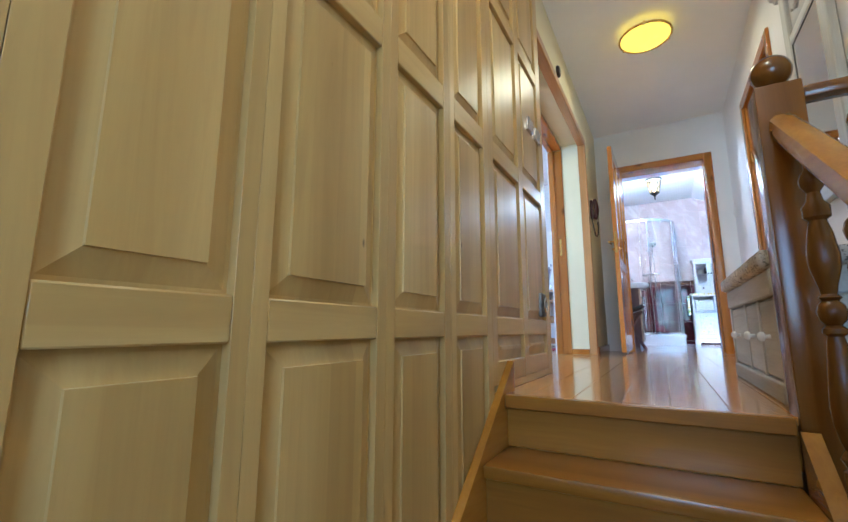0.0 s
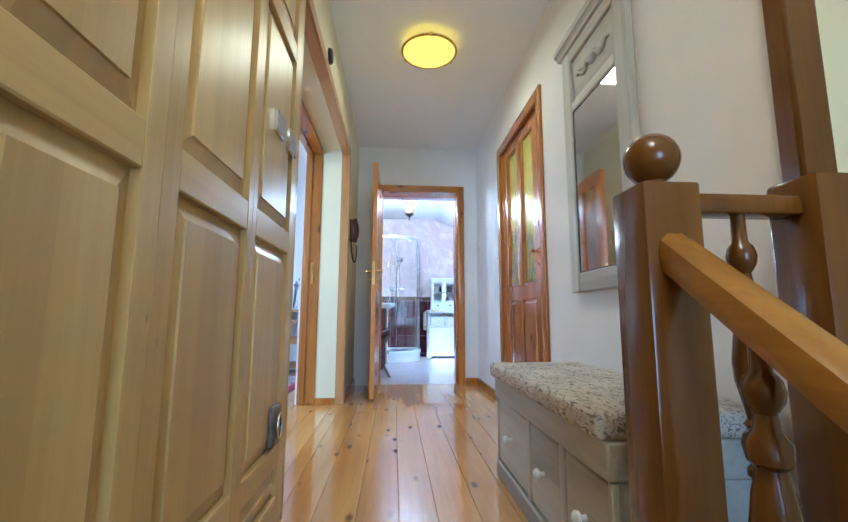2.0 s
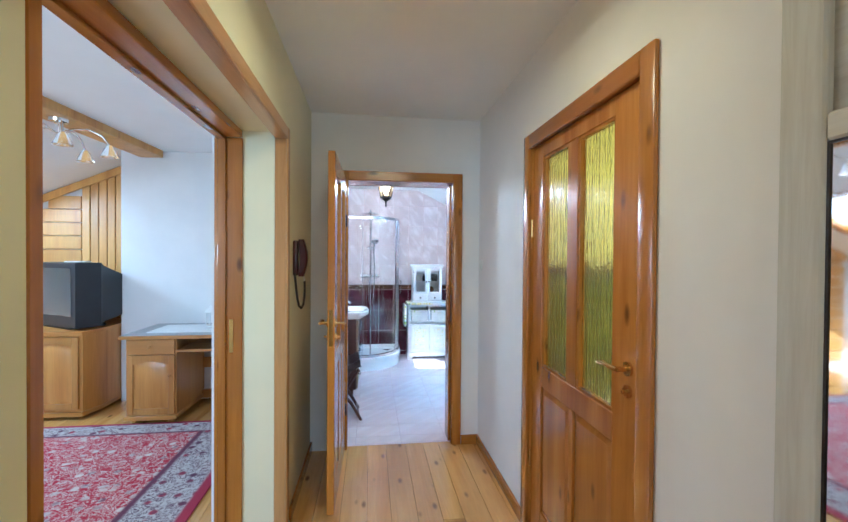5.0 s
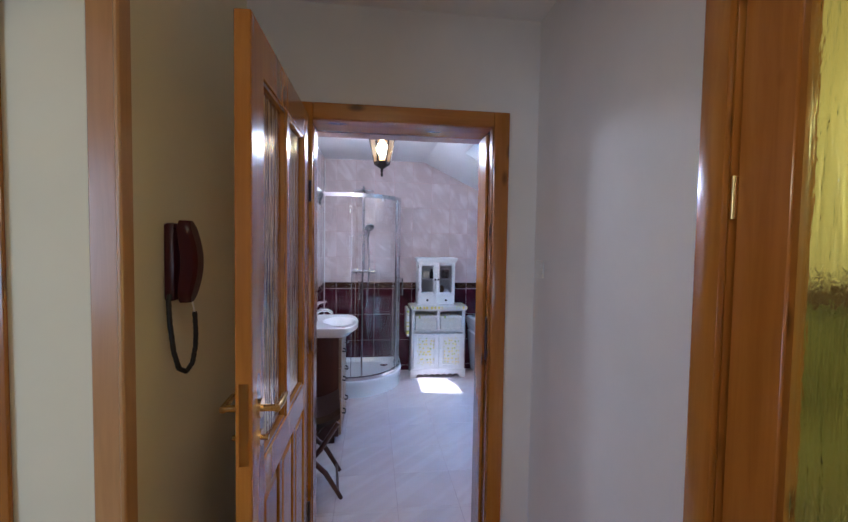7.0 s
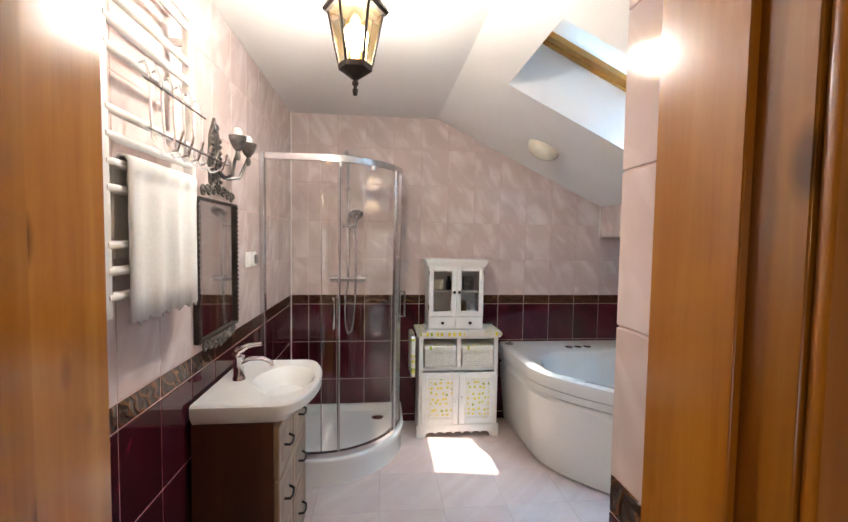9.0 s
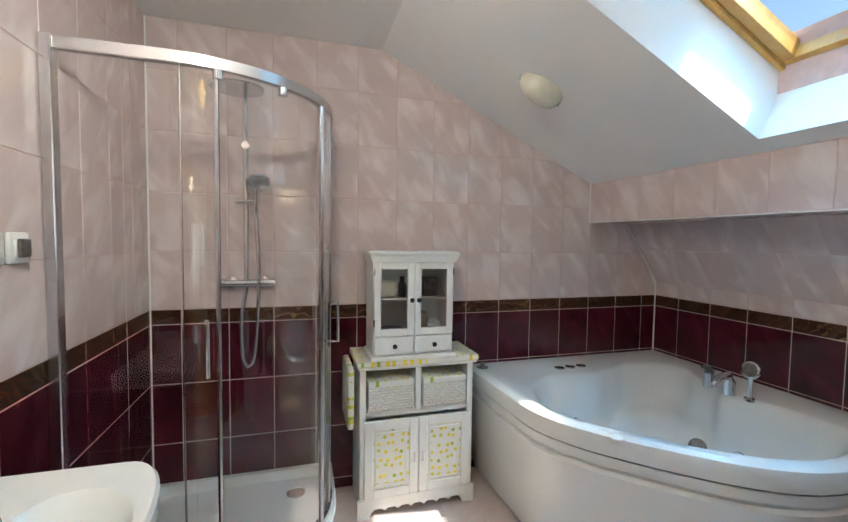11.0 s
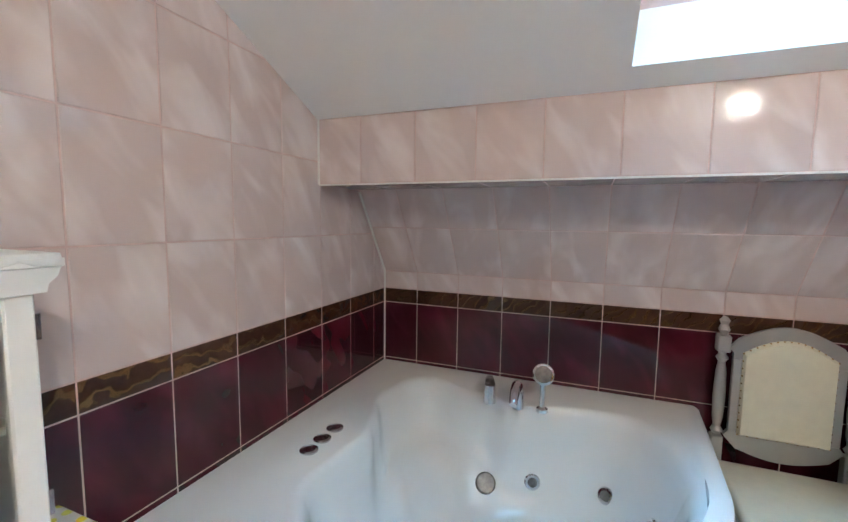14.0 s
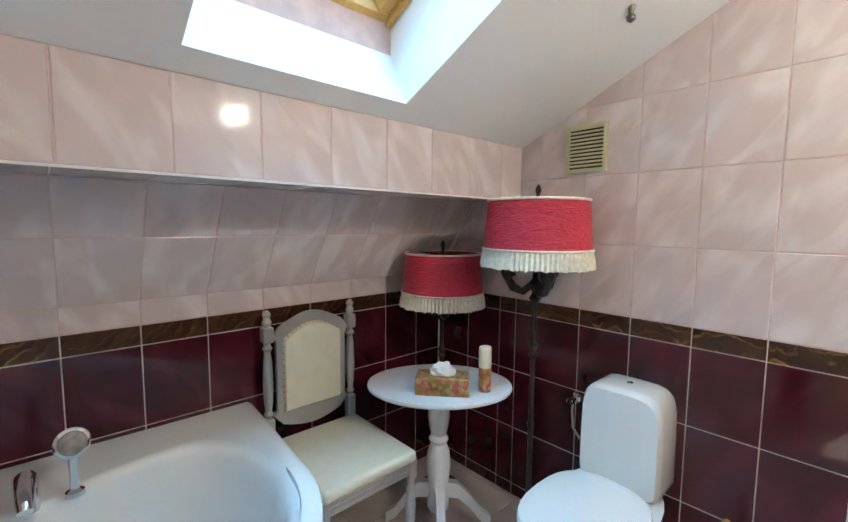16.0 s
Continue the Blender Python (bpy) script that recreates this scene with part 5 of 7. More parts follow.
def chandelier():
    c = thing("chandelier", (-2.12, 5.45, 2.40), "curved brass arm chandelier with clear glass shades", "chandelier")
    part("canopy", lathe(bmesh.new(), [(0.06, 0), (0.055, -0.02), (0.02, -0.035)][::-1], 20), M_CHROME, c)
    part("stem", tube(bmesh.new(), [(0, 0, -0.02), (0, 0, -0.12)], 0.01, 10), M_CHROME, c)
    for k in range(5):
        a = radians(72 * k + 20)
        ca, sa = math.cos(a), math.sin(a)
        pts = [(ca * r, sa * r, z) for r, z in ((0.0, -0.11), (0.08, -0.06), (0.17, -0.05), (0.25, -0.09), (0.29, -0.15))]
        arm = part("arm", tube(bmesh.new(), pts, 0.007, 8), M_CHROME, c)
        sh = lathe(bmesh.new(), [(0.018, 0.0), (0.03, -0.02), (0.048, -0.06), (0.058, -0.085)][::-1], 16, (ca * 0.29, sa * 0.29, -0.15))
        part("shade", sh, M_GLASS, arm, "clear bell-shaped glass shade")


chandelier()


# ---- bathroom things ----
def roof_window():
    w = thing("window_1", (0, 0, 0), "pine roof window with a half drawn blind", "roof window")
    w["kind"] = "structure"
    n = Vector((math.sin(TH), 0, math.cos(TH)))
    d = Vector((math.cos(TH), 0, -math.sin(TH)))
    base = Vector((HX0, 0, slope_z(HX0))) + n * T
    L = (HX1 - HX0) / math.cos(TH)
    mm = Matrix(((d.x, 0, n.x, base.x), (0, 1, 0, 0), (d.z, 0, n.z, base.z), (0, 0, 0, 1)))

    def piece(name, x0, x1, y0, y1, z0, z1, mat, label="", bevel=0.003):
        ob = part(name, B(x0, x1, y0, y1, z0, z1, bevel), mat, w, label)
        ob.matrix_world = mm
        return ob
    a, b = HY0, HY1
    f = 0.024
    for nm, k, z0, z1, wd in (("outer_frame", 0.0, -0.012, 0.06, f), ("sash", f + 0.004, 0.0, 0.075, 0.042)):
        piece(nm, k, k + wd, a + k, b - k, z0, z1, M_LINING)
        piece(nm, L - k - wd, L - k, a + k, b - k, z0, z1, M_LINING)
        piece(nm, k + wd, L - k - wd, a + k, a + k + wd, z0, z1, M_LINING)
        piece(nm, k + wd, L - k - wd, b - k - wd, b - k, z0, z1, M_LINING)
    g = f + 0.042
    pane = piece("pane", g, L - g, a + g, b - g, 0.04, 0.046, M_WINDOW, "clear window pane", 0)
    pane.visible_shadow = False
    lim = 0.70
    piece("blind", g, lim, a + g, b - g, 0.030, 0.033, M_BLIND, "white roller blind half drawn", 0)
    piece("blind_bar", lim, lim + 0.018, a + g, b - g, 0.024, 0.036, M_ALU, "slim grey blind bar")
    for y in (a + 0.2, b - 0.2):
        piece("vent_screw", L - 0.075, L - 0.065, y, y + 0.01, 0.074, 0.078, M_CHROME)


roof_window()


def lantern():
    c = thing("hanging_lantern", (0.221, 6.44, 1.952), "dark bronze hanging lantern with six clear panes, lit", "lantern")
    top = ZC - 1.952
    part("canopy", lathe(bmesh.new(), [(0.012, top - 0.03), (0.045, top - 0.015), (0.05, top)], 20), M_IRON, c)
    z = 0.43
    i = 0
    while z < top - 0.03:
        bm = tube(bmesh.new(), [(0.008 * math.cos(a) * (i % 2), 0.008 * math.cos(a) * ((i + 1) % 2), z + 0.011 + 0.013 * math.sin(a)) for a in np.linspace(0, 2 * math.pi, 13)[:-1]], 0.0025, 6, True)
        part("chain_link", bm, M_IRON, c)
        z += 0.02
        i += 1

    def hexa(r, z, turn=0):
        return [(r * math.cos(radians(60 * k + turn)), r * math.sin(radians(60 * k + turn)), z) for k in range(6)]
    part("roof", skin(bmesh.new(), [hexa(0.102, 0.268), hexa(0.11, 0.278), hexa(0.098, 0.30), hexa(0.062, 0.325), hexa(0.06, 0.345), hexa(0.046, 0.375), hexa(0.022, 0.398), hexa(0.012, 0.405), hexa(0.012, 0.43)], True, True), M_IRON, c)
    part("cup", skin(bmesh.new(), [hexa(0.006, 0.0), hexa(0.010, 0.018), hexa(0.005, 0.028), hexa(0.012, 0.04), hexa(0.008, 0.05), hexa(0.034, 0.068), hexa(0.056, 0.082), hexa(0.058, 0.10)], True, True), M_IRON, c)
    lo, hi = hexa(0.055, 0.10), hexa(0.09, 0.27)
    for k in range(6):
        part("bar", tube(bmesh.new(), [lo[k], hi[k]], 0.0045, 6), M_IRON, c)
        a, b, e, f = lo[k], lo[(k + 1) % 6], hi[(k + 1) % 6], hi[k]
        bm = bmesh.new()
        out = [Vector(p) * 0.985 for p in (a, b, e, f)]
        inn = [Vector((p[0] * 0.96, p[1] * 0.96, p[2])) for p in (a, b, e, f)]
        skin(bm, [out, inn], True, True)
        ob = part("pane", bm, M_LANTERNGLASS, c)
        ob.visible_shadow = False
    part("bulb", lathe(bmesh.new(), [(0.012, 0.12), (0.016, 0.13), (0.020, 0.19), (0.017, 0.24), (0.006, 0.255)], 14), M_BULB, c, "glowing bulb")


lantern()


def shower():
    s = thing("shower_enclosure", (0, 0, 0), "quadrant shower enclosure of clear glass on a white tray", "shower")
    x0, y1 = XA + 0.002, YF - 0.002
    xe, ye = 0.485, 7.42
    r = 0.55

    def path(o, n=14):
        """Front edge of the tray, o metres inside it, from the left wall to the far wall."""
        c = (xe - r, ye + r)
        return [(x0, ye + o), (c[0] - 0.12, ye + o)] + arc(c[0], c[1], r - o, -90, 0, n) + [(xe - o, y1)]
    edge = path(0)
    full = edge + [(x0, y1)]
    bm = bmesh.new()
    inner = path(0.055) + [(x0 + 0.03, y1 - 0.03)]
    inner[0] = (x0 + 0.03, ye + 0.055)
    inner[-2] = (xe - 0.055, y1 - 0.03)
    rings = [[(a, b, 0) for a, b in path(0.012) + [(x0, y1)]], [(a, b, 0.10) for a, b in path(0.012) + [(x0, y1)]], [(a, b, 0.125) for a, b in full], [(a, b, 0.155) for a, b in full], [(a, b, 0.163) for a, b in path(0.008) + [(x0, y1)]],
             [(a, b, 0.163) for a, b in inner], [(x0 + 0.35 + (a - x0 - 0.35) * 0.96, y1 - 0.35 + (b - y1 + 0.35) * 0.96, 0.118) for a, b in inner]]
    skin(bm, rings, True, True)
    part("tray", bm, M_ACRYL, s, "white acrylic quadrant tray")
    part("drain", lathe(bmesh.new(), [(0.045, 0.119), (0.045, 0.123), (0.03, 0.126)], 20, (0.30, 8.10, 0)), M_CHROME, s)
    g = path(0.03, 24)

    def strip(a, b, o, t, z0, z1):
        pts = path(o, 24)[a:b]
        bm = bmesh.new()
        q = path(o + t, 24)[a:b]
        skin(bm, [[(p[0], p[1], z0) for p in pts], [(p[0], p[1], z1) for p in pts], [(p[0], p[1], z1) for p in q], [(p[0], p[1], z0) for p in q], [(p[0], p[1], z0) for p in pts]], closed=False)
        return bm
    n = len(g)
    for z0, z1 in ((0.163, 0.195), (1.915, 1.95)):
        part("rail", strip(0, n, 0.020, 0.032, z0, z1), M_ALU, s, "satin aluminium curved rail")
    for a, b, o in ((0, 2, 0.034), (n - 3, n, 0.034), (2, 6, 0.040), (5, n - 2, 0.026)):
        ob = part("glass_panel", strip(a - (a > 0), b, o, 0.005, 0.195, 1.915), M_GLASS, s, "clear curved shower glass")
        ob.visible_shadow = False
    part("wall_profile", B(x0, x0 + 0.03, ye + 0.012, ye + 0.052, 0.163, 1.95, 0.003), M_ALU, s)
    part("wall_profile", B(xe - 0.052, xe - 0.012, y1 - 0.03, y1, 0.163, 1.95, 0.003), M_ALU, s)
    for k, o, w in ((3, 0.042, 0.003), (6, 0.030, 0.008), (19, 0.028, 0.013), (23, 0.036, 0.013)):
        p = path(o, 24)[k]
        part("upright", lathe(bmesh.new(), [(w, 0.195), (w, 1.915)], 8, (p[0], p[1], 0)), M_ALU, s)
    for k in (5, 21):
        p = Vector((*path(0.02, 24)[k], 0))
        q = Vector((*path(-0.02, 24)[k], 0))
        part("door_handle", tube(bmesh.new(), [p + Vector((0, 0, 0.95)), q + Vector((0, 0, 0.95)), q + Vector((0, 0, 1.12)), p + Vector((0, 0, 1.12))], 0.007, 8), M_CHROME, s, "chrome bow handle")
    for k in (6, 12):
        p = path(0.01, 24)[k]
        part("roller", lathe(bmesh.new(), [(0.016, 1.885), (0.016, 1.912)], 12, (p[0], p[1] + 0.02, 0)), M_CHROME, s)


shower()


def shower_set():
    s = thing("shower_column", (0.064, YF, 0), "chrome shower column with rain head, hand shower and hose", "shower set")
    part("riser_pipe", tube(bmesh.new(), [(0, -0.045, 1.16), (0, -0.045, 1.6), (0, -0.045, 2.03), (0, -0.06, 2.075), (0, -0.10, 2.09), (0, -0.26, 2.085), (0, -0.30, 2.07), (0, -0.31, 2.05)], 0.0125, 12), M_CHROME, s)
    part("rain_head", lathe(bmesh.new(), [(0.015, 2.055), (0.03, 2.045), (0.105, 2.035), (0.112, 2.028), (0.108, 2.022)][::-1], 32, (0, -0.31, 0)), M_CHROME, s)
    part("mixer", tube(bmesh.new(), [(-0.135, -0.045, 1.16), (-0.10, -0.045, 1.16), (-0.098, -0.045, 1.16), (0.098, -0.045, 1.16), (0.10, -0.045, 1.16), (0.135, -0.045, 1.16)], [0.023, 0.023, 0.019, 0.019, 0.023, 0.023], 14), M_CHROME, s)
    for x in (-0.075, 0.075):
        part("wall_rose", lathe(bmesh.new(), [(0.016, -0.04), (0.016, -0.012), (0.030, -0.008), (0.030, 0.0)], 18, (x, 0, 1.16), "y"), M_CHROME, s)
    for z in (1.84, ):
        part("wall_bracket", lathe(bmesh.new(), [(0.018, -0.06), (0.016, 0.0)], 14, (0, 0, z), "y"), M_CHROME, s)
    part("slider", tube(bmesh.new(), [(-0.045, -0.055, 1.565), (0.05, -0.062, 1.565)], 0.013, 10), M_CHROME, s)
    hs = bmesh.new()
    tube(hs, [(0.045, -0.065, 1.50), (0.052, -0.075, 1.57), (0.060, -0.095, 1.635), (0.062, -0.11, 1.655)], [0.013, 0.014, 0.016, 0.018], 10)
    o, u = Vector((0.062, -0.118, 1.66)), Vector((0.1, -0.62, -0.78))
    tube(hs, [o - u * 0.012, o + u * 0.004, o + u * 0.016], [0.034, 0.058, 0.053], 20)
    part("hand_shower", hs, M_CHROME, s)
    pts = []
    for i in range(40):
        t = i / 39
        pts.append((0.03 + 0.015 * math.cos(t * 3.1) + 0.025 * math.sin(t * math.pi), -0.07, 1.53 - t * 0.97) if i < 30 else None)
    pts = [Vector(p) for p in pts if p]
    low = pts[-1]
    pts += [low + Vector((-0.01, 0, -0.05)), low + Vector((-0.035, 0, -0.07)), low + Vector((-0.055, 0, -0.03)), low + Vector((-0.062, 0, 0.10)), Vector((-0.02, -0.06, 1.02)), Vector((0.0, -0.05, 1.14))]
    part("hose", tube(bmesh.new(), pts, 0.0095, 8), M_ALU, s, "flexible metal hose")


shower_set()


def basin():
    v = thing("vanity_cabinet", (0, 0, 0), "dark walnut vanity cabinet with paler bow-handled drawers", "cabinet")
    y0, y1, xf = 6.54, 7.09, -0.055
    xb = XA + 0.012
    part("body", boxes((xb, xf - 0.02, y0, y1, 0.06, 0.79)), M_DARKWOOD, v)
    part("plinth", boxes((xb, xf - 0.05, y0 + 0.02, y1 - 0.02, 0, 0.06)), M_DARKWOOD, v)
    zs = [(0.07, 0.34), (0.345, 0.565), (0.57, 0.775)]
    for a, b in ((y0, y0 + 0.245), (y0 + 0.25, y1)):
        for z0, z1 in zs:
            d = part("drawer", B(xf - 0.02, xf, a + 0.003, b - 0.003, z0, z1, 0.004), M_FRONTWOOD, v)
            part("drawer_field", raised_panel(bmesh.new(), a + 0.035, b - 0.035, z0 + 0.03, z1 - 0.03, xf + 0.004, 0.005, 0.012), M_FRONTWOOD, d, smooth=False)
            ym, zm = (a + b) / 2, (z0 + z1) / 2
            part("handle", tube(bmesh.new(), [(xf, ym - 0.045, zm), (xf + 0.022, ym - 0.035, zm - 0.006), (xf + 0.026, ym, zm - 0.012), (xf + 0.022, ym + 0.035, zm - 0.006), (xf, ym + 0.045, zm)], 0.005, 8), M_IRON, d, "dark bow handle")
    b = thing("washbasin", (0, 0, 0), "white ceramic washbasin with a bulging front on the cabinet", "washbasin")
    ya, yb = y0 - 0.012, y1 + 0.012
    ym = (ya + yb) / 2
    n = 24

    def outline(k, x_in=0.0):
        pts = [(xb + x_in, ya + k), (-0.10, ya + k)]
        for i in range(n + 1):
            a = -90 + 180 * i / n
            bulge = max(0.0, math.cos(radians(a))) ** 0.8
            pts.append((-0.065 + (0.122 - k) * bulge, ym + (yb - ya - 2 * k) / 2 * math.sin(radians(a)) * (0.90 + 0.10 * abs(math.sin(radians(a))))))
        return pts + [(-0.10, yb - k), (xb + x_in, yb - k)]

    def bowl(k, z):
        pts = []
        m = len(outline(0))
        for i in range(m):
            a = 2 * math.pi * (i / m) - math.pi
            pts.append((-0.105 + 0.135 * k * math.cos(a) * (1 if math.cos(a) > 0 else 0.9), ym + 0.19 * k * math.sin(a), z))
        return pts
    o1 = outline(0.0)
    rings = [[(x * 0.9 - 0.02 if x > -0.1 else x, y, 0.792) for x, y in outline(0.02)], [(x, y, 0.825) for x, y in o1], [(x, y, 0.858) for x, y in o1], [(x, y, 0.866) for x, y in outline(0.008)], bowl(1.0, 0.862), bowl(0.93, 0.85), bowl(0.75, 0.80), bowl(0.4, 0.765), bowl(0.1, 0.758)]
    part("bowl", skin(bmesh.new(), rings, True, True), M_CERAMIC, b)
    part("drain", lathe(bmesh.new(), [(0.022, 0.758), (0.022, 0.764), (0.014, 0.766)], 16, (-0.105, ym, 0)), M_CHROME, b)
    f = thing("basin_tap", (-0.285, ym, 0.866), "chrome single lever basin tap", "tap")
    part("body", lathe(bmesh.new(), [(0.028, 0), (0.026, 0.01), (0.022, 0.02), (0.021, 0.085), (0.024, 0.10)], 18), M_CHROME, f)
    part("spout", tube(bmesh.new(), [(0.0, 0, 0.06), (0.05, 0, 0.085), (0.10, 0, 0.085), (0.13, 0, 0.07), (0.135, 0, 0.055)], [0.016, 0.015, 0.013, 0.012, 0.011], 12), M_CHROME, f)
    part("lever", tube(bmesh.new(), [(-0.01, 0, 0.10), (0.0, 0, 0.125), (0.04, 0, 0.145), (0.095, 0, 0.152)], [0.022, 0.018, 0.010, 0.007], 12), M_CHROME, f)


basin()


def scroll(bm, o, s, flip=1, r=0.005, turns=1.4):
    """A small iron scroll in the yz plane."""
    pts = []
    for i in range(18):
        a = i / 17 * turns * 2 * math.pi
        q = s * (1 - i / 17 * 0.85)
        pts.append((o[0], o[1] + flip * q * math.cos(a), o[2] + q * math.sin(a)))
    tube(bm, pts, r, 6)


def bath_mirror():
    m = thing("bathroom_mirror", (XA, 6.81, 1.05), "tall mirror in a thin dark ornate metal frame", "mirror")
    w, h = 0.20, 0.56
    part("glass", B(0.004, 0.01, -w, w, 0.03, h), M_MIRROR, m, "mirror glass")
    part("frame", boxes((0.002, 0.022, -w - 0.012, -w, 0.02, h + 0.01), (0.002, 0.022, w, w + 0.012, 0.02, h + 0.01), (0.002, 0.022, -w, w, h, h + 0.01), (0.002, 0.022, -w, w, 0.02, 0.03)), M_IRON, m)
    beads = bmesh.new()
    for s in (-1, 1):
        for i in range(26):
            bmesh.ops.create_icosphere(beads, subdivisions=1, radius=0.008, matrix=Matrix.Translation((0.02, s * (w + 0.007), 0.04 + i * 0.0205)))
    part("beading", beads, M_IRON, m, "", "stuff")
    for z, up in ((h + 0.035, 1), (0.0, -1)):
        bm = bmesh.new()
        for i in range(-3, 4):
            scroll(bm, (0.018, i * 0.05, z + up * 0.02 * (3 - abs(i)) / 3), 0.026, 1 if i % 2 else -1)
        part("crest", bm, M_PEWTER, m, "cast scroll crest")
    return m


bath_mirror()


def wall_sconce():
    s = thing("wall_sconce", (XA, 6.80, 1.78), "antique pewter double-arm wall sconce", "wall lamp")
    bm = bmesh.new()
    prism(bm, [(-0.05, -0.09), (0.0, -0.13), (0.05, -0.09), (0.055, 0.0), (0.045, 0.10), (0.02, 0.14), (0.0, 0.175), (-0.02, 0.14), (-0.045, 0.10), (-0.055, 0.0)], 0.0, 0.012, "yz")
    for i in range(8):
        for sgn in (-1, 1):
            bmesh.ops.create_icosphere(bm, subdivisions=1, radius=0.010, matrix=Matrix.Translation((0.014, sgn * 0.04, -0.08 + 0.024 * i)))
    scroll(bm, (0.014, 0, 0.13), 0.022)
    scroll(bm, (0.014, 0, -0.10), 0.022, -1)
    part("back_plate", bm, M_PEWTER, s)
    for sgn in (-1, 1):
        arm = part("arm", tube(bmesh.new(), [(0.012, 0, -0.03), (0.05, sgn * 0.015, -0.07), (0.09, sgn * 0.04, -0.06), (0.105, sgn * 0.06, -0.01), (0.12, sgn * 0.065, 0.03)], 0.007, 8), M_PEWTER, s)
        part("cup", lathe(bmesh.new(), [(0.006, -0.035), (0.012, -0.02), (0.008, 0.0), (0.022, 0.02), (0.032, 0.045), (0.034, 0.06)], 16, (0.12, sgn * 0.065, 0.03)), M_PEWTER, arm)
        part("bulb", lathe(bmesh.new(), [(0.016, 0.06), (0.018, 0.075), (0.01, 0.09)], 12, (0.12, sgn * 0.065, 0.03)), M_CANDLEBULB, arm)
    return s


wall_sconce()


def towel_rail():
    r = thing("towel_radiator", (XA, 6.22, 1.28), "white ladder towel radiator on the tiled wall", "radiator")
    y0, y1 = -0.22, 0.22
    for y in (y0, y1):
        part("upright", B(0.05, 0.08, y - 0.016, y + 0.016, 0.0, 0.92, 0.006, seg=2), M_WHITE, r)
        for z in (0.1, 0.8):
            part("bracket", B(0.0, 0.05, y - 0.010, y + 0.010, z, z + 0.02), M_WHITE, r)
    for z in (0.05, 0.11, 0.17, 0.30, 0.36, 0.42, 0.48, 0.62, 0.68, 0.74, 0.85, 0.89):
        part("tube", tube(bmesh.new(), [(0.072, y0, z), (0.072, y1, z)], 0.011, 10), M_WHITE, r)
    w = thing("wire_rack", (XA, 6.27, 1.66), "chrome wire hanging rack with hooks on the radiator", "rack")
    for y in np.linspace(-0.14, 0.16, 6):
        part("hook", tube(bmesh.new(), [(0.075, y, 0.24), (0.095, y, 0.25), (0.105, y, 0.22), (0.11, y, 0.06), (0.135, y, 0.02), (0.17, y, 0.03), (0.185, y, 0.08)], 0.004, 6), M_CHROME, w)
    for z, x in ((0.20, 0.108), (0.08, 0.112), (0.05, 0.178)):
        part("wire", tube(bmesh.new(), [(x, -0.17, z), (x, 0.19, z)], 0.0035, 6), M_CHROME, w)
    t = bmesh.new()
    n = 26

    def sheet(x0, z0, z1, amp, ph):
        return [[(x0 + amp * math.sin(i * 0.9 + ph) * (1 if k else 0.3), -0.16 + 0.37 * i / n, z0 + (z1 - z0) * k / 5 + (0.008 * math.sin(i * 2.3) if k == 5 else 0)) for i in range(n + 1)] for k in range(6)]
    a = sheet(0.095, 0.37, -0.02, 0.006, 0)
    top = [[(0.088, p[1], 0.385) for p in a[0]], [(0.070, p[1], 0.388) for p in a[0]]]
    b = [[(0.046, p[1], p[2]) for p in row] for row in a[:4]]
    skin(t, a[::-1] + top + b, closed=False)
    ob = single("towel", t, M_TOWEL, "white terry towel hanging over the radiator", "towel", "", (XA, 6.22, 1.28))
    ob.modifiers.new("thickness", "SOLIDIFY").thickness = 0.006


towel_rail()
for i, y in enumerate((7.215, 7.31)):
    s = switch("light_switch", (XA + 0.001, y, 1.355), 90, "white rocker switch on the pink tiles" if i == 0 else "white shaver socket with a dark cover")
    if i:
        part("cover", B(-0.022, 0.022, -0.026, -0.017, -0.024, 0.024, 0.003), M_PEWTER, s, "dark grey cover")


def stool():
    s = thing("stool", (-0.19, 6.02, 0), "low stool with a brown leather seat and crossed legs", "stool", "", 6)
    bm = bmesh.new()
    n = 8
    skin(bm, [[(-0.16 + 0.32 * i / n, y, 0.43 + z + 0.05 * (2 * i / n - 1) ** 2) for i in range(n + 1)] for y, z in ((-0.17, 0.0), (-0.18, 0.03), (-0.16, 0.06), (0.16, 0.06), (0.18, 0.03), (0.17, 0.0), (-0.17, 0.0))], closed=False)
    part("seat", bm, M_LEATHER, s, "dark brown leather seat")
    for y in (-0.15, 0.15):
        for a in (-1, 1):
            part("leg", tube(bmesh.new(), [(a * 0.15, y, 0.45), (a * 0.05, y, 0.30), (-a * 0.08, y, 0.16), (-a * 0.17, y, 0.0)], [0.014, 0.015, 0.015, 0.012], 8), M_DARKWOOD, s)
    for x in (-0.15, 0.15):
        part("stretcher", tube(bmesh.new(), [(x, -0.15, 0.05), (x, 0.15, 0.05)], 0.008, 8), M_DARKWOOD, s)


stool()


# ---- white cabinet and hutch ----
def panel_door_y(parent, x0, x1, z0, z1, y, s, mat, name="door"):
    bm = bmesh.new()
    box(bm, x0, x0 + s, y, y + 0.02, z0, z1, 0.003)
    box(bm, x1 - s, x1, y, y + 0.02, z0, z1, 0.003)
    box(bm, x0 + s, x1 - s, y + 0.0005, y + 0.02, z0, z0 + s, 0.002)
    box(bm, x0 + s, x1 - s, y + 0.0005, y + 0.02, z1 - s, z1, 0.002)
    return part(name, bm, mat, parent)


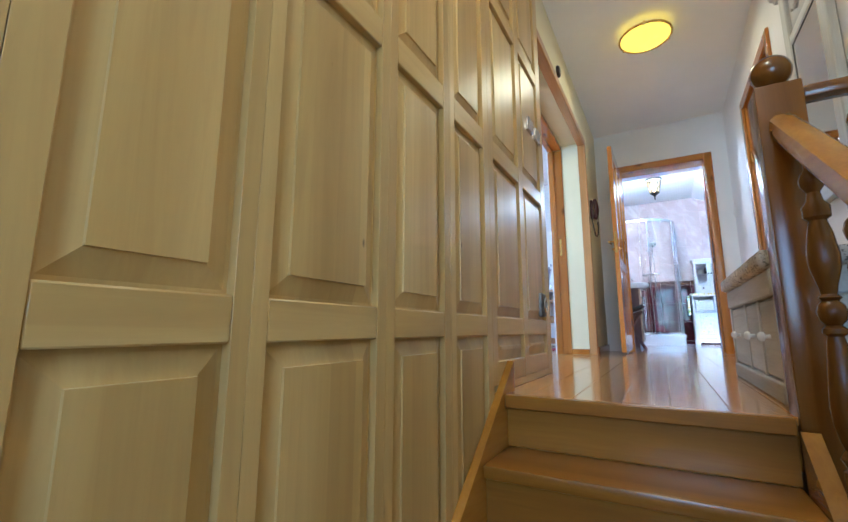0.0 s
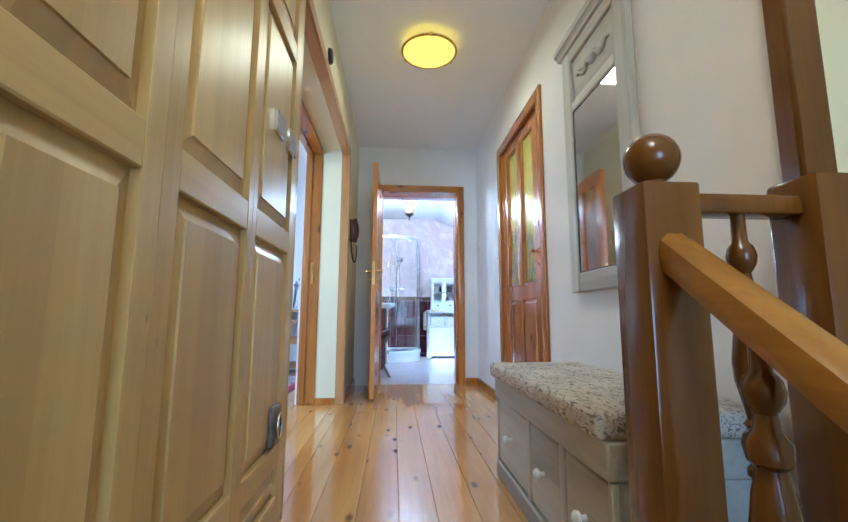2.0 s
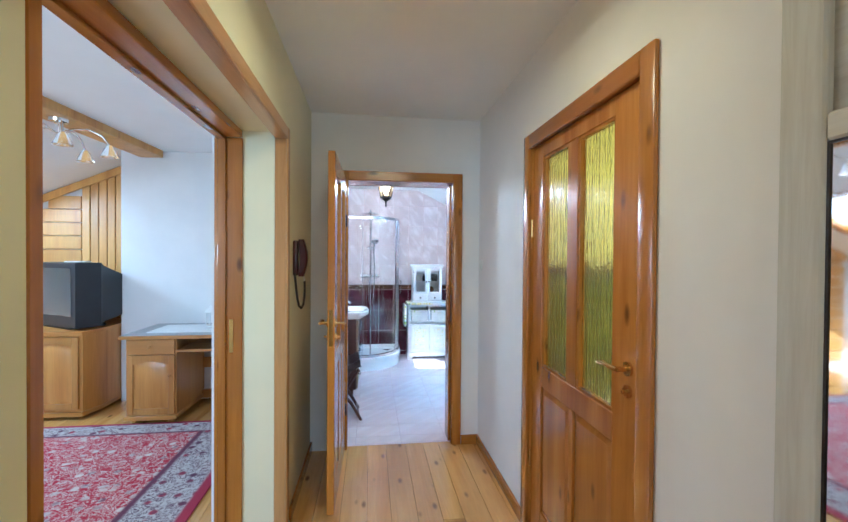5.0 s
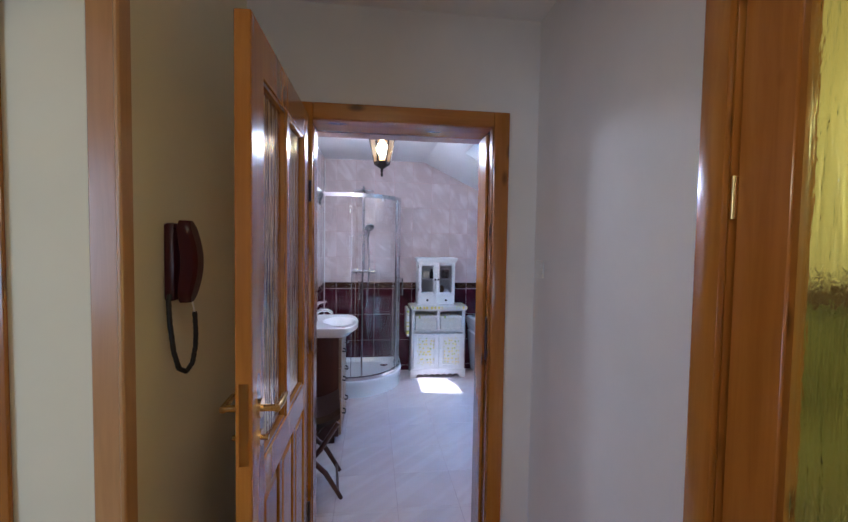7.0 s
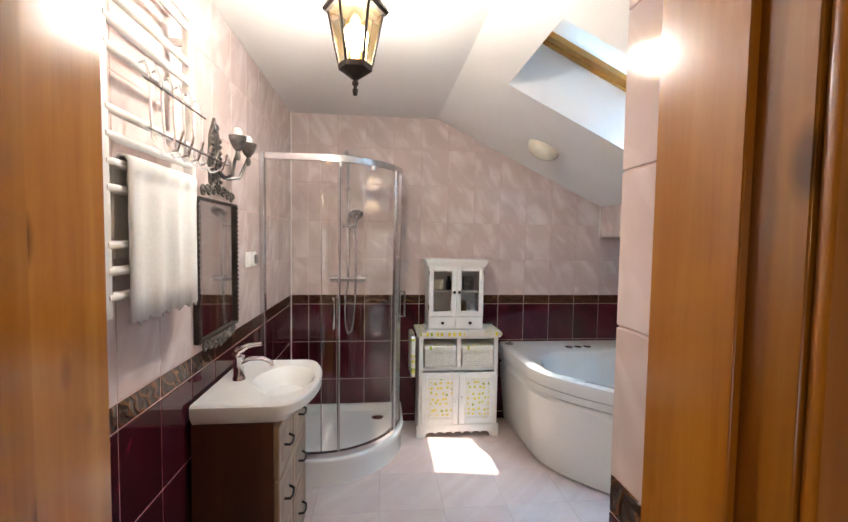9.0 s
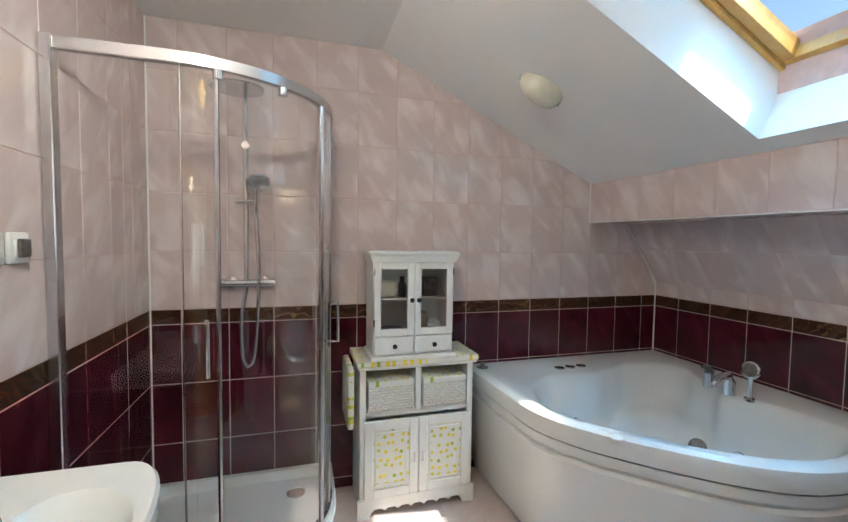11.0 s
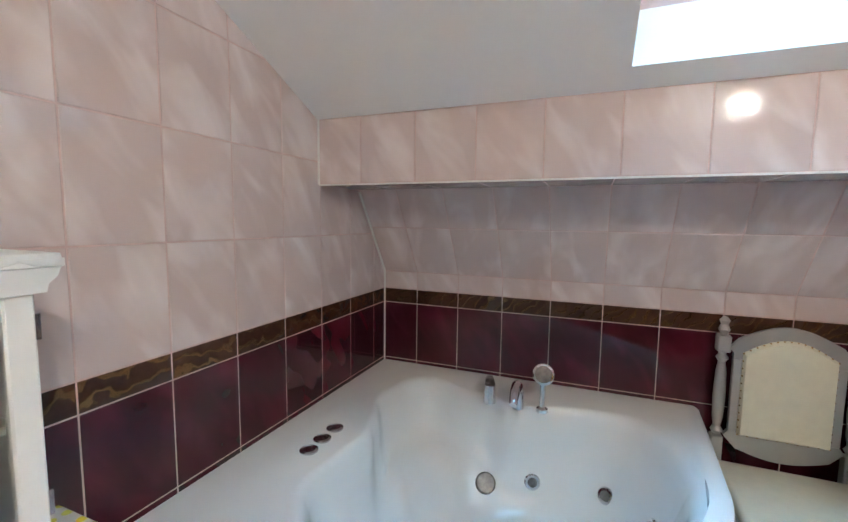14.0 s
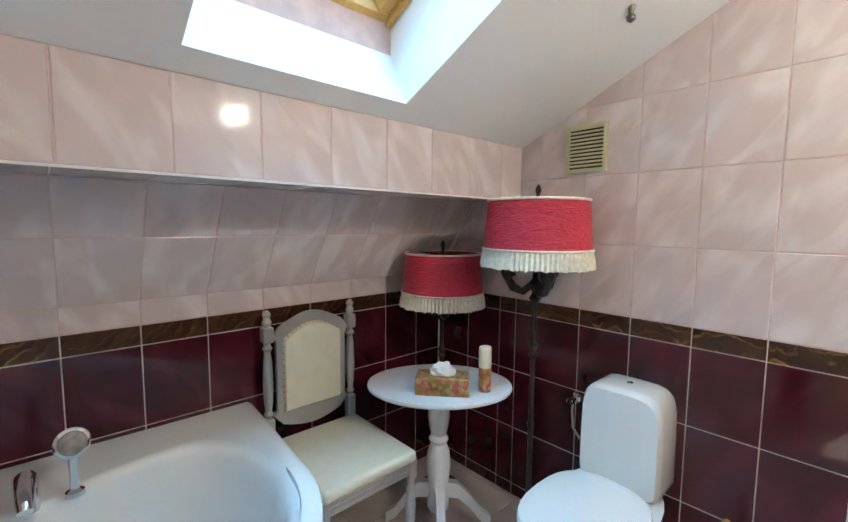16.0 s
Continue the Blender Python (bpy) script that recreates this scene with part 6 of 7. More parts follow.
def knob(parent, x, y, z, mat=M_IRON):
    part("knob", lathe(bmesh.new(), [(0.006, 0), (0.005, -0.01), (0.011, -0.016), (0.012, -0.022), (0.006, -0.028)], 12, (x, y, z), "y"), mat, parent, "round dark knob" if mat is M_IRON else "")


def white_cabinet():
    c = thing("white_cabinet", (0, 0, 0), "white painted cabinet with wicker baskets and lemon-print doors", "cabinet")
    x0, x1, y0, y1 = 0.60, 1.195, 7.995, 8.268
    for q in ((x0, x0 + 0.03, y0, y1, 0.0, 0.765), (x1 - 0.03, x1, y0, y1, 0.0, 0.765), (x0 + 0.03, x1 - 0.03, y0 + 0.01, y1, 0.50, 0.525), (x0 + 0.03, x1 - 0.03, y0 + 0.02, y1, 0.07, 0.09), (x0 + 0.03, x1 - 0.03, y1 - 0.01, y1, 0.09, 0.50), (x0 + 0.03, x1 - 0.03, y1 - 0.01, y1, 0.525, 0.765),
                          ((x0 + x1) / 2 - 0.014, (x0 + x1) / 2 + 0.014, y0, y1 - 0.01, 0.525, 0.765), (x0 + 0.03, x1 - 0.03, y0, y0 + 0.02, 0.742, 0.765)):
        part("board", B(*q, 0.0015), M_WHITE, c)
    part("top", B(x0 - 0.02, x1 + 0.022, y0 - 0.028, y1, 0.765, 0.795, 0.005), M_LEMON, c, "top covered with lemon-print oilcloth")
    part("top_edge", B(x0 - 0.012, x1 + 0.014, y0 - 0.02, y1, 0.752, 0.765, 0.003), M_WHITE, c)
    scal = [(x0 - 0.012, 0.0), (x0 + 0.05, 0.0)]
    m = 7
    for i in range(m):
        a = x0 + 0.06 + (x1 - x0 - 0.12) * i / m
        wd = (x1 - x0 - 0.12) / m
        scal += [(a, 0.028), (a + wd * 0.25, 0.042), (a + wd * 0.75, 0.042), (a + wd * 0.98, 0.028)]
    scal += [(x1 - 0.05, 0.0), (x1 + 0.012, 0.0), (x1 + 0.012, 0.095), (x0 - 0.012, 0.095)]
    part("skirt", prism(bmesh.new(), scal, y0 - 0.012, y0 - 0.0005, "xz"), M_WHITE, c, "scalloped white skirt board")
    mid = (x0 + x1) / 2
    for a, b, k in ((x0 + 0.02, mid - 0.002, 1), (mid + 0.002, x1 - 0.02, -1)):
        d = panel_door_y(c, a, b, 0.10, 0.49, y0 - 0.02, 0.045, M_WHITE)
        part("print_panel", B(a + 0.045, b - 0.045, y0 - 0.010, y0 - 0.004, 0.145, 0.445), M_LEMONX, d, "lemon-print panel")
        part("panel_bead", boxes((a + 0.058, a + 0.064, y0 - 0.016, y0 - 0.010, 0.16, 0.43), (b - 0.064, b - 0.058, y0 - 0.016, y0 - 0.010, 0.16, 0.43), (a + 0.064, b - 0.064, y0 - 0.016, y0 - 0.010, 0.424, 0.43), (a + 0.064, b - 0.064, y0 - 0.016, y0 - 0.010, 0.16, 0.166)), M_WHITE, d)
        hx = (b - 0.02) if k == 1 else (a + 0.02)
        part("pull", tube(bmesh.new(), [(hx, y0 - 0.02, 0.27), (hx, y0 - 0.034, 0.275), (hx, y0 - 0.034, 0.305), (hx, y0 - 0.02, 0.31)], 0.006, 8), M_WHITE, d)
    # drop leaf at the side
    ob = part("drop_leaf", B(x0 - 0.062, x0 - 0.028, y0 - 0.02, y1 - 0.02, 0.46, 0.765, 0.014, seg=2), M_LEMONY, c, "hanging oilcloth side flap")
    for a, b in ((x0 + 0.035, mid - 0.019), (mid + 0.019, x1 - 0.035)):
        basket((a + b) / 2, y0 - 0.006, b - a - 0.008)


def basket(x, y, w):
    k = thing("wicker_basket", (x, y, 0.5255), "white wicker basket with lemon-print lining and bow", "basket", "baskets in the white cabinet")
    h, dp = 0.155, 0.22
    rows, cols = 9, 15
    core = bmesh.new()
    box(core, -w / 2 + 0.008, w / 2 - 0.008, 0.010, dp, 0.004, h - 0.02)
    part("core", core, M_WICKER, k)
    for r in range(rows):
        z = 0.012 + r * (h - 0.03) / rows
        pts = [(-w / 2 + 0.004 + (w - 0.008) * i / (cols * 2), 0.006 + 0.0035 * math.sin(math.pi * i / 2 + math.pi * (r % 2) + 0.8), z + 0.006) for i in range(cols * 2 + 1)]
        part("strand", tube(bmesh.new(), pts, 0.0062, 5), M_WICKER, k)
    for i in range(cols):
        xx = -w / 2 + 0.01 + (w - 0.02) * i / (cols - 1)
        part("stake", tube(bmesh.new(), [(xx, 0.007, 0.004), (xx, 0.007, h - 0.02)], 0.0035, 5), M_WICKER, k)
    part("lining", B(-w / 2, w / 2, -0.001, dp, h - 0.025, h + 0.006, 0.006), M_LEMON, k, "folded lemon-print lining")
    bow = bmesh.new()
    for s in (-1, 1):
        tube(bow, [(0, -0.006, h - 0.03), (s * 0.018, -0.010, h - 0.018), (s * 0.036, -0.008, h - 0.022), (s * 0.03, -0.008, h - 0.036), (0, -0.006, h - 0.03)], 0.004, 6)
        tube(bow, [(0, -0.006, h - 0.03), (s * 0.016, -0.006, h - 0.055), (s * 0.028, -0.005, h - 0.07)], 0.003, 6)
    part("bow", bow, M_CREAMVINYL, k, "cream ribbon bow")


white_cabinet()


def hutch():
    c = thing("hutch", (0, 0, 0.795), "small white display hutch with two glazed doors", "hutch")
    x0, x1, y0, y1 = 0.660, 1.068, 7.985, 8.20
    H = 0.487
    mid = (x0 + x1) / 2
    for q in ((x0, x0 + 0.016, y0, y1, 0.0, H), (x1 - 0.016, x1, y0, y1, 0.0, H), (x0 + 0.016, x1 - 0.016, y1 - 0.008, y1, 0.0, H), (x0 + 0.016, x1 - 0.016, y0, y1 - 0.008, 0.02, 0.035), (x0 + 0.016, x1 - 0.016, y0, y1 - 0.008, 0.108, 0.122), (x0 + 0.016, x1 - 0.016, y0, y1 - 0.008, H - 0.016, H)):
        part("board", B(*q, 0.001), M_WHITE, c)
    part("shelf", boxes((x0 + 0.016, x1 - 0.016, y0 + 0.02, y1 - 0.008, 0.29, 0.302)), M_WHITE, c)
    part("base", B(x0 - 0.014, x1 + 0.014, y0 - 0.03, y1, 0.0, 0.022, 0.004), M_WHITE, c)
    cor = [(0.0, 0.0), (0.008, 0.0), (0.010, 0.012), (0.017, 0.022), (0.020, 0.034), (0.023, 0.036), (0.023, 0.046), (0.0, 0.046)]
    rings = [[(x0 - a, y0 - 0.02 - a, H - 0.004 + b), (x1 + a, y0 - 0.02 - a, H - 0.004 + b), (x1 + a, y1, H - 0.004 + b), (x0 - a, y1, H - 0.004 + b)] for a, b in cor[:-1]]
    part("cornice", skin(bmesh.new(), rings, True, True), M_WHITE, c)
    for a, b, k in ((x0 + 0.002, mid - 0.001, 1), (mid + 0.001, x1 - 0.002, -1)):
        d = panel_door_y(c, a, b, 0.122, H - 0.004, y0 - 0.02, 0.034, M_WHITE)
        g = part("pane", B(a + 0.033, b - 0.033, y0 - 0.012, y0 - 0.009, 0.155, H - 0.037), M_GLASS, d, "clear glass pane")
        knob(d, (b - 0.017) if k == 1 else (a + 0.017), y0 - 0.02, 0.298)
        dr = part("drawer", B(a + 0.002, b - 0.002, y0 - 0.018, y0 - 0.0005, 0.030, 0.116, 0.003), M_WHITE, c)
        bm = bmesh.new()
        for q in ((a + 0.02, b - 0.02, y0 - 0.021, y0 - 0.0175, 0.098, 0.102), (a + 0.02, b - 0.02, y0 - 0.021, y0 - 0.0175, 0.044, 0.048), (a + 0.02, a + 0.024, y0 - 0.021, y0 - 0.0175, 0.048, 0.098), (b - 0.024, b - 0.02, y0 - 0.021, y0 - 0.0175, 0.048, 0.098)):
            box(bm, *q)
        part("drawer_bead", bm, M_WHITE, dr)
        knob(dr, (a + b) / 2, y0 - 0.018, 0.073)
        for z in (0.17, 0.42):
            hx = a if k == 1 else b
            part("hinge", B(hx - 0.003, hx + 0.003, y0 - 0.023, y0 - 0.0195, z, z + 0.035), M_ALU, d)
    # things behind the panes
    z1, z2 = 0.795 + 0.122, 0.795 + 0.302
    single("rolled_cloth", B(-0.045, 0.045, -0.03, 0.03, 0, 0.085, 0.022, seg=3), M_CREAMVINYL, "folded cream cloth in the hutch", "cloth", "", (x0 + 0.085, y0 + 0.08, z2))
    single("dark_bottle", lathe(bmesh.new(), [(0.02, 0), (0.022, 0.06), (0.012, 0.08), (0.012, 0.10), (0.016, 0.105)], 14), M_BLACK, "small dark bottle in the hutch", "bottle", "", (x0 + 0.16, y0 + 0.07, z2))
    single("woven_dish", lathe(bmesh.new(), [(0.045, 0), (0.055, 0.02), (0.05, 0.022)], 18), M_PEWTER, "low dark woven dish in the hutch", "dish", "", (x0 + 0.11, y0 + 0.08, z1))
    single("patterned_box", B(-0.04, 0.04, -0.03, 0.03, 0, 0.10, 0.004), M_PEWTER, "grey patterned box in the hutch", "box", "", (x1 - 0.095, y0 + 0.09, z2))
    single("cotton_ball", lathe(bmesh.new(), [(0.02, 0), (0.034, 0.02), (0.036, 0.04), (0.02, 0.06), (0.004, 0.066)], 12), M_TOWEL, "white cotton ball in the hutch", "cotton", "", (x1 - 0.075, y0 + 0.07, z1))
    single("amber_jar", lathe(bmesh.new(), [(0.028, 0), (0.034, 0.05), (0.028, 0.09), (0.015, 0.10)], 14), M_FRONTWOOD, "amber jar in the hutch", "jar", "", (x1 - 0.135, y0 + 0.09, z1))
    # lace runner on top
    n = 30
    bm = bmesh.new()
    rows = []
    for y, dz in ((y0 - 0.046, -0.008), (y0 - 0.040, 0.004), (y1 - 0.02, 0.004)):
        rows.append([(x0 - 0.02 + (x1 - x0 + 0.04) * i / n, y + (0.003 * math.sin(i * 1.9) if dz < 0 else 0), H + 0.044 + dz + (0.004 * math.sin(i * 1.7) if dz < 0 else 0.001)) for i in range(n + 1)])
    skin(bm, rows, closed=False)
    ob = single("lace_runner", bm, M_TOWEL, "white lace runner on the hutch top", "runner", "", (0, 0, 0.795))
    ob.modifiers.new("thickness", "SOLIDIFY").thickness = 0.002


hutch()


# ---- corner bath ----
def corner_bath():
    t = thing("corner_bath", (0, 0, 0), "white acrylic corner whirlpool bath with curved front", "bathtub")
    xk, yf = XK - 0.001, YF - 0.001
    n = 40

    def front(k):
        """Front edge from the far wall to the knee wall, set in by k."""
        pts = [(1.285 + k, yf), (1.297 + k, 7.95)]
        c, r = (2.12, 7.71), 0.815
        for i in range(n + 1):
            a = 180 + 90 * i / n
            bulge = 1 - 0.09 * math.sin(radians(2 * (a - 180))) ** 2
            pts.append((c[0] + (r - k) * bulge * math.cos(radians(a)), c[1] + (r - k) * bulge * math.sin(radians(a))))
        return pts + [(2.40, 6.873 + k), (xk, 6.855 + k)]

    def ring(k, z, back=0.0):
        pts = [(min(a, xk - back), min(b, yf - back), z) for a, b in front(k)]
        (xa, ya, _), (xb, yb, _) = pts[-1], pts[0]
        m2 = 22
        pts += [(xk - back, ya + (yf - back - ya) * i / m2, z) for i in range(1, m2)]
        pts += [(xk - back, yf - back, z)]
        return pts + [(xk - back + (xb - xk + back) * i / m2, yf - back, z) for i in range(1, m2)]

    m = len(ring(0, 0))

    # heart-shaped well: reach of its rim round the middle, by degrees
    reach = [(-180, 0.60), (-158, 0.56), (-135, 0.51), (-112, 0.56), (-90, 0.63), (-70, 0.69), (-50, 0.72), (-33, 0.53), (-14, 0.38), (12, 0.46), (38, 0.65), (58, 0.55), (78, 0.41), (98, 0.36), (116, 0.42), (135, 0.54), (156, 0.60)]

    def spread(d):
        """Reach at d degrees, smooth all round."""
        w = s1 = 0.0
        for a, r in reach:
            e = math.exp(-(((d - a + 540) % 360 - 180) / 12.5) ** 2)
            w, s1 = w + e, s1 + e * r
        return s1 / w

    def pool(k, z, seat=None, even=0.0):
        """Ring of the well at k of its reach; seat is the height that it keeps towards the corner."""
        out = []
        cx, cy = 2.02, 7.62
        for q in ring(0.0, 0):
            a = math.atan2(q[1] - cy, q[0] - cx)
            d = math.degrees(a)
            corner = max(0.0, 1 - abs((d - 40 + 540) % 360 - 180) / 62.0)
            corner = corner * corner * (3 - 2 * corner)
            corner = min(1.0, corner * 1.6)
            r = k * (spread(d) * (1 - even) + 0.54 * even)
            out.append((cx + r * math.cos(a), cy + r * math.sin(a), z + ((seat or z) - z) * corner))
        return out
    rim = 0.645
    apron = [ring(0.055, 0.012), ring(0.05, 0.05), ring(0.024, 0.30), ring(0.012, 0.455), ring(0.010, 0.470), ring(0.026, 0.482), ring(0.028, 0.492), ring(0.010, 0.502), ring(0.004, 0.545)]
    part("apron", skin(bmesh.new(), apron), M_ACRYL, t, "curved white front panel")
    shell = [ring(0.012, 0.545), ring(-0.004, 0.555), ring(-0.012, 0.60), ring(-0.006, 0.632), ring(0.012, rim), ring(0.05, rim, 0.004), pool(1.045, rim - 0.012), pool(1.02, rim - 0.017), pool(1.0, rim - 0.026), pool(0.982, rim - 0.042), pool(0.962, 0.57, 0.58), pool(0.93, 0.48, 0.52, 0.08), pool(0.89, 0.39, 0.45, 0.14), pool(0.84, 0.31, 0.415, 0.2), pool(0.77, 0.26, 0.40, 0.25), pool(0.69, 0.235, 0.375, 0.28), pool(0.62, 0.225, 0.32, 0.32), pool(0.55, 0.216, 0.255, 0.36), pool(0.46, 0.21, 0.22, 0.42), pool(0.3, 0.206, None, 0.6), pool(0.1, 0.204, None, 1.0)]
    part("shell", skin(bmesh.new(), shell, False, True), M_ACRYL, t, "glossy white heart-shaped well")
    # whirlpool jets on the well
    for o, u, big in (((2.340, 7.640, 0.314), (-0.70, -0.36, 0.60), 1), ((2.390, 7.460, 0.336), (-0.92, -0.25, 0.25), 0), ((2.395, 7.187, 0.347), (-0.82, 0.38, 0.42), 0), ((2.173, 7.061, 0.413), (-0.12, 0.94, 0.33), 0), ((1.822, 7.965, 0.356), (0.05, -0.96, 0.25), 0)):
        o, u = Vector(o), Vector(u).normalized()
        r = 0.042 if big else 0.032
        j = part("jet", tube(bmesh.new(), [o - u * 0.02, o + u * 0.004, o + u * 0.010], [r, r, r * 0.85], 20), M_PEWTER if big else M_CHROME, t, "round metal whirlpool jet")
        if not big:
            part("nozzle", tube(bmesh.new(), [o + u * 0.010, o + u * 0.013], [r * 0.6, r * 0.5], 14), M_PEWTER, j)
    for x, y in ((1.797, 8.095), (1.872, 8.098), (1.95, 8.10)):
        part("button", lathe(bmesh.new(), [(0.030, 0.0), (0.030, 0.004), (0.022, 0.007), (0.020, 0.005)], 18, (x, y, rim - 0.006)), M_ALU, t, "metal air button")
    part("cap", lathe(bmesh.new(), [(0.035, 0.0), (0.033, 0.006), (0.014, 0.010), (0.010, 0.028), (0.004, 0.03)], 20, (1.345, 8.20, rim)), M_PEWTER, t, "small dark overflow knob")
    part("cap", lathe(bmesh.new(), [(0.026, 0.0), (0.024, 0.005)], 18, (1.48, 7.27, rim - 0.001)), M_PLASTIC, t)
    tap = thing("bath_tap", (2.37, 7.53, rim - 0.011), "chrome waterfall bath tap on the bath deck", "tap")
    part("spout", tube(bmesh.new(), [(0.03, 0, 0.0), (0.025, 0, 0.06), (0.005, 0, 0.095), (-0.05, 0, 0.085), (-0.085, 0, 0.055)], [0.026, 0.026, 0.024, 0.020, 0.016], 14), M_CHROME, tap)
    part("lever_body", lathe(bmesh.new(), [(0.026, 0), (0.024, 0.055), (0.022, 0.075)], 18, (0.03, 0.115, 0)), M_CHROME, tap)
    part("lever", tube(bmesh.new(), [(0.035, 0.115, 0.07), (0.02, 0.115, 0.10), (-0.02, 0.115, 0.11)], [0.022, 0.018, 0.008], 12), M_PEWTER, tap)
    hs = thing("bath_hand_shower", (2.40, 7.434, rim - 0.011), "chrome hand shower standing in the bath deck", "hand shower")
    part("holder", lathe(bmesh.new(), [(0.024, 0), (0.022, 0.012), (0.012, 0.02)], 18), M_CHROME, hs)
    part("grip", tube(bmesh.new(), [(0, 0, 0.01), (0, 0, 0.06), (0.0, 0, 0.12)], [0.012, 0.011, 0.013], 12), M_CHROME, hs)
    u = Vector((-0.93, -0.1, 0.3)).normalized()
    o = Vector((0.0, 0, 0.15))
    part("head", tube(bmesh.new(), [o - u * 0.018, o - u * 0.008, o + u * 0.008, o + u * 0.012], [0.02, 0.040, 0.042, 0.036], 24), M_CHROME, hs)
    part("face", tube(bmesh.new(), [o + u * 0.012, o + u * 0.0145], [0.033, 0.030], 20), M_PEWTER, hs, "grey spray face")


corner_bath()


# ---- chair, table, lamps, toilet ----
def chair():
    c = thing("chair", (2.40, 6.60, 0), "silver painted chair with cream vinyl seat and back", "chair", "", -90)
    # local: faces -y, the back stands at +y
    w = 0.20
    for s in (-1, 1):
        prof = [(0.019, 0.40), (0.019, 0.56), (0.012, 0.575), (0.021, 0.59), (0.012, 0.605), (0.018, 0.64), (0.021, 0.72), (0.018, 0.82), (0.012, 0.86), (0.021, 0.875), (0.012, 0.89), (0.014, 0.90)]
        leg = bmesh.new()
        box(leg, s * w - 0.02, s * w + 0.02, 0.195, 0.235, 0.0, 0.57, 0.004)
        lathe(leg, [(r, z) for r, z in prof if z >= 0.57], 14, (s * w, 0.215, 0))
        box(leg, s * w - 0.022, s * w + 0.022, 0.194, 0.236, 0.90, 0.965, 0.004)
        lathe(leg, [(0.010, 0.965), (0.020, 0.985), (0.012, 1.005), (0.018, 1.02), (0.006, 1.035)], 14, (s * w, 0.215, 0))
        part("back_leg", leg, M_SILVER, c)
        fl = bmesh.new()
        box(fl, s * w - 0.02, s * w + 0.02, -0.260, -0.220, 0.36, 0.445, 0.004)
        lathe(fl, [(0.012, 0.0), (0.016, 0.02), (0.013, 0.05), (0.020, 0.16), (0.022, 0.25), (0.013, 0.30), (0.021, 0.315), (0.013, 0.33), (0.018, 0.36)], 14, (s * w, -0.240, 0))
        part("front_leg", fl, M_SILVER, c)
        part("side_apron", B(s * w - 0.012, s * w + 0.012, -0.220, 0.195, 0.375, 0.44, 0.004), M_SILVER, c)
        for z in (0.388, 0.408, 0.426):
            part("side_bead", B(s * (w + 0.012), s * (w + 0.017), -0.220, 0.195, z - 0.006, z + 0.006, 0.002), M_SILVER, c)
    part("front_apron", B(-w + 0.02, w - 0.02, -0.252, -0.228, 0.375, 0.44, 0.004), M_SILVER, c)
    for z in (0.388, 0.408, 0.426):
        part("front_bead", B(-w + 0.02, w - 0.02, -0.257, -0.252, z - 0.006, z + 0.006, 0.002), M_SILVER, c)
    part("back_apron", B(-w + 0.02, w - 0.02, 0.203, 0.227, 0.375, 0.44, 0.004), M_SILVER, c)
    part("seat", B(-w - 0.01, w + 0.01, -0.272, 0.19, 0.435, 0.485, 0.018, seg=3), M_CREAMVINYL, c, "padded cream vinyl seat")
    n = 14
    top = [(-w + 0.02, 0.915)] + [(-0.15 + 0.30 * i / n, 0.955 + 0.055 * math.sin(math.pi * i / n)) for i in range(n + 1)] + [(w - 0.02, 0.915)]
    low = [(w - 0.02, 0.575)] + [(0.14 - 0.28 * i / n, 0.53 - 0.03 * math.sin(math.pi * i / n)) for i in range(n + 1)] + [(-w + 0.02, 0.575)]
    part("back_frame", prism(bmesh.new(), [(-0.165, 0.90)] + top + [(0.165, 0.90)][:0] + [(w - 0.02, 0.90), (-w + 0.02, 0.90)][:0] + [(0.165, 0.88), (-0.165, 0.88)], 0.205, 0.225, "xz"), M_SILVER, c)
    part("back_frame", prism(bmesh.new(), low + [(-0.165, 0.595), (0.165, 0.595)], 0.205, 0.225, "xz"), M_SILVER, c)
    for s in (-1, 1):
        part("back_stile", B(s * 0.152 - 0.014, s * 0.152 + 0.014, 0.204, 0.226, 0.595, 0.88, 0.003), M_SILVER, c)
    pad = [(-0.138, 0.585), (0.138, 0.585)] + [(0.138 - 0.276 * i / n, 0.905 + 0.06 * math.sin(math.pi * i / n)) for i in range(n + 1)]
    pc = (0, 0.75)

    def pr(k, y):
        return [(pc[0] + (a - pc[0]) * k, y, pc[1] + (b - pc[1]) * k) for a, b in pad]
    part("backrest", skin(bmesh.new(), [pr(1.0, 0.222), pr(1.0, 0.202), pr(0.95, 0.188), pr(0.75, 0.180)], True, True), M_CREAMVINYL, c, "padded cream vinyl back")
    nails = bmesh.new()
    for i in range(len(pad)):
        a, b = pad[i], pad[(i + 1) % len(pad)]
        d = math.hypot(b[0] - a[0], b[1] - a[1])
        for k in range(max(1, round(d / 0.03))):
            t = k / max(1, round(d / 0.03))
            x, z = a[0] + (b[0] - a[0]) * t, a[1] + (b[1] - a[1]) * t
            bmesh.ops.create_icosphere(nails, subdivisions=1, radius=0.004, matrix=Matrix.Translation((x * 0.985, 0.200, pc[1] + (z - pc[1]) * 0.985)))
    part("upholstery_nails", nails, M_BRASS, c, "row of small brass nails", "stuff")


chair()


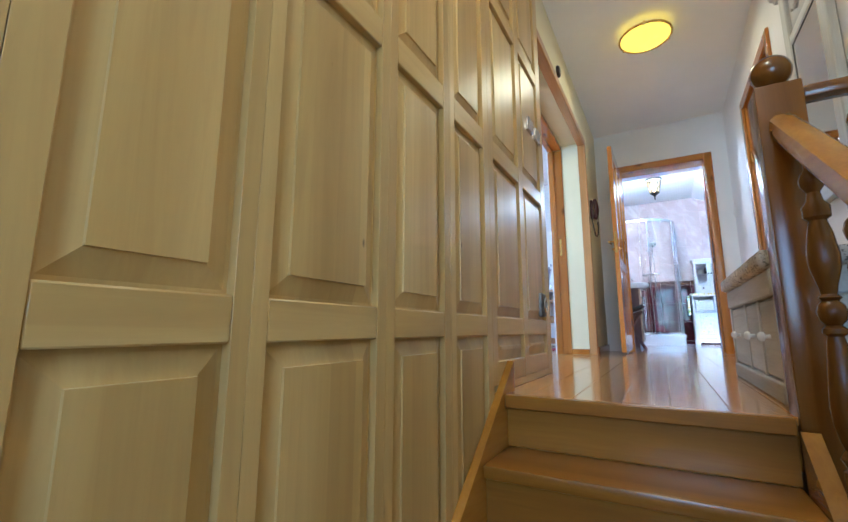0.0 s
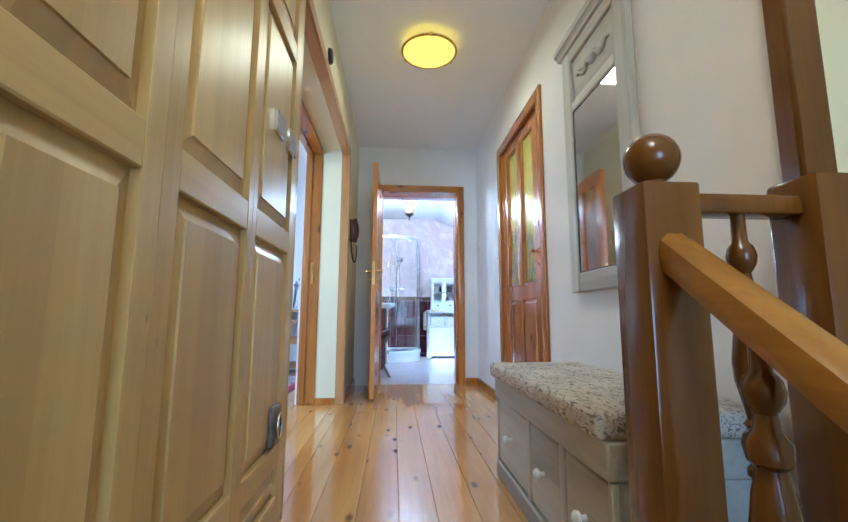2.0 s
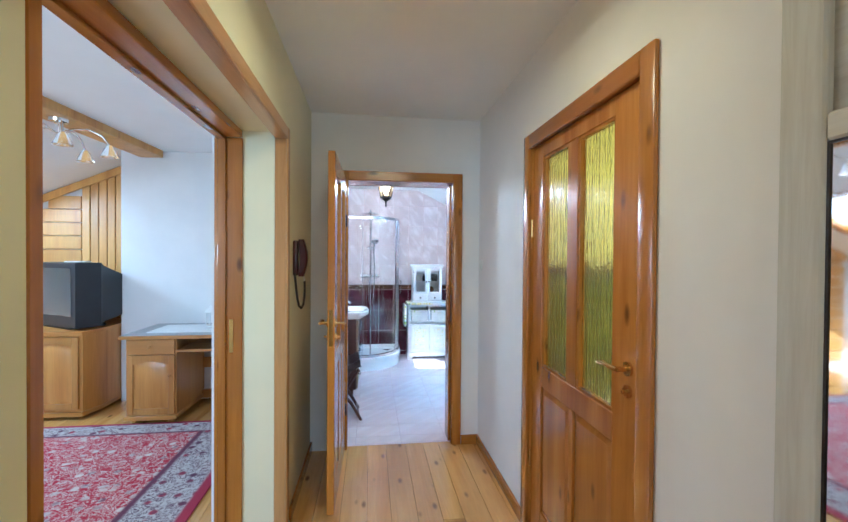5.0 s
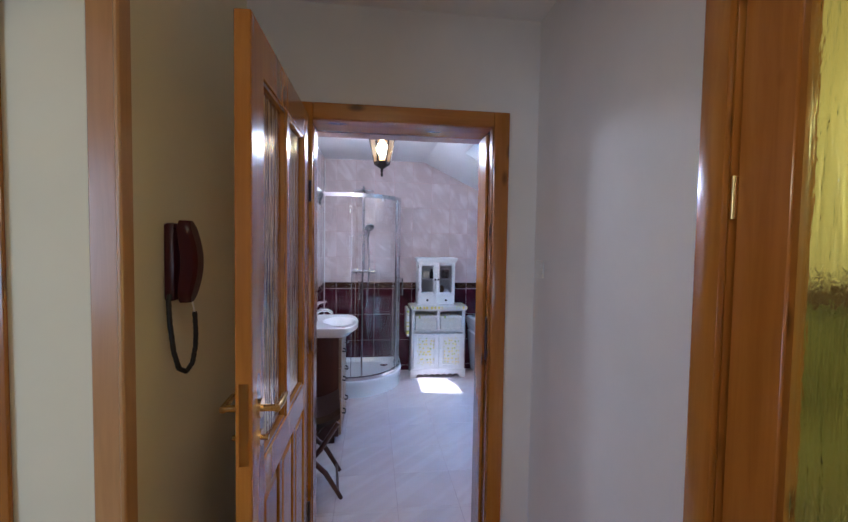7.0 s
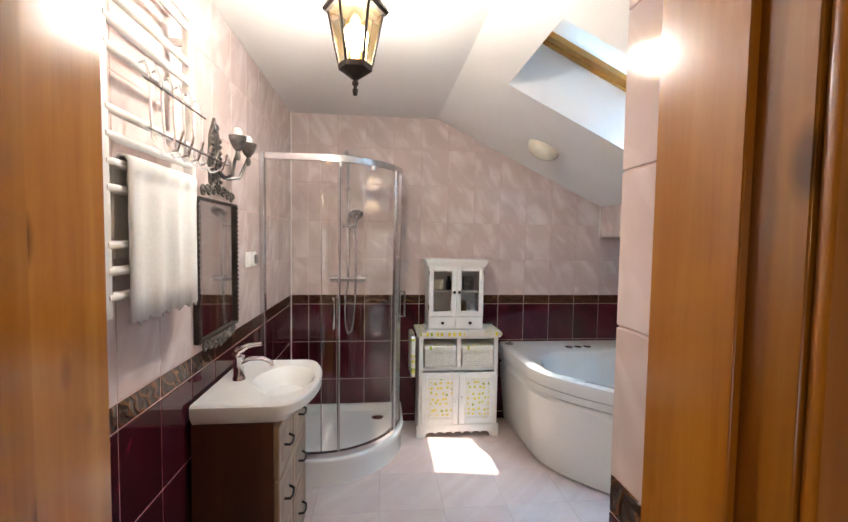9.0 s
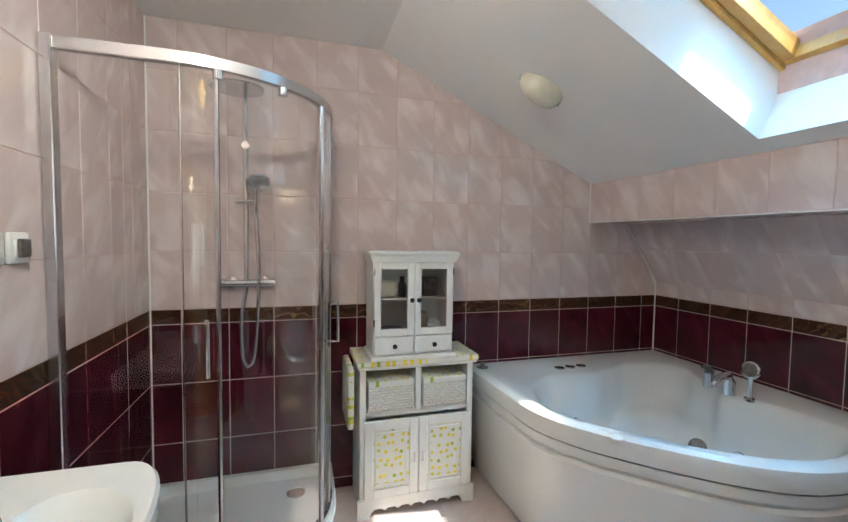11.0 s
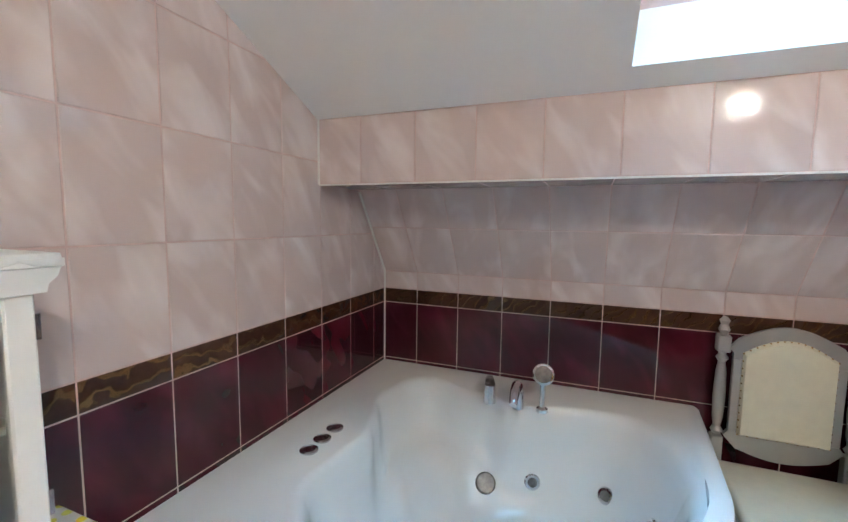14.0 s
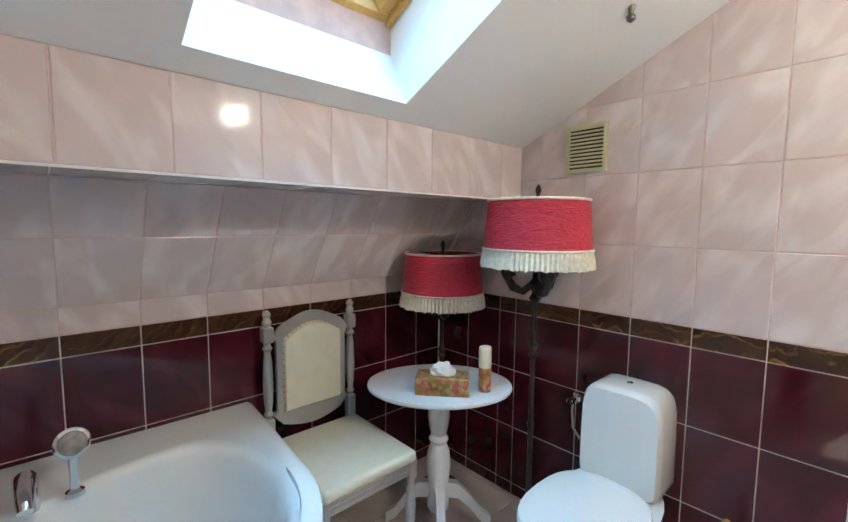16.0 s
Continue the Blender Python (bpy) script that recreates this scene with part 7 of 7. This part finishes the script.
def table():
    t = thing("oval_table", (2.20, 6.20, 0), "white oval pedestal table with three curved feet", "table")
    top = part("tabletop", lathe(bmesh.new(), [(0.305, 0.675), (0.317, 0.681), (0.32, 0.689), (0.317, 0.697), (0.305, 0.70)], 48), M_TABLE, t)
    top.scale = (1.0, 0.75, 1.0)
    t.rotation_euler = (0, 0, radians(46))
    part("column", lathe(bmesh.new(), [(0.035, 0.10), (0.05, 0.12), (0.05, 0.16), (0.04, 0.19), (0.048, 0.25), (0.056, 0.32), (0.05, 0.38), (0.036, 0.42), (0.044, 0.44), (0.034, 0.46), (0.044, 0.50), (0.05, 0.55), (0.042, 0.60), (0.048, 0.64), (0.06, 0.675)], 24), M_TABLE, t)
    for a in (-12, 95, 190):
        ca, sa = math.cos(radians(a)), math.sin(radians(a))
        spine = [(0.03, 0.20, 0.035), (0.09, 0.19, 0.034), (0.15, 0.13, 0.030), (0.20, 0.06, 0.026), (0.245, 0.025, 0.024)]
        bm = bmesh.new()
        hw = 0.018
        skin(bm, [[(r * ca - s * hw * sa, r * sa + s * hw * ca, z + q * h) for s, q in ((-1, -1), (1, -1), (1, 1), (-1, 1))] for r, z, h in spine], True, True)
        part("foot", bm, M_TABLE, t)
    b = thing("tissue_box", (2.115, 6.265, 0.70), "flower printed tissue box on the oval table", "tissue box", "", 42)
    part("carton", B(-0.11, 0.11, -0.055, 0.055, 0, 0.075, 0.003), M_PRINT, b)
    rng = random.Random(2)
    bm = bmesh.new()
    bmesh.ops.create_icosphere(bm, subdivisions=3, radius=0.045, matrix=Matrix.LocRotScale((0, 0, 0.085), None, (1.2, 0.6, 0.9)))
    for v in bm.verts:
        v.co += Vector((0, 0, 0.018 * noise.noise(v.co * 45))) + v.normal * 0.012 * noise.noise(v.co * 60 + Vector((3, 1, 2)))
        v.co.z = max(v.co.z, 0.072)
    part("tissue", bm, M_TOWEL, b, "white tissue sticking out")
    s = thing("spray_can", (2.005, 6.125, 0.70), "slim printed spray can on the oval table", "can")
    part("can", lathe(bmesh.new(), [(0.026, 0), (0.027, 0.004), (0.027, 0.095), (0.025, 0.102)], 20), M_PRINT, s)
    part("lid", lathe(bmesh.new(), [(0.025, 0.102), (0.0265, 0.105), (0.0265, 0.185), (0.022, 0.19)], 20), M_CREAMVINYL, s, "cream lid")


table()


def fringed_lamp(place, h, rt, rb, label, foot_r):
    l = thing("floor_lamp", place, label, "floor lamp", "fringed lamps")
    sh = h - 0.035
    part("foot", lathe(bmesh.new(), [(foot_r, 0), (foot_r, 0.012), (foot_r * 0.8, 0.022), (0.04, 0.035), (0.02, 0.06)], 28), M_IRON, l)
    prof = [(0.012, 0.05), (0.011, h * 0.35), (0.016, h * 0.36), (0.011, h * 0.37), (0.010, h * 0.55), (0.020, h * 0.56), (0.012, h * 0.57), (0.020, h * 0.585), (0.010, h * 0.60), (0.010, h * 0.70), (0.025, h * 0.715), (0.012, h * 0.73), (0.03, h * 0.755), (0.012, h * 0.77), (0.008, h), (0.004, h + 0.02)]
    part("pole", lathe(bmesh.new(), prof, 14), M_IRON, l)
    part("finial", lathe(bmesh.new(), [(0.006, h - 0.01), (0.012, h), (0.012, h + 0.012), (0.004, h + 0.03)], 10), M_IRON, l)
    for k in range(3):
        a = radians(120 * k + 25)
        ca, sa = math.cos(a), math.sin(a)
        z = h * 0.755
        pts = [(ca * r, sa * r, z + q) for r, q in ((0.01, 0), (0.05, -0.035), (0.09, -0.02), (0.115, 0.02), (0.10, 0.05), (0.085, 0.03))]
        arm = part("arm", tube(bmesh.new(), pts, [0.014, 0.017, 0.019, 0.017, 0.014, 0.009], 8), M_IRON, l, "cast scroll arm")
        part("cup", lathe(bmesh.new(), [(0.012, -0.012), (0.020, 0.0), (0.030, 0.02), (0.034, 0.045)], 12, (ca * 0.115, sa * 0.115, z + 0.02)), M_IRON, arm)
    z1, z0 = sh, sh - 0.195
    n = 48

    def circ(r, z):
        return [(r * math.cos(2 * math.pi * i / n), r * math.sin(2 * math.pi * i / n), z) for i in range(n)]
    shade = part("shade", skin(bmesh.new(), [circ(rb, z0), circ(rt, z1), circ(rt - 0.004, z1), circ(rb - 0.004, z0), circ(rb, z0)]), M_RED, l, "crinkled red fabric shade")
    for r, z in ((rt + 0.001, z1), (rb + 0.001, z0)):
        part("piping", tube(bmesh.new(), circ(r, z), 0.005, 6, True), M_FRINGE, shade, "cream piping")
    part("spider", boxes((-rt, rt, -0.003, 0.003, z1 - 0.006, z1), (-0.003, 0.003, -rt, rt, z1 - 0.006, z1)), M_IRON, l)
    fr = bmesh.new()
    m = 150
    top, mid, bot = [], [], []
    rng = random.Random(9)
    for i in range(m):
        a = 2 * math.pi * i / m
        w = 0.005 * (1 if i % 2 else -1)
        top.append((rb * math.cos(a), rb * math.sin(a), z0))
        mid.append(((rb + 0.004 + w) * math.cos(a), (rb + 0.004 + w) * math.sin(a), z0 - 0.034))
        bot.append(((rb + 0.006 + w * 1.3) * math.cos(a), (rb + 0.006 + w * 1.3) * math.sin(a), z0 - 0.068 - rng.uniform(0, 0.008)))
    skin(fr, [top, mid, bot, [(p[0] * 0.985, p[1] * 0.985, p[2]) for p in bot], [(p[0] * 0.985, p[1] * 0.985, p[2]) for p in top]])
    part("fringe", fr, M_FRINGE, shade, "cream pleated fringe", "stuff")
    return l


fringed_lamp((1.872, 5.975, 0), 1.53, 0.20, 0.216, "tall dark iron lamp with a fringed red shade", 0.13)
fringed_lamp((2.42, 5.968, 0), 1.285, 0.19, 0.208, "shorter dark iron lamp with a fringed red shade", 0.10)


def toilet():
    t = thing("toilet", (1.535, YN, 0), "white ceramic toilet with a rounded cistern, lid closed", "toilet")
    # local: wall at y=0, front towards +y
    n = 28

    def sq(hw, d0, d1, z, p=4.0):
        cy, hd = (d0 + d1) / 2, (d1 - d0) / 2
        out = []
        for i in range(n):
            a = 2 * math.pi * i / n
            c, s = math.cos(a), math.sin(a)
            out.append((hw * math.copysign(abs(c) ** (2 / p), c), cy + hd * math.copysign(abs(s) ** (2 / p), s), z))
        return out

    def front_plate(k, y, z0=0.40, z1=0.795, hw=0.148):
        """Cistern outline seen from the front: broad foot, well rounded top."""
        pts = []
        for i in range(n):
            a = 2 * math.pi * i / n
            c, s = math.cos(a), math.sin(a)
            p = 5.0 if s > 0 else 9.0
            x = hw * math.copysign(abs(c) ** (2 / p), c) * (1.0 - 0.04 * s)
            z = (z0 + z1) / 2 + (z1 - z0) / 2 * math.copysign(abs(s) ** (2 / p), s)
            pts.append((x * k, y, (z0 + z1) / 2 + (z - (z0 + z1) / 2) * k))
        return pts
    part("cistern", skin(bmesh.new(), [front_plate(0.97, 0.004), front_plate(1.0, 0.02), front_plate(1.0, 0.15), front_plate(0.985, 0.175), front_plate(0.93, 0.19)], True, True), M_CERAMIC, t)
    part("flush_button", lathe(bmesh.new(), [(0.012, 0.790), (0.012, 0.798), (0.009, 0.800)], 18, (0, 0.09, 0)), M_ALU, t)
    part("pedestal", skin(bmesh.new(), [sq(0.11, 0.10, 0.52, 0.0), sq(0.11, 0.10, 0.52, 0.06), sq(0.095, 0.08, 0.50, 0.18), sq(0.13, 0.03, 0.56, 0.28, 3), sq(0.175, 0.02, 0.64, 0.36, 2.6), sq(0.18, 0.02, 0.65, 0.40, 2.6)], True, True), M_CERAMIC, t)
    part("seat", skin(bmesh.new(), [sq(0.183, 0.20, 0.66, 0.402, 2.6), sq(0.186, 0.195, 0.664, 0.412, 2.6), sq(0.184, 0.20, 0.66, 0.420, 2.6)], True, True), M_PLASTIC, t)
    part("lid", skin(bmesh.new(), [sq(0.184, 0.195, 0.662, 0.423, 2.6), sq(0.188, 0.19, 0.666, 0.432, 2.6), sq(0.184, 0.195, 0.66, 0.443, 2.6), sq(0.15, 0.23, 0.62, 0.449, 2.6)], True, True), M_CERAMIC, t, "closed white lid")
    v = thing("water_valve", (1.79, YN, 0.63), "chrome angle valve with a flexible hose", "valve")
    part("rose", lathe(bmesh.new(), [(0.026, 0.0), (0.022, 0.01), (0.011, 0.014), (0.011, 0.05)], 16, (0, 0, 0), "y"), M_CHROME, v)
    part("handwheel", lathe(bmesh.new(), [(0.016, 0.05), (0.018, 0.06), (0.014, 0.072)], 12, (0, 0, 0), "y"), M_CHROME, v)
    part("hose", tube(bmesh.new(), [(0, 0.035, 0.0), (0.0, 0.04, -0.05), (-0.01, 0.045, -0.12), (-0.05, 0.05, -0.16), (-0.10, 0.05, -0.13), (-0.105, 0.05, -0.08)], 0.007, 8), M_ALU, v)
    single("brush_handle", lathe(bmesh.new(), [(0.05, 0), (0.05, 0.12), (0.012, 0.13), (0.011, 0.42), (0.014, 0.43), (0.006, 0.44)], 16), M_LINING, "wooden toilet brush handle in a holder", "toilet brush", "", (1.20, YN + 0.12, 0))


toilet()

v = thing("wall_vent", (1.793, YN, 1.723), "square cream louvred wall vent", "vent")
part("frame", boxes((-0.09, -0.075, 0, 0.014, -0.1, 0.1), (0.075, 0.09, 0, 0.014, -0.1, 0.1), (-0.075, 0.075, 0, 0.014, 0.085, 0.1), (-0.075, 0.075, 0, 0.014, -0.1, -0.085)), M_VENT, v)
part("backing", B(-0.075, 0.075, 0, 0.003, -0.085, 0.085), M_IRON, v)
for k in range(11):
    z = -0.078 + 0.0155 * k
    ob = part("slat", prism(bmesh.new(), [(0.003, z + 0.008), (0.013, z), (0.013, z + 0.003), (0.003, z + 0.011)], -0.075, 0.075, "yz"), M_VENT, v)


def slope_bowl():
    sx = 1.40
    s = thing("slope_lamp", (sx, 7.74, slope_z(sx)), "half-bowl cream glass lamp on the sloped ceiling", "wall lamp")
    bm = bmesh.new()
    rows = []
    n = 20
    for j in range(9):
        b = radians(90 * j / 8)
        rows.append([(-0.115 * math.cos(b) * math.cos(math.pi * i / n), -0.085 * math.cos(b) * math.sin(math.pi * i / n), -0.085 * math.sin(b)) for i in range(n + 1)])
    skin(bm, rows, closed=False)
    ob = part("bowl", bm, M_SCONCE, s, "cream frosted glass half bowl")
    ob.matrix_world = pose(sx, 7.74, slope_z(sx) - 0.002, 0, math.degrees(TH), 0)
    rim = part("rim", tube(bmesh.new(), [(-0.115, 0.0, 0), (-0.115, -0.0, -0.02), (0, 0, -0.03), (0.115, 0, -0.02), (0.115, 0, 0)], 0.006, 6), M_CHROME, s)
    rim.matrix_world = pose(sx, 7.74, slope_z(sx) - 0.002, 0, math.degrees(TH), 0)


slope_bowl()
hook = thing("ceiling_hook", (1.49, 6.10, slope_z(1.49)), "small grey metal hook knob on the sloped ceiling", "hook")
part("stem", lathe(bmesh.new(), [(0.012, 0.004), (0.010, -0.010), (0.007, -0.022)][::-1], 14), M_PEWTER, hook)
part("knob", lathe(bmesh.new(), [(0.004, -0.045), (0.013, -0.038), (0.014, -0.028), (0.007, -0.020)], 14), M_PEWTER, hook)
tr = thing("tile_edge_trim", (0, 0, 0), "white plastic corner trim of the tiles", "trim")
tr["kind"] = "structure"
for q in ((XA, XA + 0.006, YF - 0.006, YF, 0.0, ZC), (XK - 0.006, XK, YF - 0.006, YF, 0.645, 1.12), (2.112, 2.118, YF - 0.006, YF, 1.517, 1.762), (2.114, 2.120, YN, YF - 0.006, 1.511, 1.517), (XK - 0.006, XK, YN, YN + 0.006, 0, 1.12)):
    part("strip", B(*q), M_PLASTIC, tr)


# ---- small pieces of walls and floors ----
XS = steps(0.19, 0.2155, XA, 2.1295)
lay_tiles(wf, (0, YF, 0), XY, XZ, (0, -1, 0), [(XA, 0), (2.1295, 0), (2.1295, slope_z(2.1295)), (XR, ZC), (XA, ZC)], XS, ROWS_LOW + ROWS_HIGH)
lay_tiles(wf, (0, YF, 0), XY, XZ, (0, -1, 0), [(2.1295, 0), (XK, 0), (XK, 1.12), (2.417, 1.517), (2.1295, 1.517)], steps(0.19, 0.2155, 2.1295, XK), ROWS_LOW + ROWS_HIGH)
lay_tiles(wl, (XA, 0, 0), YZ, XZ, (1, 0, 0), [(YN, 0), (YF, 0), (YF, ZC), (YN, ZC)], steps(7.447, 0.2155, YN, YF), ROWS_LOW + ROWS_HIGH)
NX = steps(1.365, 0.2155, 0.762, 2.1295)
lay_tiles(wn_, (0, YN, 0), XY, XZ, (0, 1, 0), [(0.762, 0), (2.1295, 0), (2.1295, slope_z(2.1295)), (0.762, slope_z(0.762))], NX, ROWS_LOW + ROWS_HIGH)
lay_tiles(wn_, (0, YN, 0), XY, XZ, (0, 1, 0), [(2.1295, 0), (XK, 0), (XK, 1.12), (2.417, 1.517), (2.1295, 1.517)], steps(1.365, 0.2155, 2.1295, XK), ROWS_LOW + ROWS_HIGH)
lay_tiles(wn_, (0, YN, 0), XY, XZ, (0, 1, 0), [(XA, 0), (-0.155, 0), (-0.155, ZC), (XA, ZC)], [XA, -0.155], ROWS_LOW + ROWS_HIGH)
lay_tiles(wn_, (0, YN, 0), XY, XZ, (0, 1, 0), [(-0.155, 2.045), (0.762, 2.045), (0.762, ZC), (-0.155, ZC)], steps(0.19, 0.2155, -0.155, 0.762), ROWS_HIGH)
KS = steps(7.442, 0.2175, YN, YF)
lay_tiles(wk, (XK, 0, 0), YZ, XZ, (-1, 0, 0), [(YN, 0), (YF, 0), (YF, 1.12), (YN, 1.12)], KS, ROWS_LOW + [(1.031, 1.12, M_PINK)])
ku = Vector((2.417 - XK, 0, 1.517 - 1.12))
kl = ku.length
ku.normalize()
kn = (-ku.z, 0, ku.x)
lay_tiles(wk, (XK, 0, 1.12), YZ, tuple(ku), kn, [(YN, 0), (YF, 0), (YF, kl), (YN, kl)], KS, [(0, 0.27, M_PINK), (0.27, kl, M_PINK)])
lay_tiles(wb, (2.118, 0, 0), YZ, XZ, (-1, 0, 0), [(YN, 1.517), (YF, 1.517), (YF, 1.762), (YN, 1.762)], steps(7.214, 0.2195, YN, YF), [(1.517, 1.762, M_PINK)])
lay_tiles(wb, (0, 0, 1.517), XY, YZ, (0, 0, -1), [(2.122, YN), (2.42, YN), (2.42, YF), (2.122, YF)], [2.122, 2.42], [(a, b, M_PINK) for a, b in zip(KS, KS[1:])])
# pale edging where the slanting tiles meet the end walls
for yy in (YF - 0.009, YN + 0.001):
    slant = bmesh.new()
    prism(slant, [(XK - 0.010, 1.120), (XK - 0.001, 1.120), (2.419, 1.508), (2.409, 1.508)], yy, yy + 0.008, "xz")
    part("strip", slant, M_PLASTIC, tr)
# tiled reveal of the bathroom door
for x, nrm in ((0.753, (-1, 0, 0)),):
    lay_tiles(wn_, (x, 0, 0), YZ, XZ, nrm, [(YB + 0.205, 0), (YN, 0), (YN, 2.045), (YB + 0.205, 2.045)], [YB + 0.205, YN], ROWS_LOW + ROWS_HIGH, thick=0.003)
lay_tiles(wn_, (0, 0, 2.036), XY, YZ, (0, 0, -1), [(-0.146, YB + 0.205), (0.753, YB + 0.205), (0.753, YN), (-0.146, YN)], steps(0.19, 0.2155, -0.146, 0.753), [(YB + 0.205, YN, M_PINK)], thick=0.003)
# bathroom floor
FX = steps(0.316, 0.354, XA, XK)
FYS = steps(7.18, 0.354, YB + 0.05, YF)
lay_tiles(floor_bath, (0, 0, 0), XY, YZ, (0, 0, 1), [(XA, YN), (XK, YN), (XK, YF), (XA, YF)], FX, [(a, b, M_FLOORTILE) for a, b in zip(FYS, FYS[1:])], 0.002)
lay_tiles(floor_bath, (0, 0, 0), XY, YZ, (0, 0, 1), [(-0.104, YB + 0.05), (0.692, YB + 0.05), (0.692, YB + 0.2), (-0.104, YB + 0.2)], FX, [(a, b, M_FLOORTILE) for a, b in zip(FYS, FYS[1:])], 0.002)

lay_tiles(floor_bath, (0, 0, 0), XY, YZ, (0, 0, 1), [(-0.149, YB + 0.2), (0.756, YB + 0.2), (0.756, YN), (-0.149, YN)], FX, [(a, b, M_FLOORTILE) for a, b in zip(FYS, FYS[1:])], 0.002)

# plank floors
def lay_planks(parent, x0, x1, y0, y1, width, seed):
    rng = random.Random(seed)
    x = x0
    while x < x1 - 0.01:
        w = min(width * rng.choice((0.9, 1.0, 1.1)), x1 - x)
        y = y0
        while y < y1 - 0.01:
            l = min(rng.uniform(1.8, 3.2), y1 - y)
            if y1 - y - l < 0.4:
                l = y1 - y
            bm = B(-w / 2 + 0.0006, w / 2 - 0.0006, -l / 2 + 0.0008, l / 2 - 0.0008, -0.02, 0, 0.0012)
            ob = new("plank", mesh_of("plank", bm, M_FLOOR, False))
            ob.parent = parent
            ob.location = (x + w / 2, y + l / 2, 0)
            y += l
        x += w


fh = structure("floor_hall", B(-0.7, XW, YS + 0.02, YS + 0.03, -0.022, -0.021), M_FLOOR, "glossy varnished pine plank floor with knots", "floor")
lay_planks(fh, -0.36, XW, YS + 0.015, YB + 0.05, 0.135, 3)
lay_planks(fh, -0.72, -0.36, 2.62, 4.45, 0.135, 5)
fl = structure("floor_living", B(-3, -2.9, 3, 3.1, -0.022, -0.021), M_FLOOR, "varnished pine plank floor of the living room", "floor")
lay_planks(fl, LX0, -0.72, LY0, LY1, 0.14, 7)
